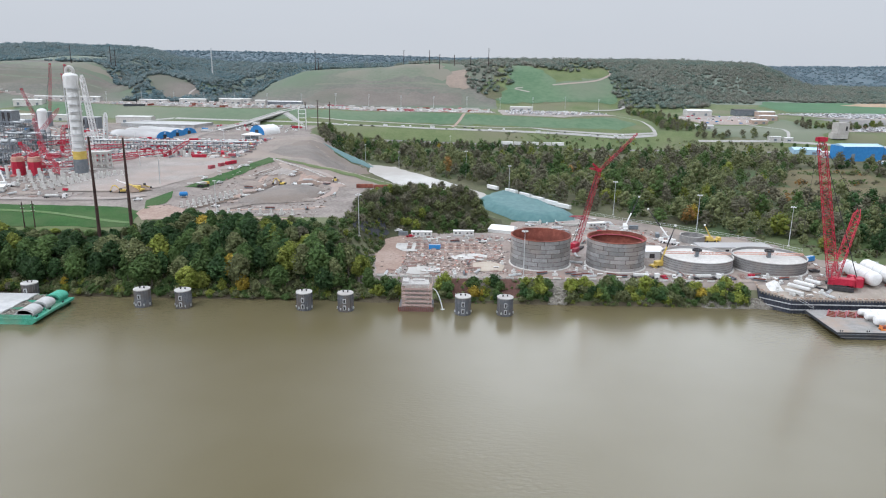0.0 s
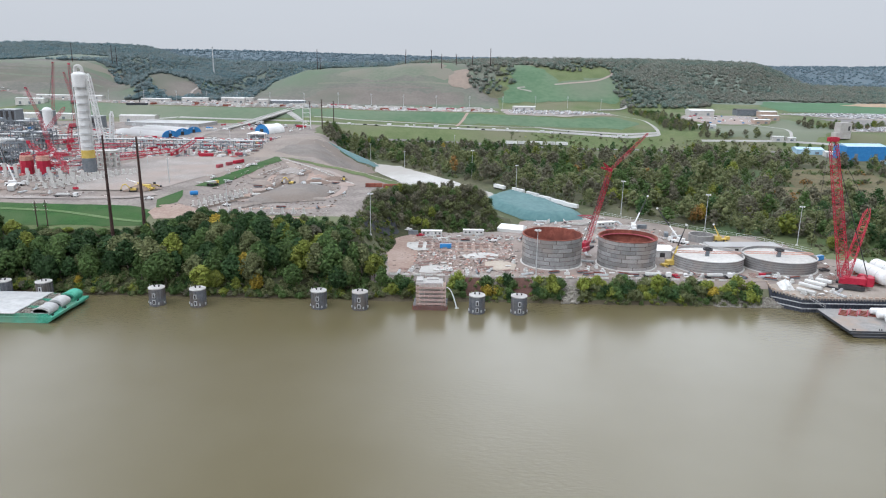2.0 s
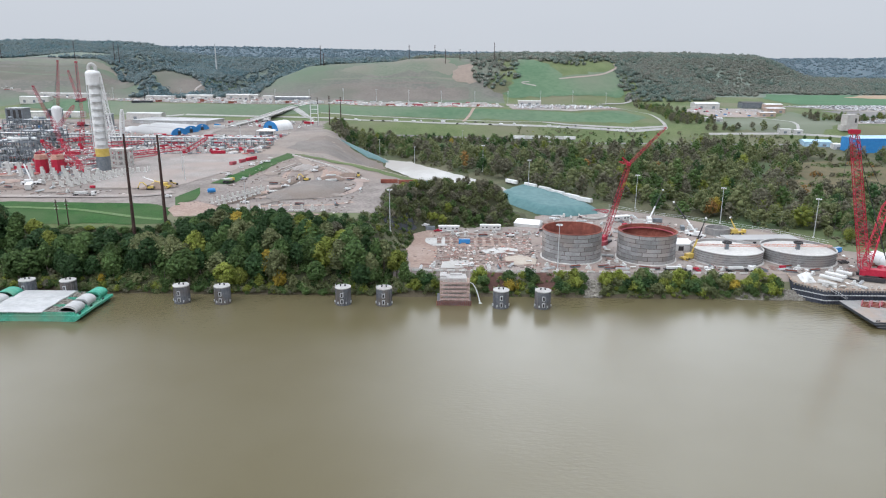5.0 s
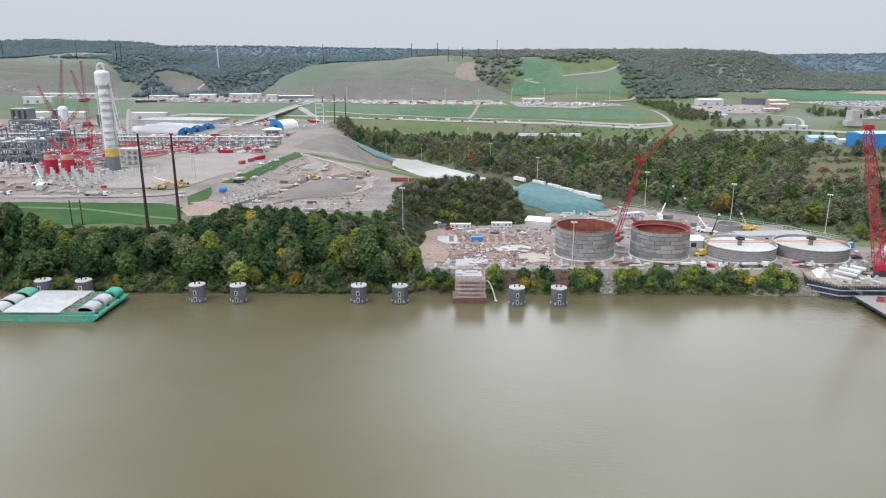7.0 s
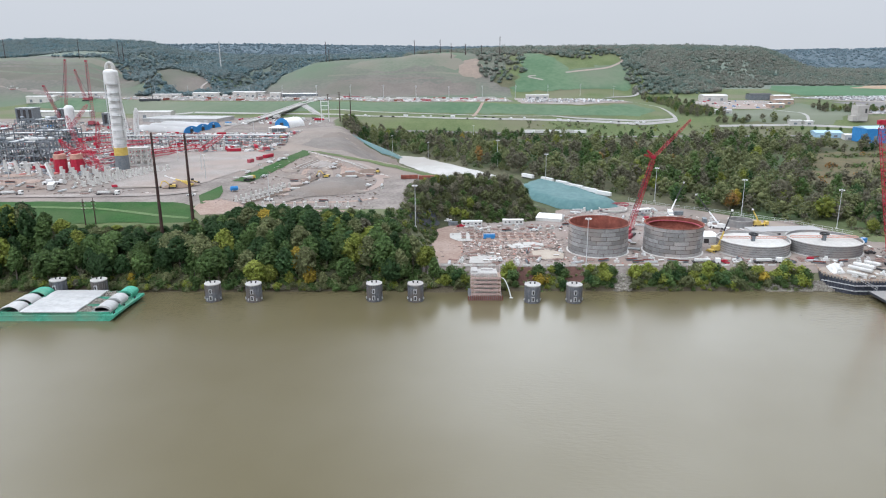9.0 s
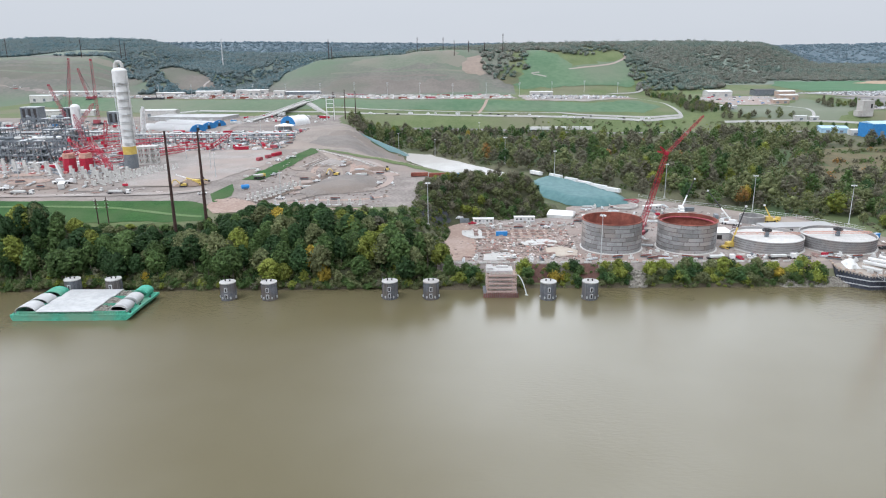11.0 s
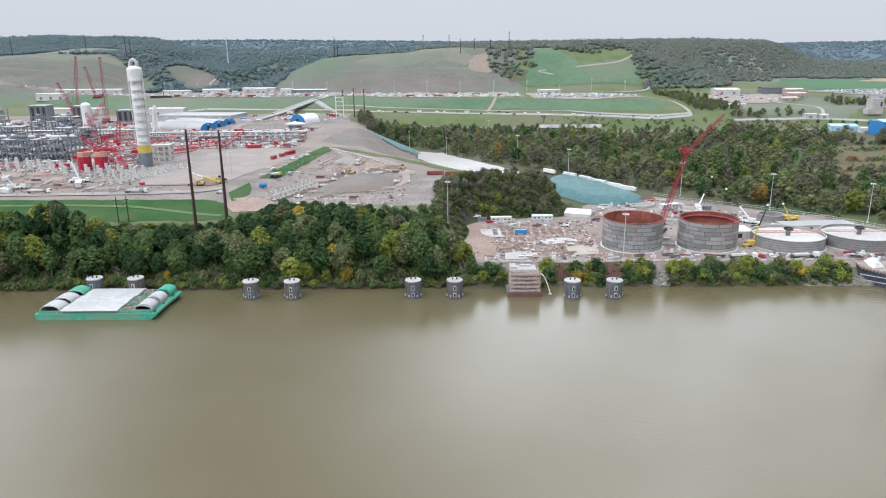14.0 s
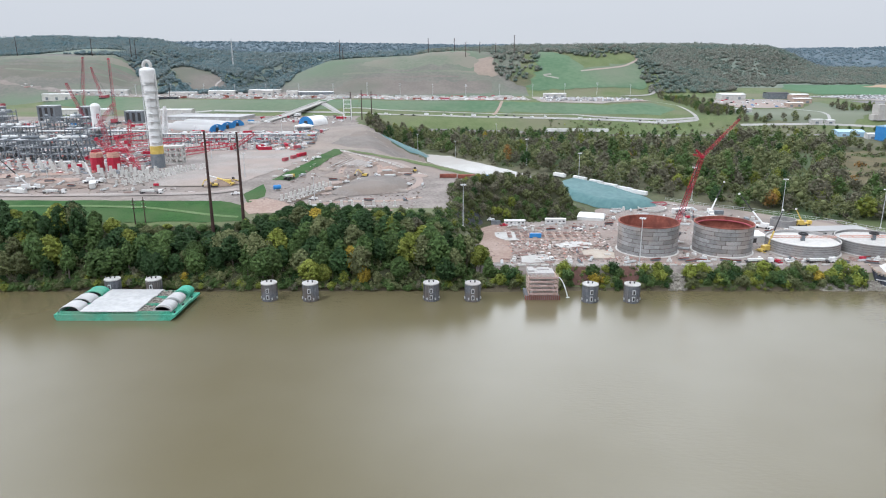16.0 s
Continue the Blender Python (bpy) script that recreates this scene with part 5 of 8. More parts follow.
deck = thing("deck_barge", 214, 312.6, 0, "flat grey deck barge with black hull at the dock", "barge")
hull = Shape()
prof = [(-42, 2.2), (-42, 3.3), (42, 3.3), (42, -1.5), (-34, -1.5)]
hull.add([(px, -15.2, pz) for px, pz in prof] + [(px, 15.2, pz) for px, pz in prof], [tuple(range(5)), tuple(range(9, 4, -1))] + [(i, (i + 1) % 5, (i + 1) % 5 + 5, i + 5)[::-1] for i in range(5)])
part("hull", hull, HULLDARK, deck)
part("deck_plate", Shape().box(0, 0, 3.3, 83.6, 30.0, 0.06), DECK, deck, "worn grey deck with rust stains")
part("rub_rail", Shape().box(0, -15.25, 2.3, 83, 0.3, 0.35).box(0, -15.25, 0.8, 80, 0.3, 0.3), SHEETPILE, deck)
for k in range(7):
    part("bitt", Shape().cyl(-40 + k * 12, -14.2, 3.36, 4.1, 0.25, n=8).cyl(-39 + k * 12, -14.2, 3.36, 4.1, 0.25, n=8), DARK, deck)


def lying_vessel(x, y, z, length, r, rz, label, saddles=2):
    v = thing("pressure_vessel", x, y, z, label, "vessel", "white vessels waiting to be set", rz)
    part("shell", Shape().vessel((-length / 2, 0, r + 0.7), (length / 2, 0, r + 0.7), r, 24), WHITE, v)
    for k in range(4):
        px = -length / 2 + length * (k + 0.5) / 4
        part("band", Shape().tube((px - 0.15, 0, r + 0.7), (px + 0.15, 0, r + 0.7), r + 0.08, n=24), GALV, v)
    for k in range(saddles):
        px = -length / 2 + length * (k + 0.5) / saddles
        part("saddle", Shape().box(px, 0, 0, 0.9, r * 1.9, 0.9).box(px, -r * 0.75, 0.9, 0.9, 0.35, r * 0.6).box(px, r * 0.75, 0.9, 0.9, 0.35, r * 0.6), RUST, v, "rust-red steel saddle")
    part("nozzle", Shape().cyl(length * 0.2, 0, 2 * r + 0.6, 2 * r + 1.5, 0.45, n=12), WHITE, v)
    return v


lying_vessel(210, 306.5, 3.36, 31, 2.3, 0, "long white pressure vessel on the deck barge")
lying_vessel(210.5, 313.2, 3.36, 33, 1.9, 0, "white pressure vessel lying on the deck barge")
lying_vessel(210.5, 319.0, 3.36, 33, 1.6, 0, "slim white vessel lying on the deck barge")
lying_vessel(214.8, 359.5, PAD, 25, 3.7, 93, "huge white vessel on transport saddles by the crane", 3)
lying_vessel(226.0, 358.5, PAD, 27, 3.8, 93, "huge white vessel beside another on the dock", 3)
for k in range(4):
    f = thing("cradle", 182 + k * 4.6, 321.5 - k * 0.4, 3.36, "empty rust-red transport cradle on the barge deck", "cradle", "red transport cradles", 58)
    for dy in (-1.6, 1.6):
        part("side_beam", Shape().box(0, dy, 0.5, 8.5, 0.5, 0.6), PINKRED, f)
    for dx in (-3.6, -1.2, 1.2, 3.6):
        part("cross_beam", Shape().box(dx, 0, 0, 0.5, 3.8, 0.5), RUST, f)
for dx, dy in ((195, 301.5), (207.5, 301.0)):
    f = thing("winch", dx, dy, 3.36, "orange deck winch on the barge", "winch", "orange deck winches")
    part("frame", Shape().box(0, -0.9, 0, 3.2, 0.4, 0.8).box(0, 0.9, 0, 3.2, 0.4, 0.8).box(-1.2, 0, 0.8, 0.4, 2.2, 1.2).box(1.2, 0, 0.8, 0.4, 2.2, 1.2), ORANGE, f)
    part("drum", Shape().tube((0, -0.8, 1.3), (0, 0.8, 1.3), 0.85, n=14), RUST, f)

# ---- dock ----
def quay_top(y):
    """The quay falls gently towards the river."""
    return 7.45 + (y - 331.5) * 0.1


dock = [(157, 352), (155.5, 342), (167, 331.5), (300, 331.5), (300, 353)]
slab = Shape()
slab.add([(x, y, quay_top(y) - 1.1) for x, y in dock] + [(x, y, quay_top(y)) for x, y in dock], [(4, 3, 2, 1, 0), (5, 6, 7, 8, 9)] + [(i, (i + 1) % 5, (i + 1) % 5 + 5, i + 5) for i in range(5)])
quay = solid("quay", slab, surface("tan_dock_gravel", (0.27, 0.235, 0.20), (0.35, 0.312, 0.27), 0.2, 0.95, c=(0.25, 0.21, 0.175), bump=0.1), "tan gravel-topped quay behind a dark bulkhead", "quay", kind="structure")
BULKPILE = Shape().box(0, 0, 0, 0.55, 0.6, 1.0).data("pile")
BULKPILE.materials.append(PILEDARK)
runs = ((157, 352, 155.5, 342), (155.5, 342, 167, 331.5), (167, 331.5, 300, 331.5))
for x0, y0, x1, y1 in runs:
    d = math.hypot(x1 - x0, y1 - y0)
    rz = math.degrees(math.atan2(y1 - y0, x1 - x0))
    wall = Shape().box((x0 + x1) / 2, (y0 + y1) / 2 + 0.4, -4, d, 0.5, quay_top(min(y0, y1)) + 3.2, rz)
    part("bulkhead", wall, PILEDARK, quay, "dark blue-grey sheet-pile bulkhead")
    part("wale", Shape().box((x0 + x1) / 2, (y0 + y1) / 2 - 0.35, 4.6, d, 0.4, 0.5, rz).box((x0 + x1) / 2, (y0 + y1) / 2 - 0.35, 1.8, d, 0.4, 0.5, rz), GALV, quay)
    n = int(d / 1.5)
    for k in range(n + 1):
        ob = part("pile", BULKPILE, PILEDARK, quay)
        py = y0 + (y1 - y0) * k / n
        ob.matrix_basis = pose(x0 + (x1 - x0) * k / n, py - 0.1, -3, 0, 0, rz) @ Matrix.Diagonal((1, 1, quay_top(py) + 2.65, 1))
    for k in range(int(d / 3.2)):
        part("curb_block", Shape().box(x0 + (x1 - x0) * (k + 0.5) / (d / 3.2), y0 + (y1 - y0) * (k + 0.5) / (d / 3.2) + 0.8, quay_top(y0 + (y1 - y0) * (k + 0.5) / (d / 3.2)), 1.7, 0.8, 0.7, rz), TIMBER, quay)
walkway = thing("gangway", 173, 329.5, 0, "galvanised gangway from the quay to the barge", "gangway")
part("tread", Shape().add([(-4, -0.6, 7.9), (-4, 0.6, 7.9), (4, 0.6, 3.6), (4, -0.6, 3.6), (-4, -0.6, 7.7), (-4, 0.6, 7.7), (4, 0.6, 3.4), (4, -0.6, 3.4)], [(0, 3, 2, 1), (4, 5, 6, 7), (0, 1, 5, 4), (1, 2, 6, 5), (2, 3, 7, 6), (3, 0, 4, 7)]), GALV, walkway)
for dy in (-0.6, 0.6):
    part("handrail", Shape().beam((-4, dy, 8.9), (4, dy, 4.6), 0.12).beam((-4, dy, 7.8), (-4, dy, 8.9), 0.12).beam((0, dy, 5.6), (0, dy, 6.7), 0.12).beam((4, dy, 3.5), (4, dy, 4.6), 0.12), GALV, walkway)


for x, y, rz, n in ((181.4, 349.5, -52, 10.5), (176.8, 345.0, -52, 11.5), (171.5, 338.5, -52, 9.0), (187.5, 352.5, -52, 8.0)):
    b = thing("wrapped_bundle", x, y, quay_top(y), "long white wrapped bundle lying on the quay", "bundle", "white wrapped bundles", rz)
    part("wrapping", Shape().vault(0, 0, 0.3, n, 2.6, 0.5, n=6, base=1.0), OFFWHITE, b)
    for dx in (-n * 0.35, 0, n * 0.35):
        part("bearer", Shape().box(dx, 0, 0, 0.4, 2.8, 0.3), TIMBER, b)


heap = Shape()
rows, cols = 7, 10
for i in range(rows):
    for k in range(cols):
        u, v = i / (rows - 1) * 2 - 1, k / (cols - 1) * 2 - 1
        rise = max(0.0, 1 - abs(u) ** 2.2) * max(0.0, 1 - abs(v) ** 2.6)
        heap.v.append((164.5 + u * 3.6 + 0.5 * math.sin(3 * v), 346.2 + v * 5.2, quay_top(346.2 + v * 5.2) + 3.2 * rise * (0.85 + 0.25 * math.sin(5 * u + 3 * v))))
heap.f += [(i * cols + k, i * cols + k + 1, (i + 1) * cols + k + 1, (i + 1) * cols + k) for i in range(rows - 1) for k in range(cols - 1)]
solid("tarpaulin", heap, OFFWHITE, "white tarpaulin draped over cargo on the quay", "tarpaulin")
for k in range(9):
    x, y = 168.5 + k * 3.3, 333.6 + 0.4 * (k % 2)
    b = thing("bollard", x, y, quay_top(y), "squat pale mooring bollard on the quay edge", "bollard", "bollards along the quay")
    part("post", Shape().cyl(0, 0, 0, 0.9, 0.28, n=10), CAPGREY, b)
    part("head", Shape().cyl(0, 0, 0.9, 1.15, 0.45, n=10), CAPGREY, b)


# ---- intake structure in scaffolding ----
intake = thing("intake_structure", -19.8, 329.0, 0, "river intake wrapped in pinkish scaffolding and white sheeting", "scaffolding")
part("crib", Shape().box(0, 1.0, -4, 17.0, 12.6, 6.1), SHEETPILE, intake, "brown sheet-pile crib at the waterline")
for k in range(18):
    part("crib_pile", Shape().box(-8.4 + k * 0.99, -5.4, -3, 0.45, 0.4, 5.4), RUST, intake)
part("concrete_core", Shape().box(0.3, 2.2, 2.1, 12.0, 7.5, 9.6), CONC, intake)
for lv in range(5):
    z = 2.4 + lv * 2.1
    part("platform", Shape().box(0.3, 0.8, z, 14.6, 11.0, 0.18), TIMBER, intake)
    part("guard_rail", Shape().box(0.3, -4.7, z + 0.95, 14.6, 0.12, 0.16).box(0.3, -4.7, z + 0.5, 14.6, 0.1, 0.12).box(7.6, 0.8, z + 0.95, 0.12, 11, 0.16).box(-7.0, 0.8, z + 0.95, 0.12, 11, 0.16), SCAFFOLD, intake)
    part("mesh_panel", Shape().box(0.3, -4.62, z + 0.2, 14.4, 0.05, 0.75), SCAFFOLD, intake)
for dx in (-7, -4.9, -2.8, -0.7, 1.4, 3.5, 5.6, 7.6):
    part("standard", Shape().beam((dx, -4.75, 2.1), (dx, -4.75, 13.4), 0.16), SCAFFOLD, intake)
    part("standard", Shape().beam((dx, 6.2, 2.1), (dx, 6.2, 14.2), 0.16), SCAFFOLD, intake)
for k in range(3):
    part("brace", Shape().beam((4.2, -4.9, 2.4 + k * 3.2), (7.4, -4.9, 5.6 + k * 3.2), 0.14).beam((7.4, -4.9, 2.4 + k * 3.2), (4.2, -4.9, 5.6 + k * 3.2), 0.14), SCAFFOLD, intake)
part("sheeting", Shape().box(-0.6, 2.0, 11.9, 13.2, 8.0, 1.2).box(-5.4, 2.4, 13.1, 3.2, 6.4, 1.0).box(1.0, 4.2, 13.1, 6.0, 2.4, 0.7), surface("translucent_sheeting", (0.33, 0.315, 0.30), (0.46, 0.445, 0.43), 0.9, 0.6), intake, "pale weather sheeting over the top")
jet = Shape()
prev = None
for k in range(11):
    u = k / 10
    q = Vector((-11.8 + 5.2 * u, 330.5 - 3.0 * u, 9.8 + 1.6 * u - 11.4 * u * u))
    if prev:
        jet.tube(prev, q, 0.17 + 0.012 * k, 0.18 + 0.014 * k, 7)
    prev = q
jet.add([(-6.6 + 1.0 * math.cos(a * 0.7), 327.5 + 0.9 * math.sin(a * 0.7), 0.08) for a in range(9)], [tuple(range(9))])
solid("water_jet", jet, surface("falling_water", (0.6, 0.62, 0.62), (0.75, 0.76, 0.76), 2.0, 0.3), "arc of water discharging into the river", "water jet")


# ---- kinds of loose things, built once and copied ----
PROTO = {}


def stamp(kind, x, y, rz=0.0, z=None, scale=1.0):
    """One more thing of a kind, standing on the ground."""
    m = pose(x, y, (height(x, y) + 0.25) if z is None else z, 0, 0, rz)
    if kind in PROTO:
        return copy_thing(PROTO[kind], m)
    ob = MAKE[kind]()
    ob.matrix_basis = m
    PROTO[kind] = ob
    return ob


def wheels(ob, xs, half, r=0.5, w=0.35):
    for px in xs:
        for s in (-1, 1):
            part("wheel", Shape().tube((px, s * half - w / 2, r), (px, s * half + w / 2, r), r, n=12), DARK, ob)


def holder(name, label, category, group):
    return tagged(new(name), label, category, group)


def pickup(paint, words):
    def make():
        t = holder("pickup_truck", words + " pickup truck parked on site", "truck", "parked vehicles")
        part("body", Shape().box(0, 0, 0.5, 5.4, 1.9, 0.75), paint, t)
        part("cab", Shape().add([(-0.9, -0.9, 1.25), (1.3, -0.9, 1.25), (1.3, 0.9, 1.25), (-0.9, 0.9, 1.25), (-0.7, -0.78, 1.9), (0.7, -0.78, 1.9), (0.7, 0.78, 1.9), (-0.7, 0.78, 1.9)], [(4, 5, 6, 7), (0, 1, 5, 4), (1, 2, 6, 5), (2, 3, 7, 6), (3, 0, 4, 7)]), paint, t)
        part("windscreen", Shape().add([(1.31, -0.8, 1.3), (1.31, 0.8, 1.3), (0.76, 0.7, 1.82), (0.76, -0.7, 1.82)], [(0, 1, 2, 3)]), DARK, t)
        part("load_bed", Shape().box(-1.8, 0, 1.2, 1.6, 1.6, 0.06), DARK, t)
        wheels(t, (-1.7, 1.7), 0.85, 0.42, 0.3)
        return t
    return make


def car(paint, words):
    def make():
        s = Shape().box(0, 0, 0.25, 4.5, 1.8, 0.7)
        s.add([(-1.7, -0.85, 0.95), (1.1, -0.85, 0.95), (1.1, 0.85, 0.95), (-1.7, 0.85, 0.95), (-1.2, -0.7, 1.5), (0.4, -0.7, 1.5), (0.4, 0.7, 1.5), (-1.2, 0.7, 1.5)], [(4, 5, 6, 7), (0, 1, 5, 4), (1, 2, 6, 5), (2, 3, 7, 6), (3, 0, 4, 7)])
        return solid("car", s, paint, words + " car in a car park", "car", "cars in the car parks")
    return make


def container(paint, words, length=12.2):
    def make():
        t = holder("container", words + " steel shipping container on the ground", "container", "shipping containers")
        s = Shape().box(0, 0, 0.15, length, 2.4, 2.45)
        n = int(length / 0.6)
        for k in range(n):
            for sy in (-1, 1):
                s.box(-length / 2 + (k + 0.5) * length / n, sy * 1.22, 0.3, 0.28, 0.08, 2.1)
        part("body", s, paint, t)
        part("roof", Shape().box(0, 0, 2.6, length - 0.1, 2.35, 0.08), paint, t)
        part("door", Shape().box(length / 2 + 0.03, -0.58, 0.3, 0.06, 1.1, 2.2), paint, t)
        part("door", Shape().box(length / 2 + 0.03, 0.58, 0.3, 0.06, 1.1, 2.2), paint, t)
        return t
    return make


def office():
    t = holder("office_trailer", "long white site office trailer", "trailer", "site office trailers")
    part("body", Shape().box(0, 0, 0.7, 13.5, 3.6, 2.7), OFFWHITE, t)
    part("roof", Shape().box(0, 0, 3.4, 13.9, 3.9, 0.22), WHITE, t)
    part("skirt", Shape().box(0, 0, 0, 13.1, 3.3, 0.7), GALV, t)
    for px in (-5, -2.4, 2.6, 5.2):
        part("window", Shape().box(px, -1.83, 1.7, 1.2, 0.08, 0.9), DARK, t)
    part("door", Shape().box(0.2, -1.84, 0.8, 0.95, 0.08, 2.1), GALV, t)
    part("steps", Shape().box(0.2, -2.5, 0, 1.4, 1.2, 0.4).box(0.2, -2.2, 0.4, 1.4, 0.6, 0.35), TIMBER, t)
    return t


def semi():
    t = holder("semi_trailer", "white box semi-trailer parked by the road", "trailer", "parked semi-trailers")
    part("box", Shape().box(0, 0, 1.25, 14.0, 2.6, 2.8), WHITE, t)
    part("chassis", Shape().box(0, 0, 0.85, 13.5, 1.2, 0.4), DARK, t)
    part("rear_door", Shape().box(-7.03, 0, 1.35, 0.06, 2.4, 2.6), GALV, t)
    wheels(t, (-5.4, -4.2), 1.05, 0.5, 0.4)
    part("landing_leg", Shape().box(4.5, 0.8, 0, 0.2, 0.2, 1.2), DARK, t)
    part("landing_leg", Shape().box(4.5, -0.8, 0, 0.2, 0.2, 1.2), DARK, t)
    return t


def flatbed():
    t = holder("flatbed_truck", "flatbed truck with a pale load", "truck", "site lorries")
    part("bed", Shape().box(-1.5, 0, 1.1, 12, 2.5, 0.25), DARK, t)
    part("cab", Shape().box(6.2, 0, 0.7, 2.3, 2.4, 2.2), WHITE, t)
    part("windscreen", Shape().box(7.37, 0, 1.8, 0.06, 2.1, 0.9), DARK, t)
    part("load", Shape().box(-2, 0, 1.4, 8, 2.0, 1.1), OFFWHITE, t)
    wheels(t, (-6.2, -5.0, 4.2, 6.3), 1.05, 0.5, 0.4)
    return t


def excavator():
    t = holder("excavator", "yellow tracked excavator at work in the diggings", "excavator", "earth-moving machines")
    for s in (-1, 1):
        part("track", Shape().box(0, s * 1.2, 0, 4.6, 0.7, 0.9), DARK, t)
    part("body", Shape().box(-0.4, 0, 1.0, 3.6, 2.8, 1.3), YELLOW, t)
    part("cab", Shape().box(0.9, 0.75, 1.2, 1.6, 1.1, 1.8), DARK, t)
    part("counterweight", Shape().box(-2.4, 0, 1.0, 0.8, 2.7, 1.2), DARK, t)
    part("boom", Shape().beam((1.2, -0.3, 1.8), (4.2, -0.3, 5.0), 0.55).beam((4.2, -0.3, 5.0), (6.0, -0.3, 4.6), 0.5), YELLOW, t)
    part("stick", Shape().beam((5.8, -0.3, 4.8), (7.4, -0.3, 1.6), 0.4), YELLOW, t)
    part("bucket", Shape().box(7.2, -0.3, 0.5, 1.1, 1.3, 1.2), DARK, t)
    return t


def dumper():
    t = holder("dump_truck", "pale yellow articulated dump truck", "truck", "earth-moving machines")
    part("cab", Shape().box(3.4, 0, 1.2, 2.6, 2.4, 2.0), YELLOW, t)
    part("windscreen", Shape().box(4.73, 0, 2.1, 0.06, 2.0, 0.9), DARK, t)
    part("skip", Shape().add([(-4.4, -1.5, 2.6), (1.8, -1.5, 1.6), (1.8, 1.5, 1.6), (-4.4, 1.5, 2.6), (-5.0, -1.7, 3.4), (2.2, -1.7, 3.2), (2.2, 1.7, 3.2), (-5.0, 1.7, 3.4)], [(3, 2, 1, 0), (4, 5, 6, 7), (0, 1, 5, 4), (1, 2, 6, 5), (2, 3, 7, 6), (3, 0, 4, 7)]), OFFWHITE, t)
    wheels(t, (-3.2, -1.4, 3.2), 1.25, 0.85, 0.6)
    return t


def loader():
    t = holder("wheel_loader", "yellow wheel loader on the site", "loader", "earth-moving machines")
    part("body", Shape().box(-1.2, 0, 1.0, 3.6, 2.0, 1.4), YELLOW, t)
    part("cab", Shape().box(0.1, 0, 2.2, 1.6, 1.7, 1.4), DARK, t)
    part("arm", Shape().beam((0.8, 0, 1.8), (3.4, 0, 0.9), 0.6), YELLOW, t)
    part("bucket", Shape().box(3.9, 0, 0.2, 1.2, 2.8, 1.0), DARK, t)
    wheels(t, (-1.8, 1.6), 1.15, 0.75, 0.6)
    return t


def pipe_bundle():
    t = holder("pipe_bundle", "bundle of pale steel pipes on timber bearers", "pipes", "stacked materials")
    for k, (y, z) in enumerate(((-0.8, 0.55), (0, 0.55), (0.8, 0.55), (-0.4, 1.2), (0.4, 1.2))):
        part("pipe", Shape().tube((-3.6, y * 0.7, z * 0.7), (3.6 + 0.3 * (k % 2), y * 0.7, z * 0.7), 0.26, n=8), GALV, t)
    for px in (-3.5, 3.5):
        part("bearer", Shape().box(px, 0, 0, 0.3, 2.6, 0.2), TIMBER, t)
    return t


def board_stack():
    t = holder("board_stack", "stack of pale formwork boards", "boards", "stacked materials")
    for k in range(4):
        part("board", Shape().box(0.1 * (k % 2), 0.08 * (k % 3), 0.1 + k * 0.26, 3.0, 1.5, 0.2, 4 * k), OFFWHITE if k % 2 else TIMBER, t)
    return t


def crate_stack():
    t = holder("crate_stack", "pale wrapped crates stacked on pallets", "crates", "stacked materials")
    for px, py, pz, w in ((-0.8, 0, 0, 1.3), (0.7, 0.2, 0, 1.4), (0, 0, 1.15, 1.2)):
        part("crate", Shape().box(px, py, pz, w, w * 0.95, 1.1), OFFWHITE, t)
    return t


def rebar_mat():
    t = holder("rebar_cage", "rusty pink rebar cage laid on blocks", "rebar", "stacked materials")
    mat = Shape()
    for k in range(5):
        mat.beam((-2.6, -1.2 + k * 0.6, 0.6), (2.6, -1.2 + k * 0.6, 0.6), 0.14)
    for k in range(7):
        mat.beam((-2.4 + k * 0.8, -1.4, 0.72), (-2.4 + k * 0.8, 1.4, 0.72), 0.13)
    tagged(part("bar_mat", mat, REBAR, t), kind="stuff")
    part("block", Shape().box(-2.0, 0, 0, 0.4, 2.6, 0.5), CONC, t)
    part("block", Shape().box(2.0, 0, 0, 0.4, 2.6, 0.5), CONC, t)
    return t


def steel_stack():
    t = holder("beam_stack", "stack of dark steel beams", "beams", "stacked materials")
    for k in range(5):
        s = Shape()
        y, z = -1.2 + (k % 3) * 1.1 + (k // 3) * 0.5, 0.2 + (k // 3) * 0.75
        s.box(0, y * 0.6, z, 6.0, 0.45, 0.07).box(0, y * 0.6, z + 0.07, 6.0, 0.07, 0.36).box(0, y * 0.6, z + 0.43, 6.0, 0.45, 0.07)
        part("beam", s, RUST if k == 3 else STEEL, t)
    return t


def generator():
    t = holder("generator", "small red trailer generator", "generator", "site plant")
    part("housing", Shape().box(0, 0, 0.5, 3.2, 1.6, 1.5), RED, t)
    part("exhaust", Shape().cyl(0.9, 0, 2.0, 2.6, 0.1, n=8), DARK, t)
    wheels(t, (0,), 0.85, 0.4, 0.25)
    return t


def blue_box():
    t = holder("site_tank", "blue frac tank container on site", "tank", "site plant")
    part("body", Shape().box(0, 0, 0.4, 7.0, 2.6, 2.6), BLUE, t)
    part("walkway", Shape().box(0, 0, 3.05, 6.6, 0.9, 0.1), GALV, t)
    part("skid", Shape().box(0, 0, 0, 7.2, 2.2, 0.4), DARK, t)
    return t


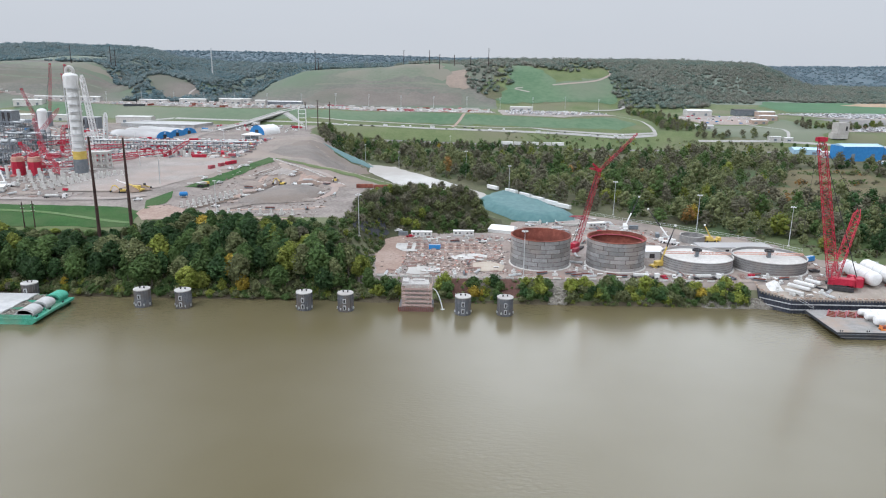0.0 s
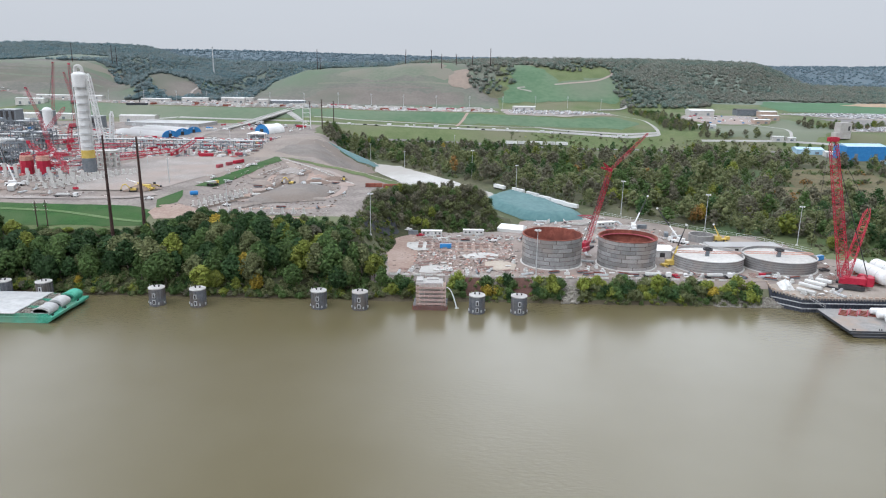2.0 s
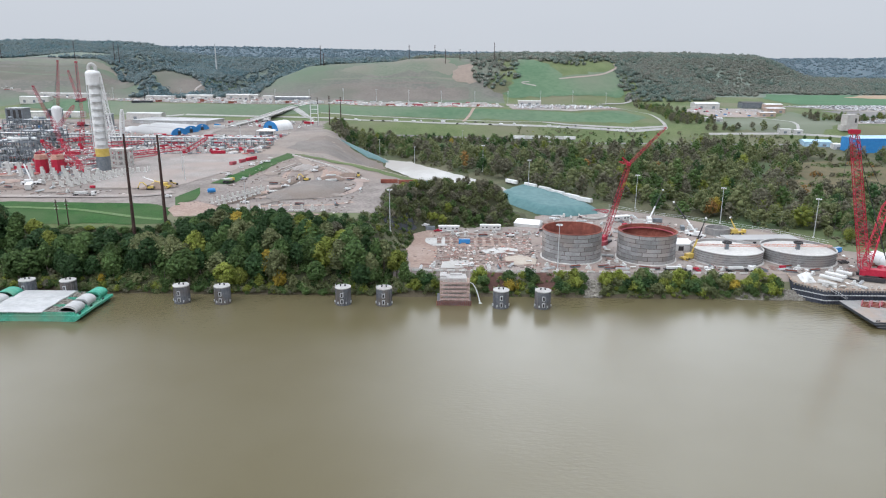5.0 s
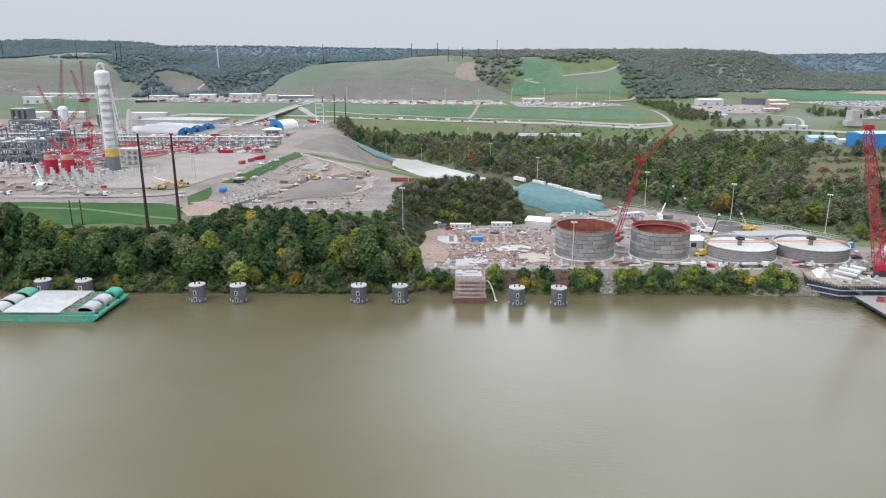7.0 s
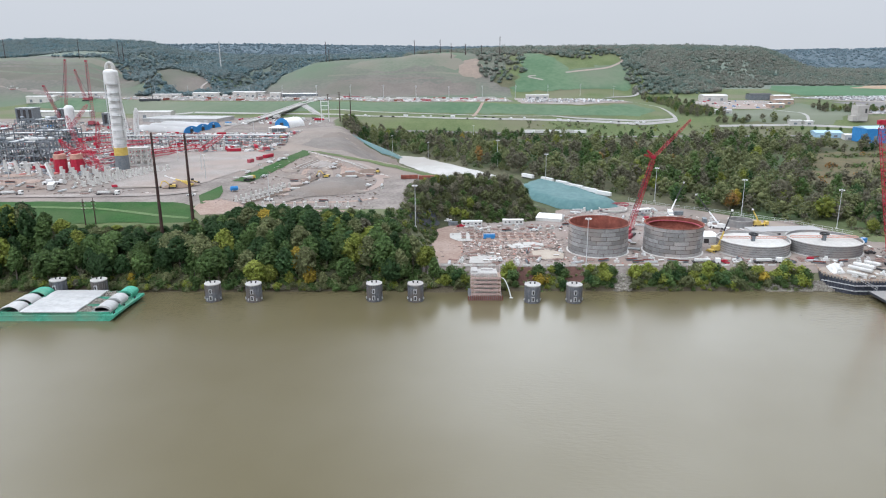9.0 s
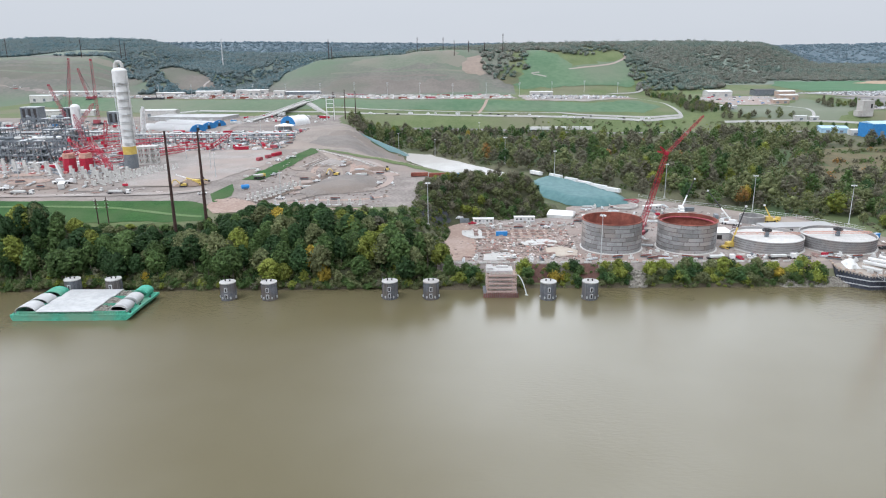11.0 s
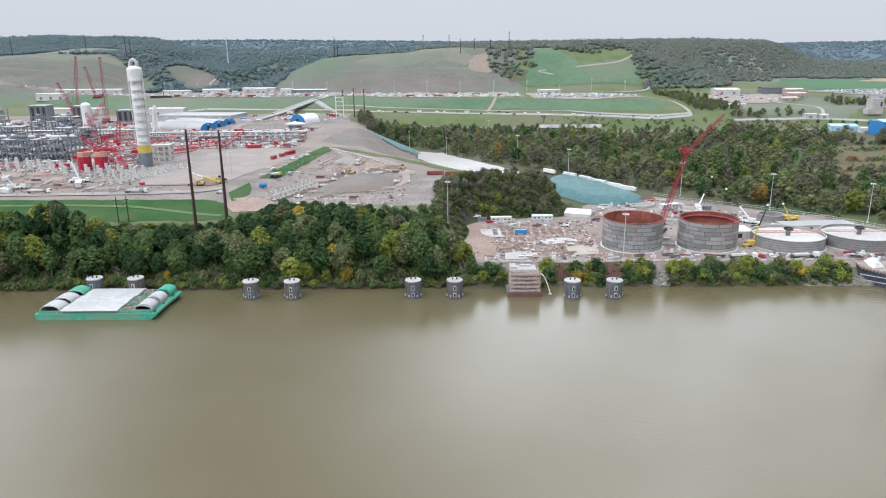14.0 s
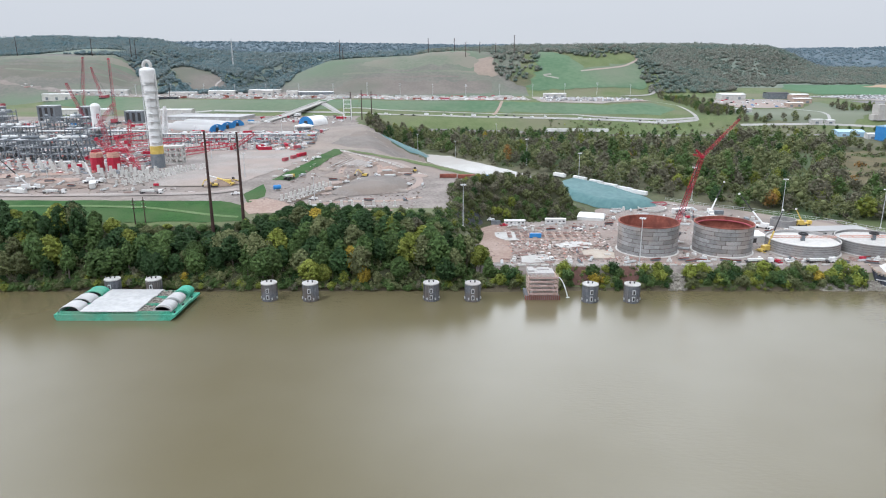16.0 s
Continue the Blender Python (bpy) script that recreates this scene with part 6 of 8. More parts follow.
def round_tank():
    t = holder("fuel_tank", "round blue fuel tank lying on saddles", "tank", "site plant")
    part("shell", Shape().vessel((-1.8, 0, 1.9), (1.8, 0, 1.9), 1.5, 18), BLUE, t)
    part("end_cap", Shape().tube((1.85, 0, 1.9), (2.25, 0, 1.9), 1.2, n=18), WHITE, t, "white painted end")
    for dx in (-1.5, 1.5):
        part("saddle", Shape().box(dx, 0, 0, 0.5, 2.8, 0.9), CONC, t)
    return t


def pedestal():
    return solid("pedestal", Shape().box(0, 0, 0, 2.4, 2.4, 0.5).box(0, 0, 0.5, 1.3, 1.3, 3.0), CONC, "white concrete column pedestal", "pedestal", "concrete pedestals in rows")


def tall_pedestal():
    return solid("pedestal", Shape().box(0, 0, 0, 3.0, 3.0, 0.6).box(0, 0, 0.6, 1.8, 1.8, 5.0), CONC, "tall white concrete column pedestal", "pedestal", "concrete pedestals in rows")


def light_mast():
    t = holder("light_mast", "tall galvanised floodlight mast", "light mast", "floodlight masts")
    part("pole", Shape().cyl(0, 0, 0, 25.5, 0.3, 0.15, 10), GALV, t)
    part("base", Shape().cyl(0, 0, 0, 0.8, 0.8, n=12), CONC, t)
    part("headframe", Shape().ring(0, 0, 25.2, 25.5, 1.3, 1.1, 12), GALV, t)
    for k in range(6):
        a = k * math.pi / 3
        part("floodlight", Shape().box(1.4 * math.cos(a), 1.4 * math.sin(a), 24.9, 0.6, 0.6, 0.6, math.degrees(a)), WHITE, t)
    return t


def light_pole():
    t = holder("light_pole", "slender galvanised yard light pole", "light pole", "yard light poles")
    part("pole", Shape().cyl(0, 0, 0, 17, 0.28, 0.14, 8), GALV, t)
    part("lamp_head", Shape().box(0, 0, 16.8, 2.2, 0.5, 0.35), WHITE, t)
    return t


def jersey():
    s = Shape().add([(-2, -0.3, 0), (2, -0.3, 0), (2, 0.3, 0), (-2, 0.3, 0), (-2, -0.1, 0.9), (2, -0.1, 0.9), (2, 0.1, 0.9), (-2, 0.1, 0.9)], [(4, 5, 6, 7), (0, 1, 5, 4), (1, 2, 6, 5), (2, 3, 7, 6), (3, 0, 4, 7)])
    return solid("barrier", s, CONC, "pale concrete road barrier", "barrier", "concrete road barriers")


MAKE = {
    "pickup": pickup(WHITE, "white"), "pickup_grey": pickup(GALV, "silver"), "pickup_red": pickup(RED, "red"), "pickup_dark": pickup(DARK, "black"),
    "car_white": car(WHITE, "white"), "car_dark": car(DARK, "dark"), "car_blue": car(BLUE, "blue"), "car_grey": car(GALV, "silver"), "car_red": car(RED, "red"),
    "box_red": container(RED, "red"), "box_white": container(OFFWHITE, "off-white"), "box_blue": container(BLUE, "blue"), "box_rust": container(RUST, "rust-brown"), "box_short": container(PINKRED, "short faded red", 6.1), "box_grey": container(STEEL, "grey-blue", 6.1),
    "office": office, "semi": semi, "flatbed": flatbed, "excavator": excavator, "dumper": dumper, "loader": loader, "pipes": pipe_bundle, "boards": board_stack, "crates": crate_stack,
    "rebar": rebar_mat, "beams": steel_stack, "generator": generator, "blue_tank": blue_box, "round_tank": round_tank, "pedestal": pedestal, "tall_pedestal": tall_pedestal, "mast": light_mast, "light": light_pole, "barrier": jersey,
}


def strew(region, count, weights, gap, seed, avoid=()):
    """Loose things strewn over a part of the site."""
    rnd = random.Random(seed)
    for x, y in scatter(region, count, gap, seed):
        if any((x - a) ** 2 + (y - b) ** 2 < r * r for a, b, r in avoid):
            continue
        stamp(pick(rnd, weights), x, y, rnd.choice((0, 90)) + rnd.uniform(-25, 25))


# ---- tank yard ----
TANKS = ((47.5, 382.5, 20.5), (90.3, 381.3, 20.5), (135.3, 381, 22.5), (176, 382, 23), (152.5, 441, 12), (73, 417, 7), (115, 380, 5))
YARD = {"boards": 4, "crates": 3, "pipes": 2, "rebar": 4, "beams": 3, "pickup": 0.8, "generator": 0.3, "loader": 0.2, "pickup_red": 0.15, "barrier": 1}
strew([(-42, 354), (150, 354), (150, 362), (-42, 362)], 40, YARD, 3.4, 41, TANKS)
strew([(-30, 368), (26, 366), (28, 400), (-30, 398)], 20, {"boards": 4, "crates": 2, "pipes": 1, "rebar": 5, "beams": 2, "pickup": 0.4, "loader": 0.2}, 3.6, 42, TANKS)
strew([(-30, 426), (34, 428), (36, 440), (-28, 438)], 26, YARD, 4.2, 43, TANKS)
strew([(66, 352), (74, 352), (74, 410), (64, 410)], 12, YARD, 3.6, 44, TANKS)
strew([(60, 412), (180, 408), (150, 430), (140, 470), (100, 500), (70, 470)], 60, dict(YARD, office=0.5, box_grey=0.6), 4.4, 45, TANKS)
strew([(38, 440), (66, 440), (80, 500), (62, 500), (44, 480)], 24, YARD, 4.5, 46, TANKS)
strew([(108, 354), (200, 354), (206, 366), (112, 364)], 30, YARD, 4.0, 47, TANKS)
strew([(196, 380), (214, 372), (222, 400), (196, 412)], 9, YARD, 4.5, 48, TANKS)
rnd = random.Random(49)
for x, y in scatter([(162, 340), (172, 334), (192, 334), (190, 343), (166, 352)], 14, 3.6, 49):
    if math.hypot(x - 176, y - 345) > 7:
        stamp(pick(rnd, {"crates": 5, "boards": 3, "pipes": 2, "generator": 1}), x, y, rnd.uniform(0, 180), quay_top(y) + 0.02)
for k in range(9):
    stamp("rebar", -29 + k * 5.0, 416 + (k % 2) * 0.8, 90, PAD + 0.5)
    stamp("rebar", -29 + k * 5.0, 409 - (k % 2) * 0.8, 90, PAD + 0.5)
for x, y, rz, kind in ((-35.5, 443.5, 0, "box_grey"), (-23.2, 441.5, 0, "office"), (4.2, 445.5, 0, "office"), (-13.5, 408.5, 0, "blue_tank"), (-30.5, 439, 8, "pickup_red"), (-39, 446, 20, "pickup"), 
                       (88, 356.5, 0, "beams"), (100, 355, 0, "flatbed"), (133, 355.5, 4, "flatbed"), (72, 408, 60, "box_short"), (206, 396, 30, "blue_tank"), (198, 373, 0, "pickup_dark"), (158, 360, 0, "generator")):
    stamp(kind, x, y, rz)
for k in range(30):
    stamp("barrier", -40 + k * 6.2, 350.8, 0)
for x, y in ((35.4, 352.8), (117.2, 514), (210.4, 431.5), (7.4, 656), (42.9, 577), (-58, 398), (165, 470)):
    stamp("mast", x, y)
for x, y, rz in ((30.5, 600, -56), (45.6, 585, -54), (56.2, 570, -55), (64.9, 556, -54), (73.9, 543, -54), (82, 531, -50)):
    stamp("semi", x, y, rz)

tent = thing("fabric_shelter", 31, 460.5, height(31, 460.5), "low white fabric shelter beside the yard", "shelter", rz=-20)
part("roof", Shape().add([(-9, -6, 2.2), (9, -6, 2.2), (9, 6, 2.6), (-9, 6, 2.6), (-8, 0, 4.6), (8, 0, 4.6)], [(0, 1, 5, 4), (1, 2, 5), (2, 3, 4, 5), (3, 0, 4)]), WHITE, tent)
part("wall", Shape().box(0, 0, 0, 17.4, 11.4, 2.3), OFFWHITE, tent)
hall = thing("low_building", 170, 418, PAD, "long low white flat-roofed building by the tanks", "building", rz=4)
part("wall", Shape().box(0, 0, 0, 44, 12, 3.4), OFFWHITE, hall)
part("roof", Shape().box(0, 0, 3.4, 44.6, 12.6, 0.4), FABRIC, hall)
for k in range(7):
    part("window", Shape().box(-18 + k * 6, -6.04, 1.2, 2.2, 0.1, 1.2), DARK, hall)
hall = thing("low_building", 117, 404, PAD, "small white plant building between the tanks", "building")
part("wall", Shape().box(0, 0, 0, 12, 14, 3.8), OFFWHITE, hall)
part("roof", Shape().box(0, 0, 3.8, 12.5, 14.5, 0.35), WHITE, hall)
part("door", Shape().box(-2, -7.04, 0, 3, 0.1, 2.8), DARK, hall)
for x, y, r in ((80, 488, 10), (110, 470, 8)):
    f = thing("tank_foundation", x, y, height(x, y) + 0.3, "pale ring foundation for a tank", "foundation", "ring foundations")
    part("ring_wall", Shape().ring(0, 0, 0, 1.4, r, r - 0.6, 48), CONC, f)
    part("fill", Shape().cyl(0, 0, 0, 0.5, r - 0.6, n=40), GRAVEL, f)


def fence(points, label):
    f = thing("fence", 0, 0, 0, label, "fence")
    for a, b in zip(points, points[1:]):
        n = max(1, int(math.hypot(b[0] - a[0], b[1] - a[1]) / 6))
        for k in range(n):
            x, y = a[0] + (b[0] - a[0]) * k / n, a[1] + (b[1] - a[1]) * k / n
            part("post", Shape().box(x, y, height(x, y), 0.14, 0.14, 2.6), GALV, f)
        za, zb = height(*a), height(*b)
        for dz in (1.2, 2.4):
            part("rail", Shape().beam((a[0], a[1], za + dz), (b[0], b[1], zb + dz), 0.12), GALV, f)


fence([(98, 516), (120, 496), (150, 480), (186, 450), (212, 416)], "galvanised fence at the back of the yard")


def debris(name, regions, count, material, size, seed, label, avoid=TANKS):
    """Countless small offcuts lying about."""
    rnd = random.Random(seed)
    s = Shape()
    for region in regions:
        ax, ay = np.array(region).T
        n = 0
        while n < count:
            x, y = rnd.uniform(ax.min(), ax.max()), rnd.uniform(ay.min(), ay.max())
            n += 1
            if float(inside(region, x, y)) < 0 or any((x - a) ** 2 + (y - b) ** 2 < (r - 1.5) ** 2 for a, b, r in avoid):
                continue
            w = size * rnd.uniform(0.3, 1.0)
            s.box(x, y, height(x, y) + 0.1, w * rnd.uniform(1, 3.2), w, w * rnd.uniform(0.2, 0.8), rnd.uniform(0, 180))
    solid(name, s, material, label, "debris", kind="stuff")


SITE = [[(-44, 353), (215, 353), (206, 400), (150, 450), (100, 505), (60, 500), (34, 450), (-40, 444)], [(-30, 360), (28, 358), (28, 428), (-34, 424)]]
DIGS = [[(-180, 402), (-88, 398), (-82, 450), (-100, 520), (-150, 590), (-172, 560)], [(-420, 422), (-215, 424), (-250, 446), (-300, 480), (-420, 520)], [(-330, 600), (-190, 610), (-190, 725), (-330, 725)]]
debris("pale_debris", SITE, 480, surface("pale_scrap", (0.40, 0.355, 0.33), (0.55, 0.50, 0.47), 0.4, 0.9, island=0.35), 0.85, 81, "pale scraps of board and wrapping strewn about the yard")
debris("earth_debris", SITE, 900, surface("brown_clods", (0.17, 0.125, 0.10), (0.27, 0.21, 0.18), 0.4, 0.95, island=0.3), 0.7, 91, "brown clods and broken boards about the yard")
debris("dark_debris", SITE, 620, surface("dark_scrap", (0.09, 0.08, 0.075), (0.16, 0.14, 0.13), 0.4, 0.9, island=0.4), 0.8, 82, "dark scraps of steel and hose strewn about the yard")
debris("rusty_debris", SITE, 300, surface("rusty_scrap", (0.28, 0.13, 0.10), (0.40, 0.22, 0.18), 0.4, 0.9, island=0.35), 0.8, 83, "rusty pink scraps of steel strewn about the yard")
debris("site_debris_clods", DIGS, 520, bpy.data.materials["brown_clods"], 0.8, 92, "clods and small heaps of earth about the diggings", ())
debris("site_debris_pale", DIGS, 110, bpy.data.materials["pale_scrap"], 0.9, 84, "pale scraps strewn about the diggings", ())
debris("site_debris_dark", DIGS, 200, bpy.data.materials["dark_scrap"], 0.7, 85, "dark scraps and clods strewn about the diggings", ())


# ---- cranes ----
def crawler_crane(x, y, z, tips, label, rz=0.0, size=1.0, tone=None, wide=2.9):
    """A lattice crawler crane; tips: ends of boom and, if any, jib and back mast."""
    tone = tone or RED
    c = thing("crawler_crane", x, y, z, label, "crane", "lattice crawler cranes")
    k = size
    turn = Matrix.Rotation(radians(rz), 4, "Z")

    def at(px, py, pz):
        return turn @ Vector((px, py, pz))

    for s in (-1, 1):
        tr = part("track", Shape().box(0, s * 3.4 * k, 0, 9.5 * k, 1.5 * k, 1.5 * k), DARK, c)
        tr.matrix_basis = turn
    for name, sh, m in (("carbody", Shape().box(0, 0, 0.8 * k, 4.5 * k, 6 * k, 1.0 * k), DARK), ("house", Shape().box(-1.2 * k, 0, 1.8 * k, 8.5 * k, 3.4 * k, 2.6 * k), tone), ("cab", Shape().box(3.6 * k, 2.2 * k, 1.9 * k, 2.2 * k, 1.3 * k, 2.2 * k), tone),
                        ("counterweight", Shape().box(-6.6 * k, 0, 1.7 * k, 2.4 * k, 5.4 * k, 3.6 * k), tone)):
        part(name, sh, m, c).matrix_basis = turn
    foot = at(2.5 * k, 0, 2.4 * k)
    base = Vector((x, y, z))
    ends = [Vector(p) - base for p in tips]
    boom = part("boom", Shape().lattice(foot, ends[0], wide * k, wide * 0.8 * k, max(10, int((ends[0] - foot).length / (2.1 * k))), 0.2 * k), tone, c)
    part("boom_head", Shape().box(ends[0].x, ends[0].y, ends[0].z - 0.8, 2.2 * k, 2.2 * k, 1.8 * k), tone, boom)
    if len(ends) > 1:
        jib = part("jib", Shape().lattice(ends[0] if len(ends) == 2 else foot + Vector((0, 0.5, 0)), ends[1], (1.5 if len(ends) == 2 else 3.2) * k, (1.2 if len(ends) == 2 else 2.6) * k, max(8, int(ends[1].length / (4 * k))), (0.11 if len(ends) == 2 else 0.22) * k), tone, c)
        part("pendant", Shape().beam(ends[0], ends[1], 0.14 * k), DARK, jib)
    part("backstay", Shape().beam(ends[0], at(-6 * k, 0.8 * k, 4.5 * k), 0.16 * k), DARK, c)
    part("backstay", Shape().beam(ends[0], at(-6 * k, -0.8 * k, 4.5 * k), 0.16 * k), DARK, c)
    return c


big = crawler_crane(197.8, 346.5, quay_top(346.5), ((180.0, 351, 84.4), (221, 380, 44), (0, 0, 0)), "huge red lattice crawler crane on the quay", 160, 1.25, wide=3.5)
part("boom_yoke", Shape().box(180.0 - 197.8, 4.5, 83.6 - 8.9, 5.2, 2.0, 2.0), RED, big)
for dx, dy in ((7.5, 2), (11.5, 3.2), (9.5, 6.5)):
    part("ballast_block", Shape().box(dx, dy, 0.2, 3.2, 3.6, 4.2, 20).box(dx, dy, 4.4, 2.8, 3.2, 0.8, 20), RED, big)
part("hook_line", Shape().beam((180 - 197.8 - 1.5, 4.5, 83.6 - 8.9), (180 - 197.8 - 2.5, 4.5, 24), 0.12), DARK, big)
part("outrigger_mat", Shape().box(-10.5, -1.5, 0, 1.6, 8.5, 0.7, 30), DARK, big)
luffer = crawler_crane(73.0, 416, PAD, ((82.3, 405, 59.9), (103.9, 410, 81.2)), "red lattice crane with a luffing jib between the tanks", 60, 0.95, wide=2.6)
part("rope_frame", Shape().lattice((9.3, -11, 50.3), (5.0, -12, 54.5), 1.2, 0.7, 5, 0.2).lattice((9.3, -11, 50.3), (3.4, -12, 51.8), 1.2, 0.7, 5, 0.2), RED, luffer)
lying = thing("lattice_section", 83, 497, height(83, 497) + 0.3, "red lattice boom section lying on the ground", "crane part", "crane boom sections")
part("lattice", Shape().lattice((-11, 0, 1.3), (11, 2, 1.3), 2.4, 2.4, 9, 0.35), PINKRED, lying)


def mobile_crane(x, y, reach, tip, colour, dark, label, rz=0.0):
    """A wheeled crane with a telescopic boom."""
    z = height(x, y) + 0.25
    c = thing("mobile_crane", x, y, z, label, "crane", "telescopic mobile cranes")
    turn = pose(0, 0, 0, 0, 0, rz)
    part("carrier", Shape().box(0, 0, 0.8, 13, 2.9, 1.0), colour, c).matrix_basis = turn
    part("cab", Shape().box(5.6, 0, 1.6, 2.2, 2.7, 1.5), colour, c).matrix_basis = turn
    part("turntable", Shape().box(-1.5, 0, 1.8, 4.6, 2.8, 1.7), colour, c).matrix_basis = turn
    for px in (-4.6, -2.8, 2.6, 4.4):
        for s in (-1, 1):
            part("wheel", Shape().tube((px, s * 1.15, 0.65), (px, s * 1.55, 0.65), 0.65, n=12), DARK, c).matrix_basis = turn
    for px in (-5.4, 3.4):
        part("outrigger", Shape().box(px, 0, 0.3, 0.5, 7.0, 0.35), colour, c).matrix_basis = turn
    a, b = Vector((0, 0, 3.0)), Vector(tip) - Vector((x, y, z))
    part("boom", Shape().tube(a, a.lerp(b, 0.42), 0.55, 0.5, 6), colour, c)
    part("boom_extension", Shape().tube(a.lerp(b, 0.40), a.lerp(b, 0.72), 0.42, 0.4, 6).tube(a.lerp(b, 0.7), b, 0.32, 0.26, 6), dark, c, "dark telescoped boom")
    part("boom_head", Shape().box(b.x, b.y, b.z - 0.4, 1.0, 1.0, 1.0), WHITE, c)
    return c


mobile_crane(115, 379, 0, (121.5, 380, 33.2), YELLOW, DARK, "yellow mobile crane with dark raised boom", 25)
mobile_crane(135.5, 433, 0, (124, 446, 29.5), WHITE, DARK, "white mobile crane with long dark boom", 140)
mobile_crane(116.5, 472, 0, (126, 478, 31.8), WHITE, DARK, "white mobile crane with steep dark boom", 80)
mobile_crane(164, 440, 0, (159.8, 441, 20.5), YELLOW, YELLOW, "small yellow mobile crane with short boom", 10)
mobile_crane(-308.5, 461.4, 0, (-320, 467, 63.5), WHITE, DARK, "white mobile crane with black telescoped boom", 10)
mobile_crane(-340, 440, 0, (-352, 433, 56), WHITE, DARK, "pale mobile crane beside the foundations", 20)
mobile_crane(-216, 454, 0, (-229, 457, 41.0), YELLOW, WHITE, "yellow crane truck with lowered white boom", 170)

# ---- power poles ----
for x, y, z1 in ((-195.5, 364.5, 79.6), (-180.2, 370.5, 78.6)):
    p = thing("power_pole", x, y, height(x, y) - 0.3, "tall dark weathering-steel power pole by the trees", "power pole", "tall steel power poles")
    h = z1 - height(x, y)
    part("shaft", Shape().cyl(0, 0, 0, h, 1.0, 0.5, 12), POLE, p)
    part("cap", Shape().cyl(0, 0, h, h + 0.3, 0.62, n=10), POLE, p)
    for k in range(4):
        part("step_bracket", Shape().box(0, -0.8 + 0.05 * k, h * (0.35 + 0.15 * k), 0.9, 0.4, 0.25), DARK, p)
for x, y in ((-241.4, 372.2), (-236.0, 373.0)):
    p = thing("utility_pole", x, y, height(x, y) - 0.3, "dark timber utility pole with short crossarms", "utility pole", "timber utility poles")
    part("shaft", Shape().cyl(0, 0, 0, 15.0, 0.34, 0.2, 8), POLE, p)
    for z in (9, 11, 13):
        part("crossarm", Shape().box(0, 0, z, 2.2, 0.25, 0.3), POLE, p)
    for z in (9.3, 11.3, 13.3):
        part("insulator", Shape().cyl(-0.95, 0, z, z + 0.5, 0.12, n=6), GALV, p)
        part("insulator", Shape().cyl(0.95, 0, z, z + 0.5, 0.12, n=6), GALV, p)


def far_pole(x, y, h, label, r=0.55, tone=None):
    p = thing("transmission_pole", x, y, height(x, y) - 0.5, label, "power pole", "transmission poles across the hills")
    part("shaft", Shape().cyl(0, 0, 0, h, r, r * 0.55, 8), tone or POLE, p)
    for z in (h * 0.8, h * 0.9, h - 0.6):
        part("crossarm", Shape().box(0, 0, z, 3.0, 0.3, 0.35), tone or POLE, p)


for x, y, h in ((-184, 841, 33), (-173.3, 860, 36), (-165.5, 898, 33), (-36.3, 1290, 26), (-56.5, 1331, 24), (-105, 1345, 26), (52.5, 1313, 34), (-268, 1325, 36), (-262, 1322, 22), (-10, 1318, 20), (20, 1330, 18), (-740, 1350, 34), (-688, 1400, 40), (-679, 1400, 40), (-900, 1380, 36)):
    far_pole(x, y, h, "dark steel transmission pole on the hill", 0.75)
far_pole(-505, 1450, 60, "pale grey transmission tower at the hill's foot", 1.6, GALV)
for k in range(16):
    x = -560 + k * 52
    far_pole(x, 1112 + 12 * math.sin(k), 19, "slender grey street lamp along the bench", 0.3, GALV)
gantry = thing("sign_gantry", -188, 840, height(-188, 840), "white ladder-like steel gantry beside the road", "gantry")
for dx in (-4.4, 4.4):
    part("post", Shape().box(dx, 0, 0, 0.9, 0.9, 25), WHITE, gantry)
for k in range(5):
    part("rung", Shape().box(0, 0, 4 + k * 4.9, 8.8, 0.6, 0.6), WHITE, gantry)


# ---- process plant ----
col = thing("column_vessel", -288, 522, 35.2, "giant white distillation column with yellow band and grey skirt", "column")
part("skirt", Shape().cyl(0, 0, 0, 11.4, 5.0, n=32), STEEL, col, "grey skirt at the foot")
part("band", Shape().cyl(0, 0, 11.4, 17.4, 4.85, n=32), YELLOW, col, "yellow painted band")
part("shell", Shape().cyl(0, 0, 17.4, 64.0, 4.6, 4.25, 32), WHITE, col, "white insulated shell")
part("top_section", Shape().cyl(-0.2, 0, 64.0, 72.5, 5.0, 5.3, 32).dome(-0.2, 0, 72.5, 5.3, 2.6, 32), WHITE, col)
for z in (20, 25, 30, 35.5, 41, 46.5, 52, 57.5, 63.5):
    part("platform", Shape().ring(0, 0, z, z + 0.3, 5.6, 4.3, 28, 250, 420), GALV, col)
    part("guard_rail", Shape().ring(0, 0, z + 1.1, z + 1.22, 5.6, 5.5, 28, 250, 420), GALV, col)
    part("insulation_ring", Shape().ring(0, 0, z - 1.6, z - 1.3, 4.72, 4.2, 32), GALV, col)
bend = [(-2.9, 0, 73)] + [(-0.3 - 2.6 * math.cos(math.pi * k / 8), 0, 76.0 + 3.2 * math.sin(math.pi * k / 8)) for k in range(9)] + [(2.3, 0, 74.4)]
part("overhead_pipe", Shape().sweep(bend, 1.25), OFFWHITE, col)
part("downcomer", Shape().tube((5.6, -1.2, 70), (5.3, -1.2, 20), 0.55, n=10), OFFWHITE, col)
part("ladder", Shape().box(-5.2, -1.5, 17, 0.5, 0.6, 52), GALV, col)

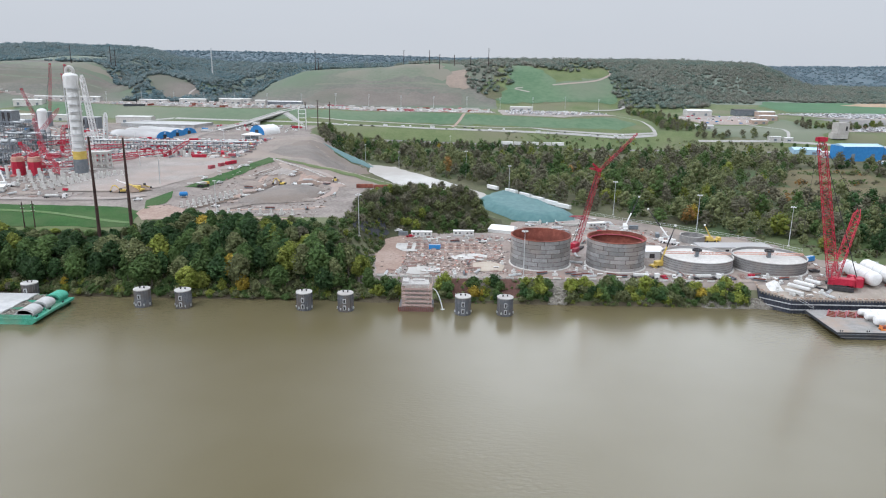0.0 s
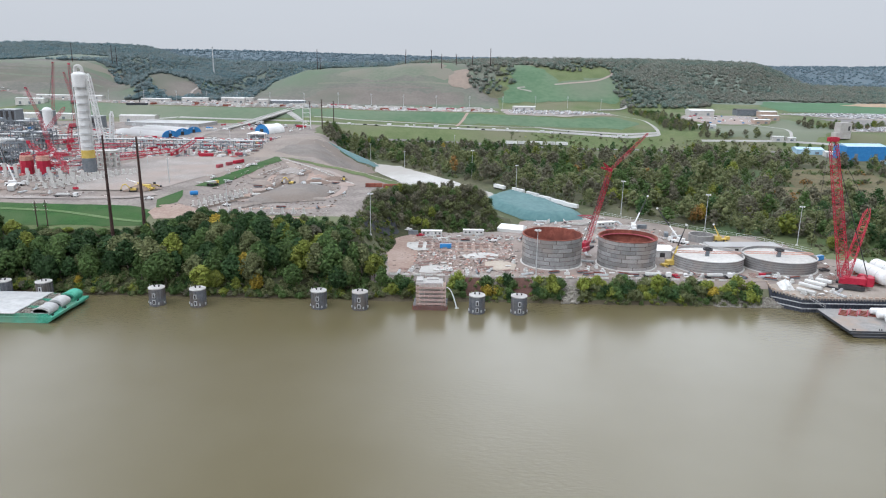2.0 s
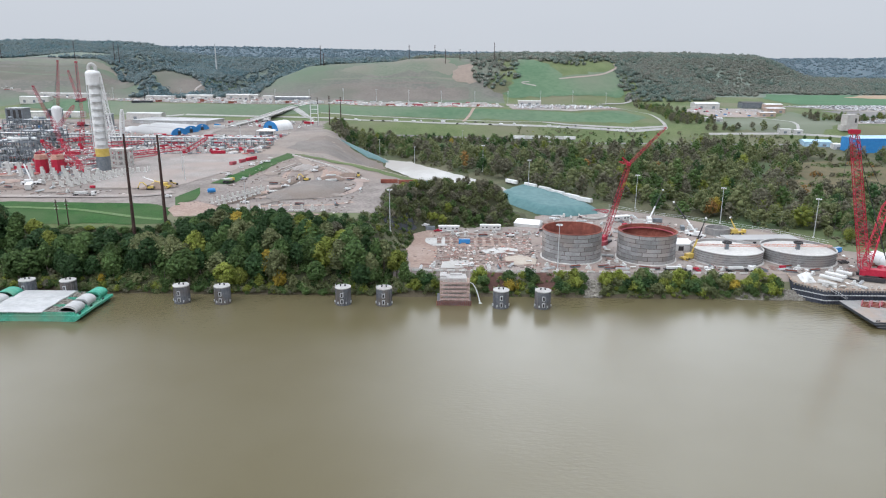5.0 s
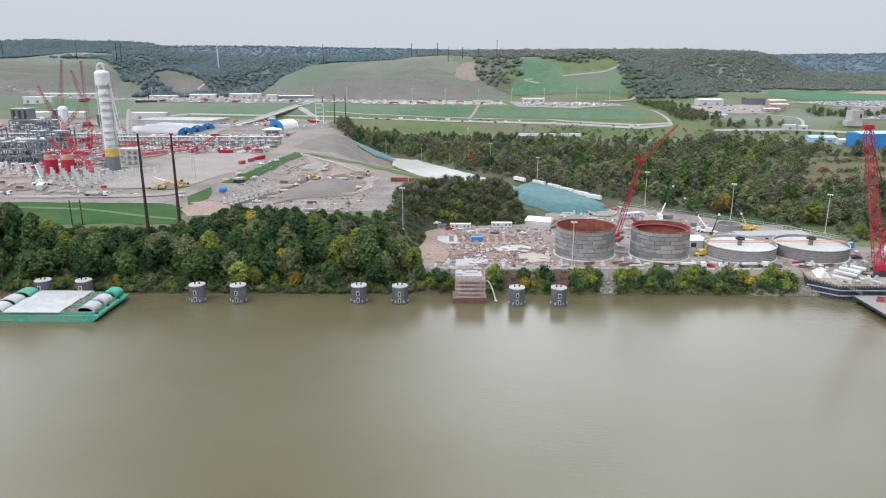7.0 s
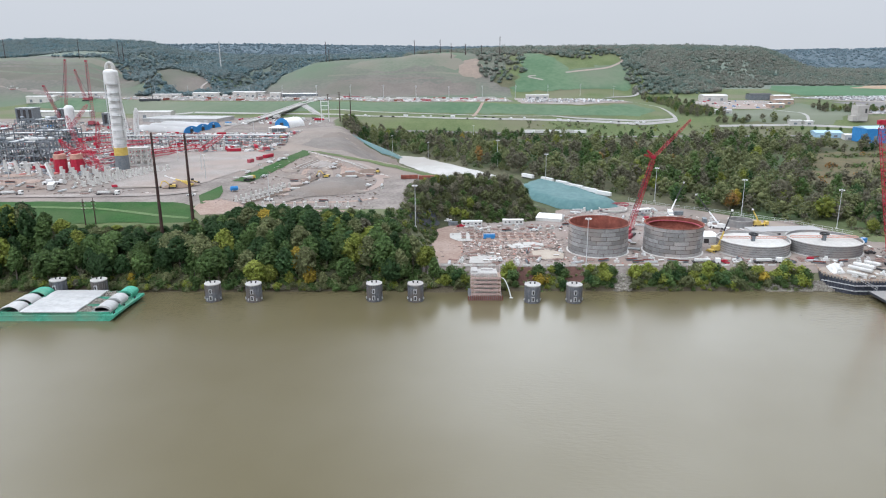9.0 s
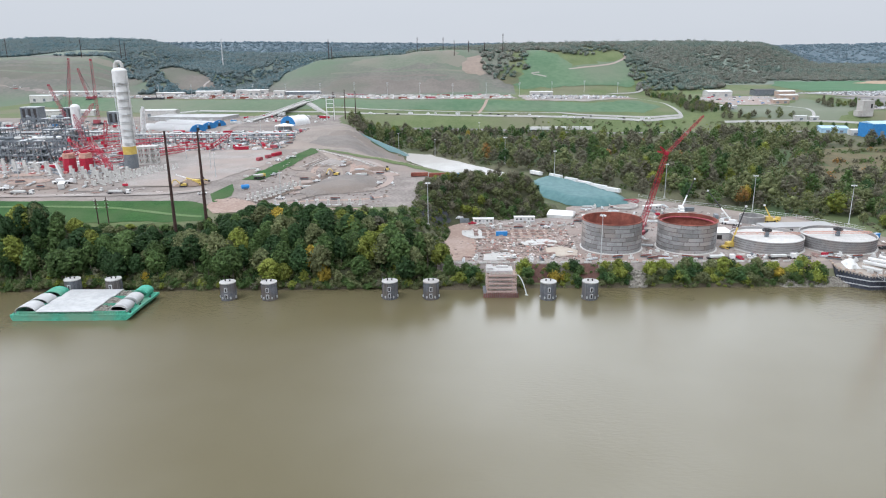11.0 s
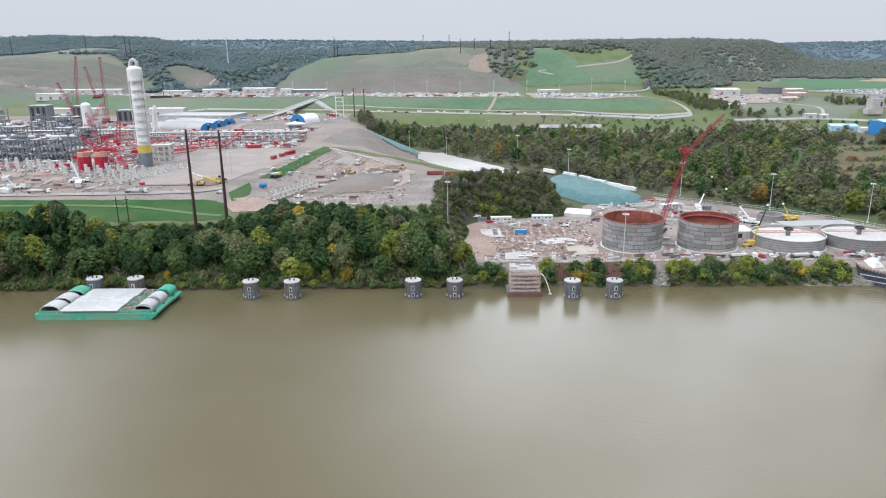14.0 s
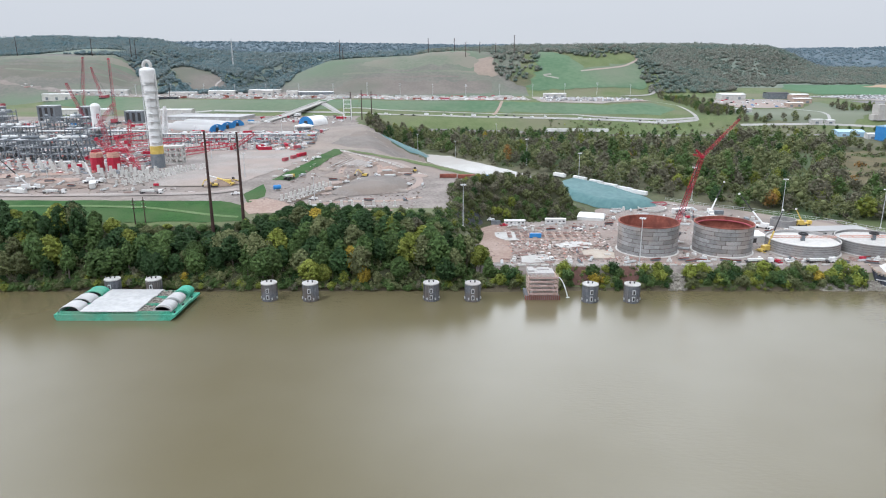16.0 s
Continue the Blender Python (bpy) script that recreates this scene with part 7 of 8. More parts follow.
derrick = thing("lifting_derrick", -341, 650, height(-341, 650), "white lattice lifting derrick beside the column", "derrick")
part("mast", Shape().lattice((0, 0, 0), (-9, 3, 68), 4.2, 2.6, 18, 0.7), WHITE, derrick)
part("mast", Shape().lattice((7, 2, 0), (9, 4, 34), 3.6, 2.4, 9, 0.7), WHITE, derrick)
part("base_frame", Shape().box(3, 0, 0, 16, 9, 6), OFFWHITE, derrick)


def red_stack(x, y):
    s = thing("ballast_tower", x, y, height(x, y), "red octagonal crane ballast stack", "crane ballast", "red ballast stacks of the ring crane")
    part("lower_ballast", Shape().cyl(0, 0, 0, 10.2, 4.6, n=8), RED, s)
    for k in range(3):
        part("upper_ballast", Shape().cyl(0, 0, 10.3 + k * 1.2, 11.35 + k * 1.2, 4.5 - 0.1 * k, n=8), PEACH, s, "weathered peach-coloured slab")
    part("ballast_frame", Shape().lattice((-3.6, 0, 14.2), (3.6, 0, 15.6), 1.8, 1.4, 5, 0.35), RED, s)


red_stack(-327.0, 507)
red_stack(-314.6, 507)


def lattice_thing(a, b, w, label, tone=None, t=0.25):
    mid = ((a[0] + b[0]) / 2, (a[1] + b[1]) / 2, min(a[2], b[2]))
    o = thing("lattice_boom", *mid, label, "crane part", "red lattice booms of the ring crane")
    d = [tuple(p[i] - mid[i] for i in range(3)) for p in (a, b)]
    part("lattice", Shape().lattice(*d, w, w * 0.8, max(6, int(math.dist(a, b) / w / 1.1)), t), tone or RED, o)
    part("end_plate", Shape().box(*d[0][:2], d[0][2] - 0.6, w * 0.7, w * 0.7, w * 0.8), tone or RED, o)


lattice_thing((-333, 522, 57), (-302, 510, 38), 3.0, "red lattice boom sloping down from the ballast")
lattice_thing((-317, 520, 58), (-294, 504, 37.5), 3.0, "red lattice boom resting on its cradle")
lattice_thing((-312, 530, 40), (-262, 566, 44), 4.0, "long red lattice boom laid beside the column", PINKRED)
lattice_thing((-300, 560, 42), (-252, 600, 44), 3.6, "red lattice mast lying along the pipe rack")
lattice_thing((-345, 560, 42), (-300, 590, 46), 3.6, "red lattice boom laid across the steelwork", PINKRED)
lattice_thing((-340, 590, 44), (-338, 592, 66), 3.2, "upright red lattice tower in the plant")
lattice_thing((-362, 600, 44), (-372, 606, 70), 3.0, "leaning red lattice tower in the plant", PINKRED)
lattice_thing((-255, 598, 40), (-238, 612, 52), 3.0, "short red lattice tower beside the rack")

lattice_thing((-352, 540, 40), (-318, 528, 52), 3.0, "red lattice section leaning on steelwork")
lattice_thing((-352, 610, 44), (-300, 622, 46), 3.4, "long red lattice boom laid before the rack")
lattice_thing((-410, 660, 42), (-396, 690, 74), 3.0, "red lattice mast rising behind the frames", PINKRED)
lattice_thing((-388, 640, 44), (-352, 652, 48), 3.2, "red lattice boom laid over the rack")
tower = thing("tower_vessel", -424, 707, 40.2, "slender white upright vessel with rounded top", "vessel")
part("shell", Shape().cyl(0, 0, 0, 29, 4.7, n=24).dome(0, 0, 29, 4.7, 3.4), WHITE, tower)
part("skirt", Shape().cyl(0, 0, 0, 3, 5.0, n=24), GALV, tower)
part("ladder", Shape().box(4.9, -0.8, 1, 0.4, 0.6, 27), GALV, tower)


def furnace(x, y, w, d, h, bays):
    f = thing("furnace_box", x, y, height(x, y), "grey-blue furnace casing with dark tall openings", "furnace", "furnace casings")
    part("casing", Shape().box(0, 0, 0, w, d, h), STEEL, f)
    for k in range(bays):
        part("opening", Shape().box(-w / 2 + w * (k + 0.5) / bays, -d / 2 - 0.08, 1.5, w / bays * 0.5, 0.2, h - 3), DARK, f)
        part("buttress", Shape().box(-w / 2 + w * k / bays, -d / 2 - 0.3, 0, 0.9, 0.9, h + 0.6), STEEL, f)
    part("parapet", Shape().ring(0, 0, h, h + 0.8, math.hypot(w, d) / 2, math.hypot(w, d) / 2 - 0.8, 4, 45, 405) if w == d else Shape().box(0, 0, h, w + 0.6, d + 0.6, 0.7), GALV, f)


furnace(-545, 838, 20, 16, 18, 3)
furnace(-500, 838, 11, 14, 17, 2)
furnace(-436, 824, 20, 12, 13, 3)
furnace(-612, 838, 20, 16, 17, 3)


def steel_frame(x, y, nx, ny, levels, bay, lift, label, rz=0.0, tone=None):
    """An open frame of columns and beams, floor by floor."""
    f = thing("steel_frame", x, y, height(x, y), label, "steel frame", "open steel process frames", rz)
    w, d, h = nx * bay, ny * bay, levels * lift
    for i in range(nx + 1):
        for j in range(ny + 1):
            part("column", Shape().box(-w / 2 + i * bay, -d / 2 + j * bay, 0, 0.7, 0.7, h + 1.6 * ((i * 3 + j) % 3)), tone or STEEL, f)
    rnd = random.Random(int(x * 7 + y))
    for k in range(1, levels + 1):
        z = k * lift
        for j in range(ny + 1):
            part("beam", Shape().box(0, -d / 2 + j * bay, z, w, 0.5, 0.7), tone or STEEL, f)
        for i in range(nx + 1):
            part("beam", Shape().box(-w / 2 + i * bay, 0, z, 0.5, d, 0.6), tone or STEEL, f)
        for i in range(nx):
            if rnd.random() < 0.55:
                part("floor_grating", Shape().box(-w / 2 + (i + 0.5) * bay, 0, z + 0.7, bay - 0.8, d - 0.8, 0.2), GALV, f)
            if rnd.random() < 0.5:
                part("brace", Shape().beam((-w / 2 + i * bay, -d / 2, z - lift), (-w / 2 + (i + 1) * bay, -d / 2, z), 0.4), tone or STEEL, f)
            if rnd.random() < 0.45:
                part("equipment", Shape().vessel((-w / 2 + i * bay + 1.2, rnd.uniform(-d / 4, d / 4), z + 2.2), (-w / 2 + (i + 1) * bay - 1.2, 0, z + 2.2), 1.3, 10), rnd.choice((OFFWHITE, GALV, STEEL)), f)
    return f


steel_frame(-383, 556, 8, 3, 3, 6.5, 5.5, "grey-blue open steel frame full of vessels")
steel_frame(-432, 570, 5, 3, 3, 7.0, 5.0, "grey-blue open steel process frame")
steel_frame(-478, 640, 9, 2, 3, 7.0, 5.5, "long grey steel frame with pipework")
steel_frame(-400, 640, 5, 2, 3, 7.0, 5.0, "grey steel frame behind the foundations")
steel_frame(-570, 760, 8, 2, 4, 7.0, 4.5, "stacked grey steel modules")
steel_frame(-470, 735, 7, 2, 3, 7.0, 5.0, "grey steel modules beside the white vessel")

rack = thing("pipe_rack", -265, 646, height(-265, 646), "long grey two-deck pipe rack across the plant", "pipe rack")
for k in range(25):
    px = -75 + k * 6.25
    part("bent", Shape().box(px, -3, 0, 0.5, 0.5, 9).box(px, 3, 0, 0.5, 0.5, 9).box(px, 0, 5, 0.5, 6.4, 0.5).box(px, 0, 8.5, 0.5, 6.4, 0.5), STEEL, rack)
for z in (5.5, 9.0):
    for dy in (-3.1, 3.1):
        part("stringer", Shape().box(0, dy, z, 151, 0.35, 0.5), STEEL, rack)
    for j in range(5):
        part("pipe", Shape().tube((-75, -2.3 + j * 1.15, z + 0.45), (75, -2.3 + j * 1.15, z + 0.45), 0.38, n=8), GALV if j % 2 else OFFWHITE, rack)
rack2 = copy_thing(rack, pose(-420, 668, height(-420, 668)))
rack2["label"] = "long grey two-deck pipe rack behind the column"

for k in range(3):
    s = thing("fabric_hall", -345.4 + k * 3.5, 752.5 + k * 24.5, 41.0, "white fabric hall with a blue arched end", "hall", "white fabric halls with blue ends", -28)
    part("roof", Shape().vault(0, 0, 0, 76, 21.0, 5.6, n=14, base=0.4), FABRIC, s)
    part("end_wall", Shape().vault(38.3, 0, 0, 0.6, 21.2, 6.9, n=14, base=0.8), BLUE, s, "blue arched end wall")
    part("door", Shape().box(38.75, 0, 0, 0.3, 4.0, 4.2), DARK, s)
    part("vent", Shape().box(38.75, 0, 5.4, 0.3, 1.6, 1.0), WHITE, s)
hallw = thing("warehouse", -362, 866, 43.0, "long low white flat-roofed warehouse", "warehouse", rz=-8)
part("wall", Shape().box(0, 0, 0, 96, 48, 4.0), FABRIC, hallw)
part("roof", Shape().box(0, 0, 4.0, 97, 49, 0.4), FABRIC, hallw)
for k in range(6):
    part("dock_door", Shape().box(-36 + k * 14, -24.1, 0, 5, 0.2, 3.2), GALV, hallw)
hut = thing("fabric_hall", -222, 792, 42.0, "fabric shelter with blue arched front", "hall", rz=62)
part("roof", Shape().vault(3, 0, 0, 26, 21, 9.5, n=14, base=0.6), WHITE, hut)
part("end_wall", Shape().vault(-10.3, 0, 0, 0.6, 21.2, 9.8, n=14, base=0.6), BLUE, hut, "blue arched front")
part("door", Shape().box(-10.8, 0, 0, 0.3, 5, 5.5), DARK, hut)
cano = thing("canopy", -221, 742, 41.0, "white canopy roof on posts beside the shelter", "canopy")
part("roof", Shape().add([(-10, -6, 5), (10, -6, 5), (10, 6, 5), (-10, 6, 5), (0, 0, 7.6)], [(0, 1, 4), (1, 2, 4), (2, 3, 4), (3, 0, 4), (3, 2, 1, 0)]), WHITE, cano)
for dx in (-9, 0, 9):
    for dy in (-5, 5):
        part("post", Shape().box(dx, dy, 0, 0.5, 0.5, 5), GALV, cano)
part("kiosk", Shape().box(0, 0, 0, 13, 7, 3), STEEL, cano)

frame_hall = thing("concrete_building", -282, 540, 36.4, "white concrete frame building with square openings", "building", rz=8)
for i in range(4):
    for j in range(2):
        part("column", Shape().box(-6.6 + i * 4.4, -4 + j * 8, 0, 1.3, 1.3, 13.5), CONC, frame_hall)
for k in range(4):
    for dy in (-4, 4):
        part("beam", Shape().box(0, dy, k * 4.1, 14.5, 1.25, 1.3), CONC, frame_hall)
    for dx in (-6.6, 6.6):
        part("beam", Shape().box(dx, 0, k * 4.1, 1.25, 8, 1.3), CONC, frame_hall)
part("slab", Shape().box(0, 0, 13.5, 15, 9.5, 0.5), CONC, frame_hall)

for i in range(12):
    for j in range(3):
        x, y = -398 + i * 10.5 + j * 2, 515 - i * 3.6 + j * 9
        stamp("tall_pedestal", x, y, 8)
for i in range(9):
    for j in range(2):
        stamp("pedestal", -305 + i * 6.6, 470 + i * 5.2 + j * 7, 20)
for i in range(12):
    for j in range(3):
        stamp("pedestal", -288 + i * 1.8 + j * 5.6, 452 + i * 5.2 + j * 1.2, 12)
for i in range(18):
    stamp("tall_pedestal", -300 + i * 3.6, 603 + (i % 2) * 3 + i * 0.4, 0)
for i in range(11):
    for j in range(2):
        stamp("pedestal", -169 + i * 1.7 + j * 5.0, 414 + i * 5.0 - j * 1.5, 18)
for i in range(9):
    stamp("pedestal", -150 + i * 6.4, 404.5, 0)

PLANT = {"boards": 3, "crates": 4, "pipes": 3, "beams": 2.5, "rebar": 2, "box_red": 1.2, "box_white": 1.5, "office": 0.5, "pickup": 1.0, "generator": 1, "loader": 0.4, "flatbed": 0.3, "blue_tank": 0.2, "box_short": 0.8, "pickup_red": 0.3}
strew([(-425, 424), (-265, 426), (-255, 447), (-300, 470), (-420, 500)], 50, dict(PLANT, flatbed=0.15, rebar=5, crates=5), 6.0, 61)
strew([(-410, 520), (-300, 500), (-285, 520), (-300, 600), (-420, 620)], 48, PLANT, 5.5, 62, ((-288, 522, 9), (-321, 515, 14), (-383, 556, 28), (-432, 570, 22)))
strew([(-290, 612), (-190, 612), (-190, 640), (-300, 640)], 36, dict(PLANT, box_short=4, rebar=4), 5.0, 63)
strew([(-330, 655), (-190, 655), (-190, 725), (-330, 725)], 60, PLANT, 7.0, 64, ((-221, 742, 14),))
strew([(-420, 660), (-345, 680), (-345, 725), (-420, 800), (-600, 820), (-600, 700)], 80, PLANT, 7.0, 65)
strew([(-300, 805), (-190, 805), (-200, 900), (-300, 905)], 60, dict(PLANT, car_white=5, car_dark=2, office=1), 7.0, 66, ((-222, 792, 18), (-188, 840, 9)))
strew([(-160, 400), (-90, 398), (-80, 440), (-90, 500), (-130, 560), (-165, 560), (-150, 470)], 26, {"boards": 4, "pipes": 3, "pickup": 0.8, "excavator": 0.15, "loader": 0.2, "barrier": 3, "flatbed": 0.3, "beams": 2, "crates": 1}, 7.5, 67)
strew([(-200, 470), (-190, 470), (-168, 580), (-178, 590)], 12, {"pickup": 3, "barrier": 2, "box_red": 0.5}, 6, 68)
for x, y, rz, kind in ((-193, 560, 70, "box_short"), (-189, 572, 70, "box_red"), (-197, 548, 70, "box_short"), (-228, 606, 5, "box_red"),
                       (-177.8, 440, 30, "round_tank"), (-221, 447, 200, "excavator"), (-213, 462, 30, "loader"), (-254, 426, 0, "flatbed"), (-316, 427, 0, "flatbed"), (-200, 423, 12, "pickup"), (-137, 452, 10, "flatbed"), (-128, 498, 170, "excavator"), (-111, 493, 200, "flatbed"), (-94, 467, 30, "pickup"), (-92, 514, 100, "loader"), (-120, 502, 80, "pickup_grey"),
                       (-67, 494, 4, "box_rust"), (-54, 491.5, 4, "box_rust"), (-36, 488, 0, "blue_tank"), (-178, 476, 60, "dumper"), (-172, 492, 60, "pickup_grey")):
    stamp(kind, x, y, rz)
for k in range(22):
    stamp("barrier", -160 + k * 3.6, 600 - k * 4.6, -50)
for x, y in ((-260, 560), (-210, 480), (-300, 640), (-230, 680), (-150, 420), (-350, 480), (-420, 700), (-100, 745), (-60, 700), (-10, 830), (-225, 515)):
    stamp("light", x, y)
WORKS = [[(-430, 500), (-300, 495), (-290, 520), (-300, 640), (-440, 640)], [(-620, 640), (-430, 640), (-330, 650), (-345, 760), (-460, 840), (-640, 850)], [(-330, 600), (-195, 606), (-195, 730), (-330, 740)]]
debris("works_debris_white", WORKS, 420, surface("white_lagging", (0.55, 0.54, 0.53), (0.70, 0.69, 0.68), 0.4, 0.8, island=0.25), 2.2, 86, "white lagging, cabins and crates all over the works", ())
debris("works_debris_red", WORKS, 230, surface("pink_primer", (0.38, 0.13, 0.12), (0.48, 0.22, 0.2), 0.4, 0.8, island=0.3), 2.0, 87, "pink primed steelwork lying about the works", ())
debris("works_debris_steel", WORKS, 420, surface("grey_steelwork", (0.17, 0.19, 0.21), (0.26, 0.28, 0.30), 0.4, 0.7, island=0.35), 2.2, 88, "grey steelwork lying about the works", ())
BENCHES = [[(-205, 1088), (-120, 1088), (40, 1080), (50, 1005), (-90, 1006), (-205, 1034)], [(-800, 1195), (-560, 1140), (-430, 1165), (-215, 1100), (-215, 1022), (-330, 1018), (-480, 1048), (-640, 1128), (-800, 1215)]]
debris("bench_debris_white", BENCHES, 420, bpy.data.materials["white_lagging"], 2.8, 89, "white goods and vans spread along the bench", ())
debris("bench_debris_red", BENCHES, 150, bpy.data.materials["pink_primer"], 2.2, 90, "faded red goods spread along the bench", ())
crawler_crane(-455, 812, height(-455, 812), ((-459, 822, 115),), "faded red lattice crane deep in the plant", 100, 1.1, PINKRED)
crawler_crane(-596, 1078, height(-596, 1078), ((-615, 1090, 101),), "faded red lattice crane on the far bench", 170, 1.1, PINKRED)
crawler_crane(-590, 1000, height(-590, 1000), ((-586, 1012, 116),), "tall faded red lattice crane beyond the plant", 80, 1.1, PINKRED)
crawler_crane(-470, 780, height(-470, 780), ((-500, 800, 88),), "faded red lattice crane with leaning boom", 150, 1.0, PINKRED)
crawler_crane(-395, 455, height(-395, 455), ((-378, 470, 52),), "small red lattice crane by the foundations", 40, 0.7)
crawler_crane(-760, 1085, height(-760, 1085), ((-800, 1100, 80),), "distant faded red crane on the bench", 150, 1.0, PINKRED)


# ---- the far bench, roads and hills ----
ribbon("highway", [(-420, 938), (-300, 930), (-204, 925), (-128, 918), (-38, 906), (64, 900), (140, 894), (206, 885), (250, 893)], 6, ROADPALE, "pale concrete highway along the foot of the embankment")
ribbon("highway_lane", [(-200, 946), (-128, 938), (-38, 926), (60, 914), (94, 916)], 3, ROADPALE, "pale slip road on the embankment")
ribbon("service_road", [(94, 916), (120, 905), (150, 900), (210, 893), (252, 900)], 5, ROADPALE, "pale service road curving below the slope")
ribbon("hill_track", [(250, 893), (256, 942), (252, 992), (226, 1040)], 4.5, ROADPALE, "pale track climbing beside the woods", "track")
ribbon("bench_track", [(200, 1100), (224, 1128), (262, 1146), (277, 1168), (264, 1160)], 5, ROADPALE, "pale hairpin track on the hillside", "track", lift=1.0)
ribbon("ridge_track", [(160, 1226), (205, 1238), (243, 1251), (273, 1279), (268, 1296)], 4.5, GRAVEL, "pale track round the grassy field", "track", lift=1.0)
ribbon("hook_track", [(118, 1200), (108, 1208), (92, 1208), (90, 1216), (108, 1216)], 4, GRAVEL, "short pale hooked track on the green hill", "track", lift=1.0)
ribbon("gully", [(8, 985), (2, 950), (-8, 915)], 4, REDDIRT, "narrow brown erosion gully in the slope", "gully")
ribbon("railway", [(-160, 872), (-60, 868), (40, 862), (140, 850), (260, 850), (420, 850)], 6, ASPHALT, "railway line on dark ballast", "railway")
drape("bench_yard", [(58, 1083), (150, 1062), (232, 1038), (205, 985), (145, 966), (60, 976)], GRAVEL, "pale gravel car park on the bench", lift=0.5, cell=9, ragged=3)
drape("bench_clay", [(-215, 1092), (-120, 1092), (40, 1085), (56, 1000), (-90, 1002), (-215, 1030)], DIRT, "bare dirt laydown yard on the bench", lift=0.4, cell=9, ragged=4)
drape("bench_far", [(-860, 1215), (-560, 1150), (-430, 1180), (-300, 1140), (-215, 1110), (-215, 1020), (-330, 1015), (-480, 1045), (-640, 1125), (-860, 1235)], DIRT, "long bare yard on the far bench", lift=0.4, cell=9, ragged=4)
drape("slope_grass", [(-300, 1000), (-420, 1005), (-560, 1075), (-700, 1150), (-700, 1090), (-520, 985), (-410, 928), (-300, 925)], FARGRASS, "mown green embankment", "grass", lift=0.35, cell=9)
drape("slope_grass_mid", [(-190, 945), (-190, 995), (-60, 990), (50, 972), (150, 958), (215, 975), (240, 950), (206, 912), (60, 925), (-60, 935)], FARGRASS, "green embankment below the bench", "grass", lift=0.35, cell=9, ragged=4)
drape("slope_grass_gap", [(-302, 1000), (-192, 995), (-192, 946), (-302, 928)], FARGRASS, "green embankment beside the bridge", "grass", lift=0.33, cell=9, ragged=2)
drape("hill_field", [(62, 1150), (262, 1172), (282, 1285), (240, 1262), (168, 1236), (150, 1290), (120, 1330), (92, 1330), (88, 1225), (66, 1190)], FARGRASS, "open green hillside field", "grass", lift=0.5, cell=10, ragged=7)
THINGRASS = surface("thin_hill_grass", (0.115, 0.136, 0.098), (0.15, 0.16, 0.124), 0.02, 0.95, c=(0.175, 0.16, 0.13), bump=0.4, fine=9)
BAREHILL = surface("bare_hill_earth", (0.13, 0.116, 0.102), (0.165, 0.145, 0.127), 0.03, 0.95, c=(0.112, 0.115, 0.09), bump=0.5, fine=9)
drape("hill_top_grass", [(-225, 1268), (-150, 1250), (-60, 1252), (-20, 1240), (-18, 1290), (-40, 1330), (-120, 1330), (-200, 1310)], THINGRASS, "thin grass over the hill's top", "grass", lift=0.12, cell=10, ragged=9)
drape("hill_foot", [(-262, 1150), (-200, 1135), (-60, 1130), (8, 1140), (0, 1195), (-90, 1190), (-180, 1205), (-235, 1200)], BAREHILL, "bare brown earth at the hill's foot", lift=0.12, cell=10, ragged=8)
drape("spur_face", HILL_FIELDS[2], BAREHILL, "bare brown spur between the woods", lift=0.3, cell=9, ragged=6)
ribbon("spur_track", [(-462, 1205), (-476, 1240), (-470, 1275), (-490, 1292)], 4, GRAVEL, "pale track climbing the bare spur", "track", lift=0.8)
drape("hill_shoulder", [(-900, 1330), (-770, 1318), (-660, 1320), (-590, 1300), (-560, 1330), (-640, 1352), (-780, 1352), (-900, 1360)], THINGRASS, "thin grass along the hill's shoulder", "grass", lift=0.12, cell=10, ragged=8)
drape("hill_flank", [(-880, 1240), (-740, 1232), (-600, 1225), (-540, 1262), (-600, 1290), (-720, 1278), (-880, 1290)], BAREHILL, "bare brown flank of the hill", lift=0.12, cell=10, ragged=9)
for k, pts in enumerate(([(-880, 1300), (-760, 1302), (-660, 1296), (-580, 1278)], [(-250, 1230), (-170, 1236), (-80, 1228), (-10, 1222)], [(-230, 1205), (-140, 1214), (-50, 1206)], [(-860, 1270), (-720, 1258), (-620, 1256)])):
    ribbon("terrace_line", pts, 6.0, (BAREHILL, THINGRASS)[k % 2], "faint terrace line along the hillside", "track", lift=0.2)
drape("bare_scar", [(-22, 1215), (10, 1205), (22, 1250), (8, 1290), (-18, 1280)], surface("orange_scar", (0.205, 0.165, 0.135), (0.25, 0.20, 0.165), 0.03, 0.95, c=(0.16, 0.165, 0.12)), "bare orange-brown scar on the hill", lift=0.5, cell=10, ragged=9)
drape("dark_brush", [(60, 1160), (75, 1220), (50, 1260), (30, 1200)], SCRUB, "brown brush on the hillside", lift=0.5, cell=10, ragged=9)
drape("right_yard", [(318, 1050), (346, 992), (420, 996), (462, 1040), (430, 1064), (342, 1072)], GRAVEL, "pale paved yard before the woods", lift=0.5, cell=9, ragged=3)
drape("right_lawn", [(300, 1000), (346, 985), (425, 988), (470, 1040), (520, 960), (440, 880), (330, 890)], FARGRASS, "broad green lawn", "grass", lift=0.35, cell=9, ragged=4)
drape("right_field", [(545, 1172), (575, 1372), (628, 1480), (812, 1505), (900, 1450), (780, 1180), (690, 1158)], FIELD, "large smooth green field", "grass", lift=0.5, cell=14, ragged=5)
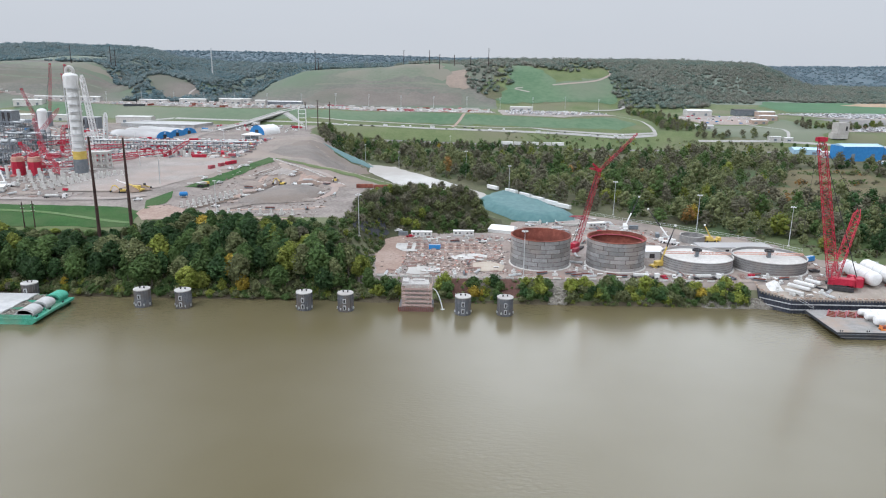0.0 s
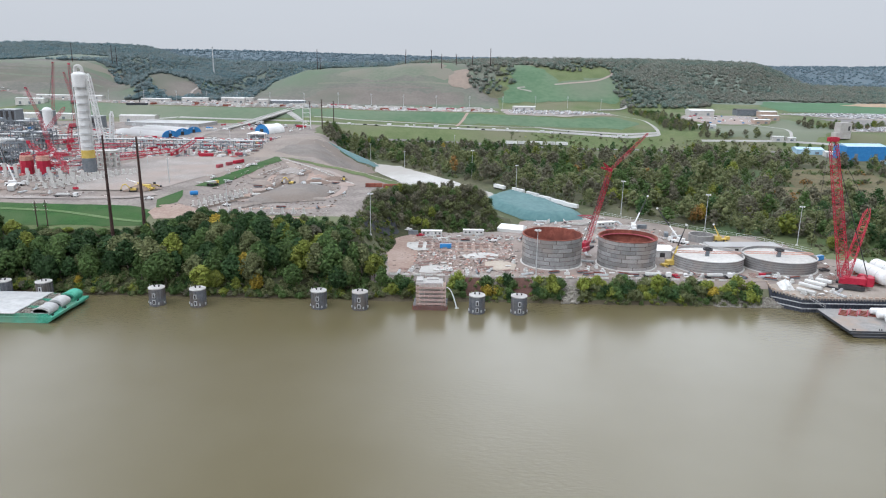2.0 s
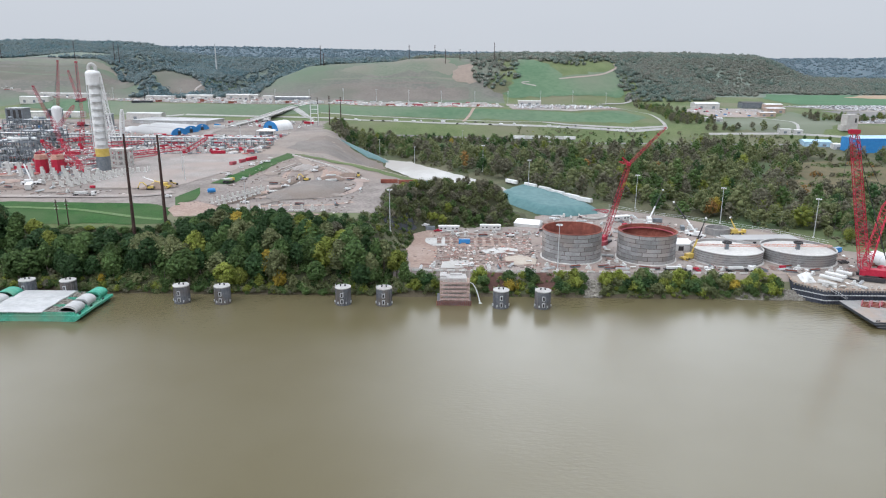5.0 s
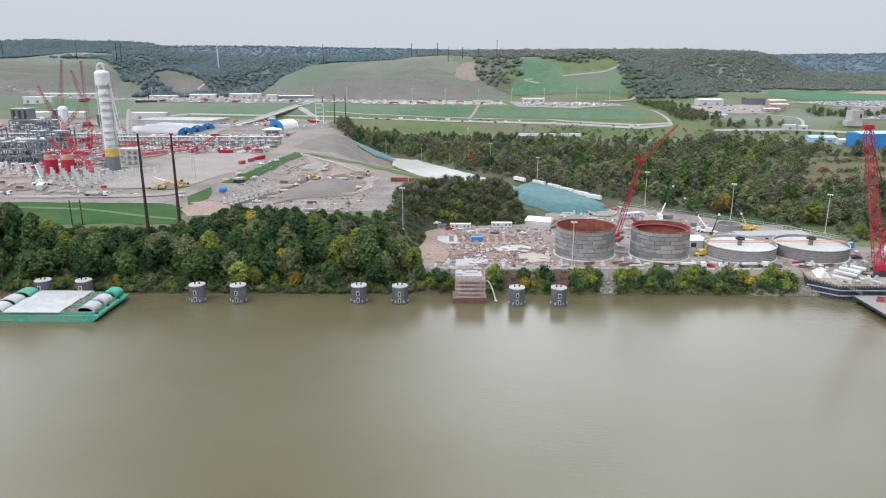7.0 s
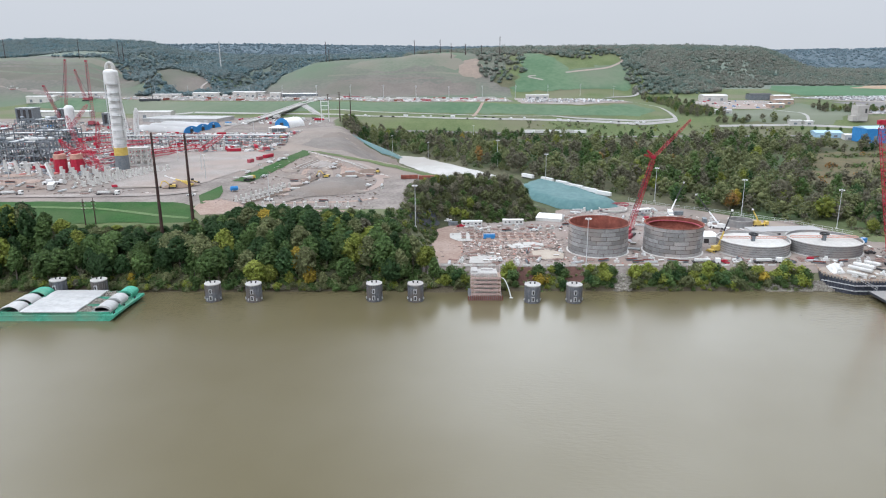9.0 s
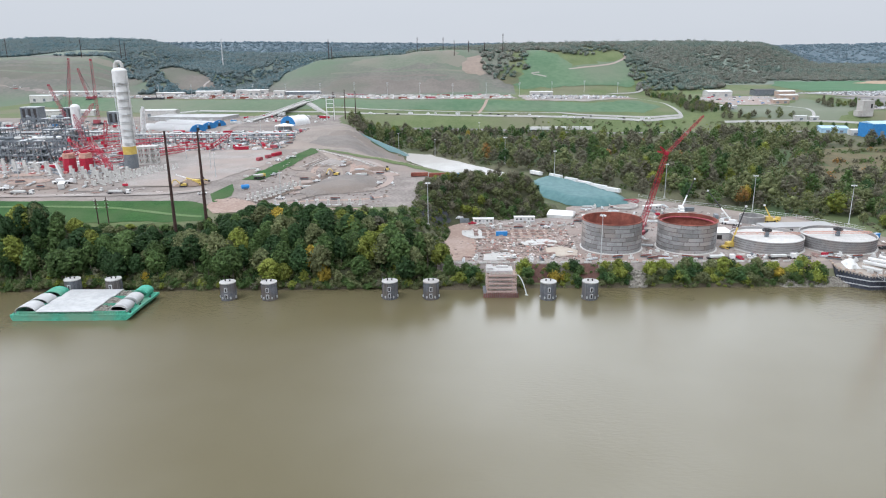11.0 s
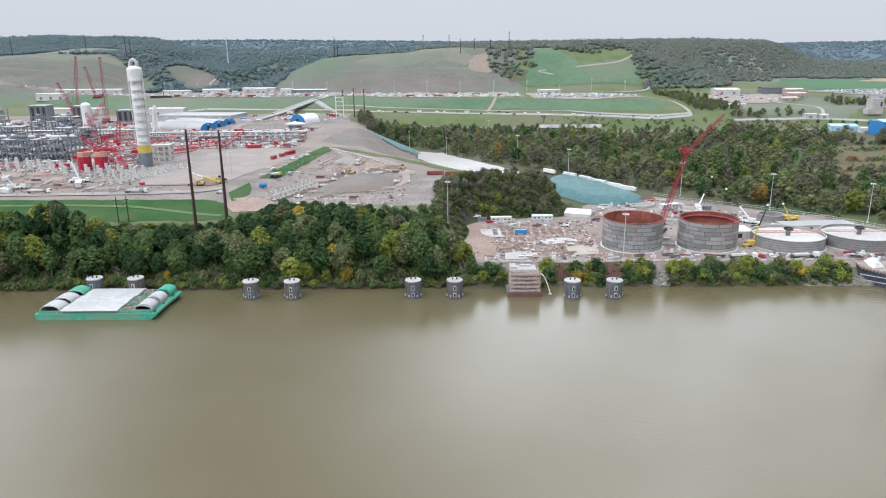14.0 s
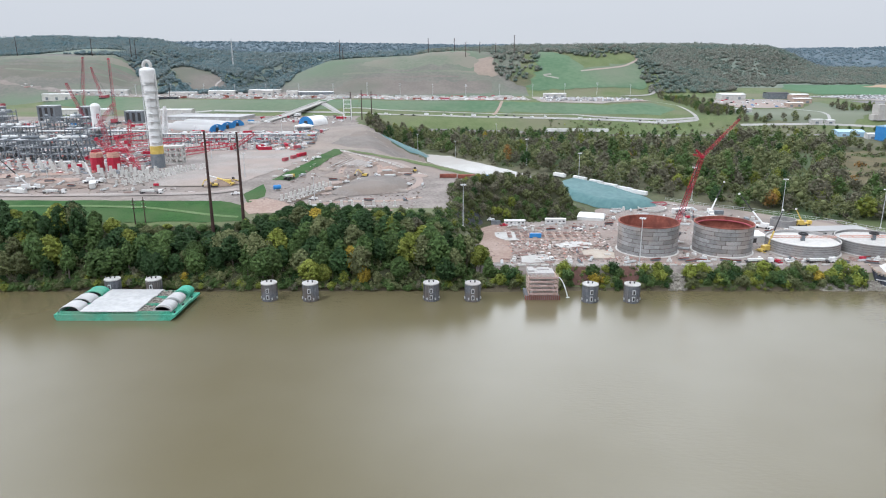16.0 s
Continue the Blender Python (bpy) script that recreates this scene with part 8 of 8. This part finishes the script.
drape("tan_field", [(760, 1430), (840, 1500), (960, 1500), (960, 1400), (820, 1380)], surface("tan_stubble", (0.3, 0.22, 0.15), (0.36, 0.27, 0.19), 0.02, 0.95), "tan ploughed strip beside the field", lift=0.9, cell=14, ragged=6)
drape("car_park", [(480, 1118), (545, 1055), (600, 1040), (760, 1060), (760, 1150), (600, 1150)], GRAVEL, "pale far car park", lift=0.5, cell=10)
drape("car_park_dark", [(520, 1050), (560, 1000), (760, 1020), (760, 1062), (600, 1042)], ASPHALT, "dark asphalt strip below the car park", lift=0.5, cell=10)
drape("car_park_near", [(500, 925), (560, 930), (720, 950), (720, 1000), (545, 995)], GRAVEL, "gravel car park", lift=0.5, cell=10)
ribbon("right_road", [(300, 880), (392, 882), (440, 878), (520, 868), (700, 850)], 5, ROADPALE, "pale road across the flats")
ribbon("right_drive", [(400, 1000), (440, 960), (420, 900), (412, 880)], 4, ROADPALE, "pale drive across the lawn")
drape("meadow", [(190, 440), (262, 424), (330, 422), (330, 444), (236, 460), (205, 462)], VALLEYGRASS, "rough green meadow behind the yard", "grass", lift=0.25, ragged=4)
drape("meadow_green", [(262, 534), (292, 541), (350, 530), (420, 562), (420, 590), (330, 572), (300, 560), (268, 560)], VALLEYGRASS, "rough green clearing in the valley", "grass", lift=0.35, cell=8, ragged=5)
drape("meadow_far", [(256, 604), (300, 640), (330, 725), (420, 735), (420, 560), (350, 528), (292, 541), (264, 548)], surface("dry_brown_meadow", (0.088, 0.08, 0.042), (0.135, 0.112, 0.062), 0.06, 0.95, c=(0.066, 0.098, 0.036), bump=0.5, fine=9), "dry brown meadow in the valley", "grass", lift=0.2, cell=8, ragged=7)
drape("meadow_mid", [(92, 772), (230, 772), (230, 832), (92, 838)], SCRUB, "dry rough grass in the valley", "grass", lift=0.3, cell=8, ragged=7)

ribbon("ramp_road", [(-262, 640), (-272, 700), (-290, 760), (-286, 820)], 9, GRAVEL, "pale plant road leading to the bridge ramp")
bridge = thing("road_bridge", -262, 932, 43.5, "concrete road bridge ramp up to the bench", "bridge")
ramp = [(-20, -110, 0.3), (-12, -56, 1.6), (4, 0, 7.4), (20, 40, 13.0), (30, 120, 14.8)]
for a, b in zip(ramp, ramp[1:]):
    p, q = Vector(a), Vector(b)
    d = (q - p).xy.normalized()
    side = Vector((-d.y, d.x, 0)) * 6
    for name, lo, hi, wide, m in (("deck", -0.9, 0.3, 1.0, ROADPALE),):
        v = [p - side * wide, p + side * wide, q + side * wide, q - side * wide]
        part(name, Shape().add([w + Vector((0, 0, lo)) for w in v] + [w + Vector((0, 0, hi)) for w in v], [(0, 1, 2, 3), (7, 6, 5, 4), (0, 4, 5, 1), (1, 5, 6, 2), (2, 6, 7, 3), (3, 7, 4, 0)]), m, bridge)
    for s in (-1, 1):
        part("parapet", Shape().beam(p + side * s + Vector((0, 0, 0.8)), q + side * s + Vector((0, 0, 0.8)), 0.9), CONC, bridge)
for x, y, h in ((-12, -16, 5), (8, 8, 8), (14, 22, 10)):
    part("pier", Shape().box(x, y, 0, 9, 1.6, h, 50), CONC, bridge)
part("abutment", Shape().add([(16, 20, 0), (62, -24, 0), (30, 40, 0), (20, 30, 12), (26, 40, 12.6)], [(0, 1, 3), (1, 4, 3), (1, 2, 4), (0, 3, 4, 2), (2, 1, 0)]), ROADPALE, bridge, "pale paved abutment slope")


def shed(x, y, w, d, h, label, wall=None, roof=None, rz=0.0, z=None, doors=2):
    b = thing("shed", x, y, height(x, y) if z is None else z, label, "building", "far sheds and offices", rz)
    part("wall", Shape().box(0, 0, -1.5, w, d, h + 1.5), wall or CONC, b)
    part("roof", Shape().add([(-w / 2 - 0.5, -d / 2 - 0.5, h), (w / 2 + 0.5, -d / 2 - 0.5, h), (w / 2 + 0.5, d / 2 + 0.5, h), (-w / 2 - 0.5, d / 2 + 0.5, h), (-w / 2 - 0.5, 0, h + d * 0.09), (w / 2 + 0.5, 0, h + d * 0.09)], [(0, 1, 5, 4), (2, 3, 4, 5), (1, 2, 5), (3, 0, 4), (3, 2, 1, 0)]), roof or OFFWHITE, b)
    for k in range(doors):
        part("door", Shape().box(-w / 2 + w * (k + 0.5) / doors, -d / 2 - 0.06, 0, min(4.0, w / doors * 0.4), 0.15, h * 0.5), STEEL, b)
    return b


shed(-440, 1165, 44, 14, 5, "long white shed on the far bench")
shed(-365, 1150, 52, 14, 5, "long white shed with dark doors", doors=3)
shed(-278, 1118, 58, 12, 5, "dark-fronted long shed on the bench", STEEL, WHITE, doors=4)
shed(-352, 1112, 18, 12, 8, "grey block building on the bench", CONC, CONC)
shed(-312, 1108, 16, 12, 7, "grey block building beside another", CONC, CONC)
shed(-650, 1165, 110, 12, 4.5, "very long white shed on the far bench", doors=6)
shed(-680, 1105, 46, 12, 9, "white steel-framed building under construction", doors=3)
shed(-500, 1150, 46, 10, 4, "low white shed on the far bench", doors=2)
shed(-420, 905, 46, 14, 8, "white shed behind the plant", doors=2)
shed(-560, 930, 90, 14, 7, "long white shed behind the furnaces", doors=3)
shed(95, 1082, 34, 10, 5, "white and pink site cabins on the bench", doors=3)
shed(360, 1074, 36, 24, 7, "white building with a curved pale roof", doors=2)
shed(432, 1082, 32, 18, 8, "dark-roofed shed before the woods", STEEL, DARK, doors=2)
shed(455, 1060, 24, 16, 8, "tan brick building by the yard", TIMBER, OFFWHITE, doors=2)
shed(425, 1008, 22, 12, 5, "low tan building with pale roof", TIMBER, OFFWHITE, doors=2)
shed(448, 1036, 26, 14, 6, "low tan building on the flats", TIMBER, OFFWHITE, doors=2)
shed(330, 955, 24, 10, 4.5, "low grey house on the lawn", CONC, GALV, doors=2)
works = shed(455, 806, 46, 26, 16, "large blue works building with pale blue roof", BLUE, PALEBLUE, 4, doors=2)
shed(520, 810, 60, 30, 13, "long blue works building", BLUE, WHITE, 4, doors=2)
shed(418, 850, 30, 24, 5, "low building with pale blue roof", PALEBLUE, PALEBLUE, -10, doors=2)
shed(436, 822, 22, 12, 6, "low building with white roof", OFFWHITE, WHITE, -10, doors=2)
shed(395, 884, 14, 8, 5, "small white domed hut by the road", doors=1)
shed(412, 884, 10, 8, 4, "small white hut by the road", doors=1)
shed(470, 770, 16, 10, 4, "small pale shed below the works", PALEBLUE, WHITE, doors=1)
shed(492, 772, 16, 10, 4, "small pale shed beside another", PALEBLUE, WHITE, doors=1)
SPOILCONC = surface("beige_concrete", (0.36, 0.335, 0.31), (0.44, 0.415, 0.385), 0.2, 0.9)
silo = thing("concrete_tower", 474, 892, height(474, 892), "tall windowless beige concrete tower", "tower", rz=8)
part("block", Shape().box(6, 0, 0, 15, 12, 19), SPOILCONC, silo)
part("annex", Shape().box(-3.7, 0, 0, 4.4, 9, 7), SPOILCONC, silo)
part("louvre", Shape().box(10.0, -6.05, 10, 2.6, 0.2, 5.5), DARK, silo)
part("parapet", Shape().box(6, 0, 19, 15.5, 12.5, 0.7), SPOILCONC, silo)
for k in range(5):
    w = thing("rail_wagon", 60 + k * 15.5, 861 - k * 0.8, height(60 + k * 15.5, 861) + 0.6, "white box wagon standing on the railway", "rail wagon", "railway wagons", -3)
    part("body", Shape().box(0, 0, 1.1, 14.5, 3.0, 3.6), OFFWHITE if k % 2 else WHITE, w)
    part("underframe", Shape().box(0, 0, 0.5, 13.5, 2.2, 0.6), DARK, w)
for k in range(9):
    rnd_k = random.Random(k)
    plant(398 + k * 15, 868 - k * 1.5, 0.45, "green", "in a row beside the road", rnd_k)

CARS = {"car_white": 4, "car_dark": 2, "car_grey": 3, "car_blue": 1, "car_red": 0.7}
strew([(325, 1046), (350, 1000), (418, 1002), (452, 1036), (430, 1056), (345, 1064)], 34, CARS, 5.5, 72)


def car_rows(name, region, row, gap, material, seed, label):
    """Hundreds of far-off cars standing in rows."""
    rnd = random.Random(seed)
    ax, ay = np.array(region).T
    cars = Shape()
    y = ay.min()
    while y < ay.max():
        x = ax.min() + rnd.uniform(0, gap)
        while x < ax.max():
            if rnd.random() < 0.8 and float(inside(region, x, y)) > 2:
                z = height(x, y) + 0.6
                cars.box(x, y, z, 1.9, 4.4, 0.75).box(x, y - 0.2, z + 0.75, 1.6, 2.3, 0.6)
            x += gap * rnd.choice((1, 1, 1, 1.0, 2.2))
        y += row
    solid(name, cars, material, label, "cars", kind="stuff")


CARPAINT = surface("mixed_car_paint", (0.30, 0.31, 0.33), (0.52, 0.52, 0.52), 0.6, 0.4, island=0.85)
car_rows("parked_cars", [(490, 1112), (548, 1062), (600, 1048), (755, 1068), (755, 1142), (600, 1142)], 9.0, 3.1, CARPAINT, 73, "rows of white, silver and dark cars filling a far car park")
car_rows("parked_cars_near", [(506, 930), (560, 936), (715, 955), (715, 995), (548, 990)], 10.0, 3.3, CARPAINT, 74, "rows of cars in the gravel car park")
car_rows("parked_cars_bench", [(66, 1070), (150, 1054), (222, 1036), (200, 992), (145, 972), (66, 980)], 11.0, 3.3, CARPAINT, 71, "rows of cars in the car park on the bench")
def plain_box(name, paint, sx, sy, sz, label, category):
    """A far-off box with a lipped roof, a few strides long."""
    def make():
        return solid(name, Shape().box(0, 0, 0, sx, sy, sz).box(0, 0, sz, sx + 0.3, sy + 0.3, 0.15), paint, label, category, "containers and cabins on the bench")
    return make


MAKE.update(far_red=plain_box("container", PINKRED, 12, 2.5, 2.7, "faded red container on the bench", "container"), far_white=plain_box("cabin", CONC, 10, 3.0, 2.6, "white site cabin on the bench", "cabin"),
            far_grey=plain_box("container", GALV, 9, 2.5, 2.6, "pale grey container on the bench", "container"), far_rust=plain_box("container", RUST, 12, 2.5, 2.7, "rust-brown container on the bench", "container"), far_van=plain_box("van", WHITE, 5.5, 2.0, 2.1, "white van on the bench", "van"))
BENCH = {"far_red": 0.7, "far_white": 3, "far_rust": 0.9, "far_grey": 2.5, "far_van": 3}
strew([(-205, 1085), (-120, 1085), (40, 1078), (50, 1008), (-90, 1010), (-205, 1036)], 85, BENCH, 8, 75)
strew([(-640, 1140), (-480, 1100), (-330, 1090), (-215, 1095), (-215, 1026), (-330, 1022), (-480, 1050), (-640, 1130)], 85, BENCH, 8.5, 76)
heap = thing("landing_stage", -480, 1034, height(-480, 1034), "dark flat platform on the embankment's edge", "platform")
part("deck", Shape().box(0, 0, 0, 30, 6, 3.0), HULLDARK, heap)
part("mast", Shape().cyl(4, 0, 3, 22, 0.5, 0.3, 8), DARK, heap)
strew([(-160, 925), (60, 905), (210, 890), (210, 884), (60, 896), (-160, 915)], 26, {"car_white": 3, "car_dark": 2, "far_van": 1}, 9, 77)
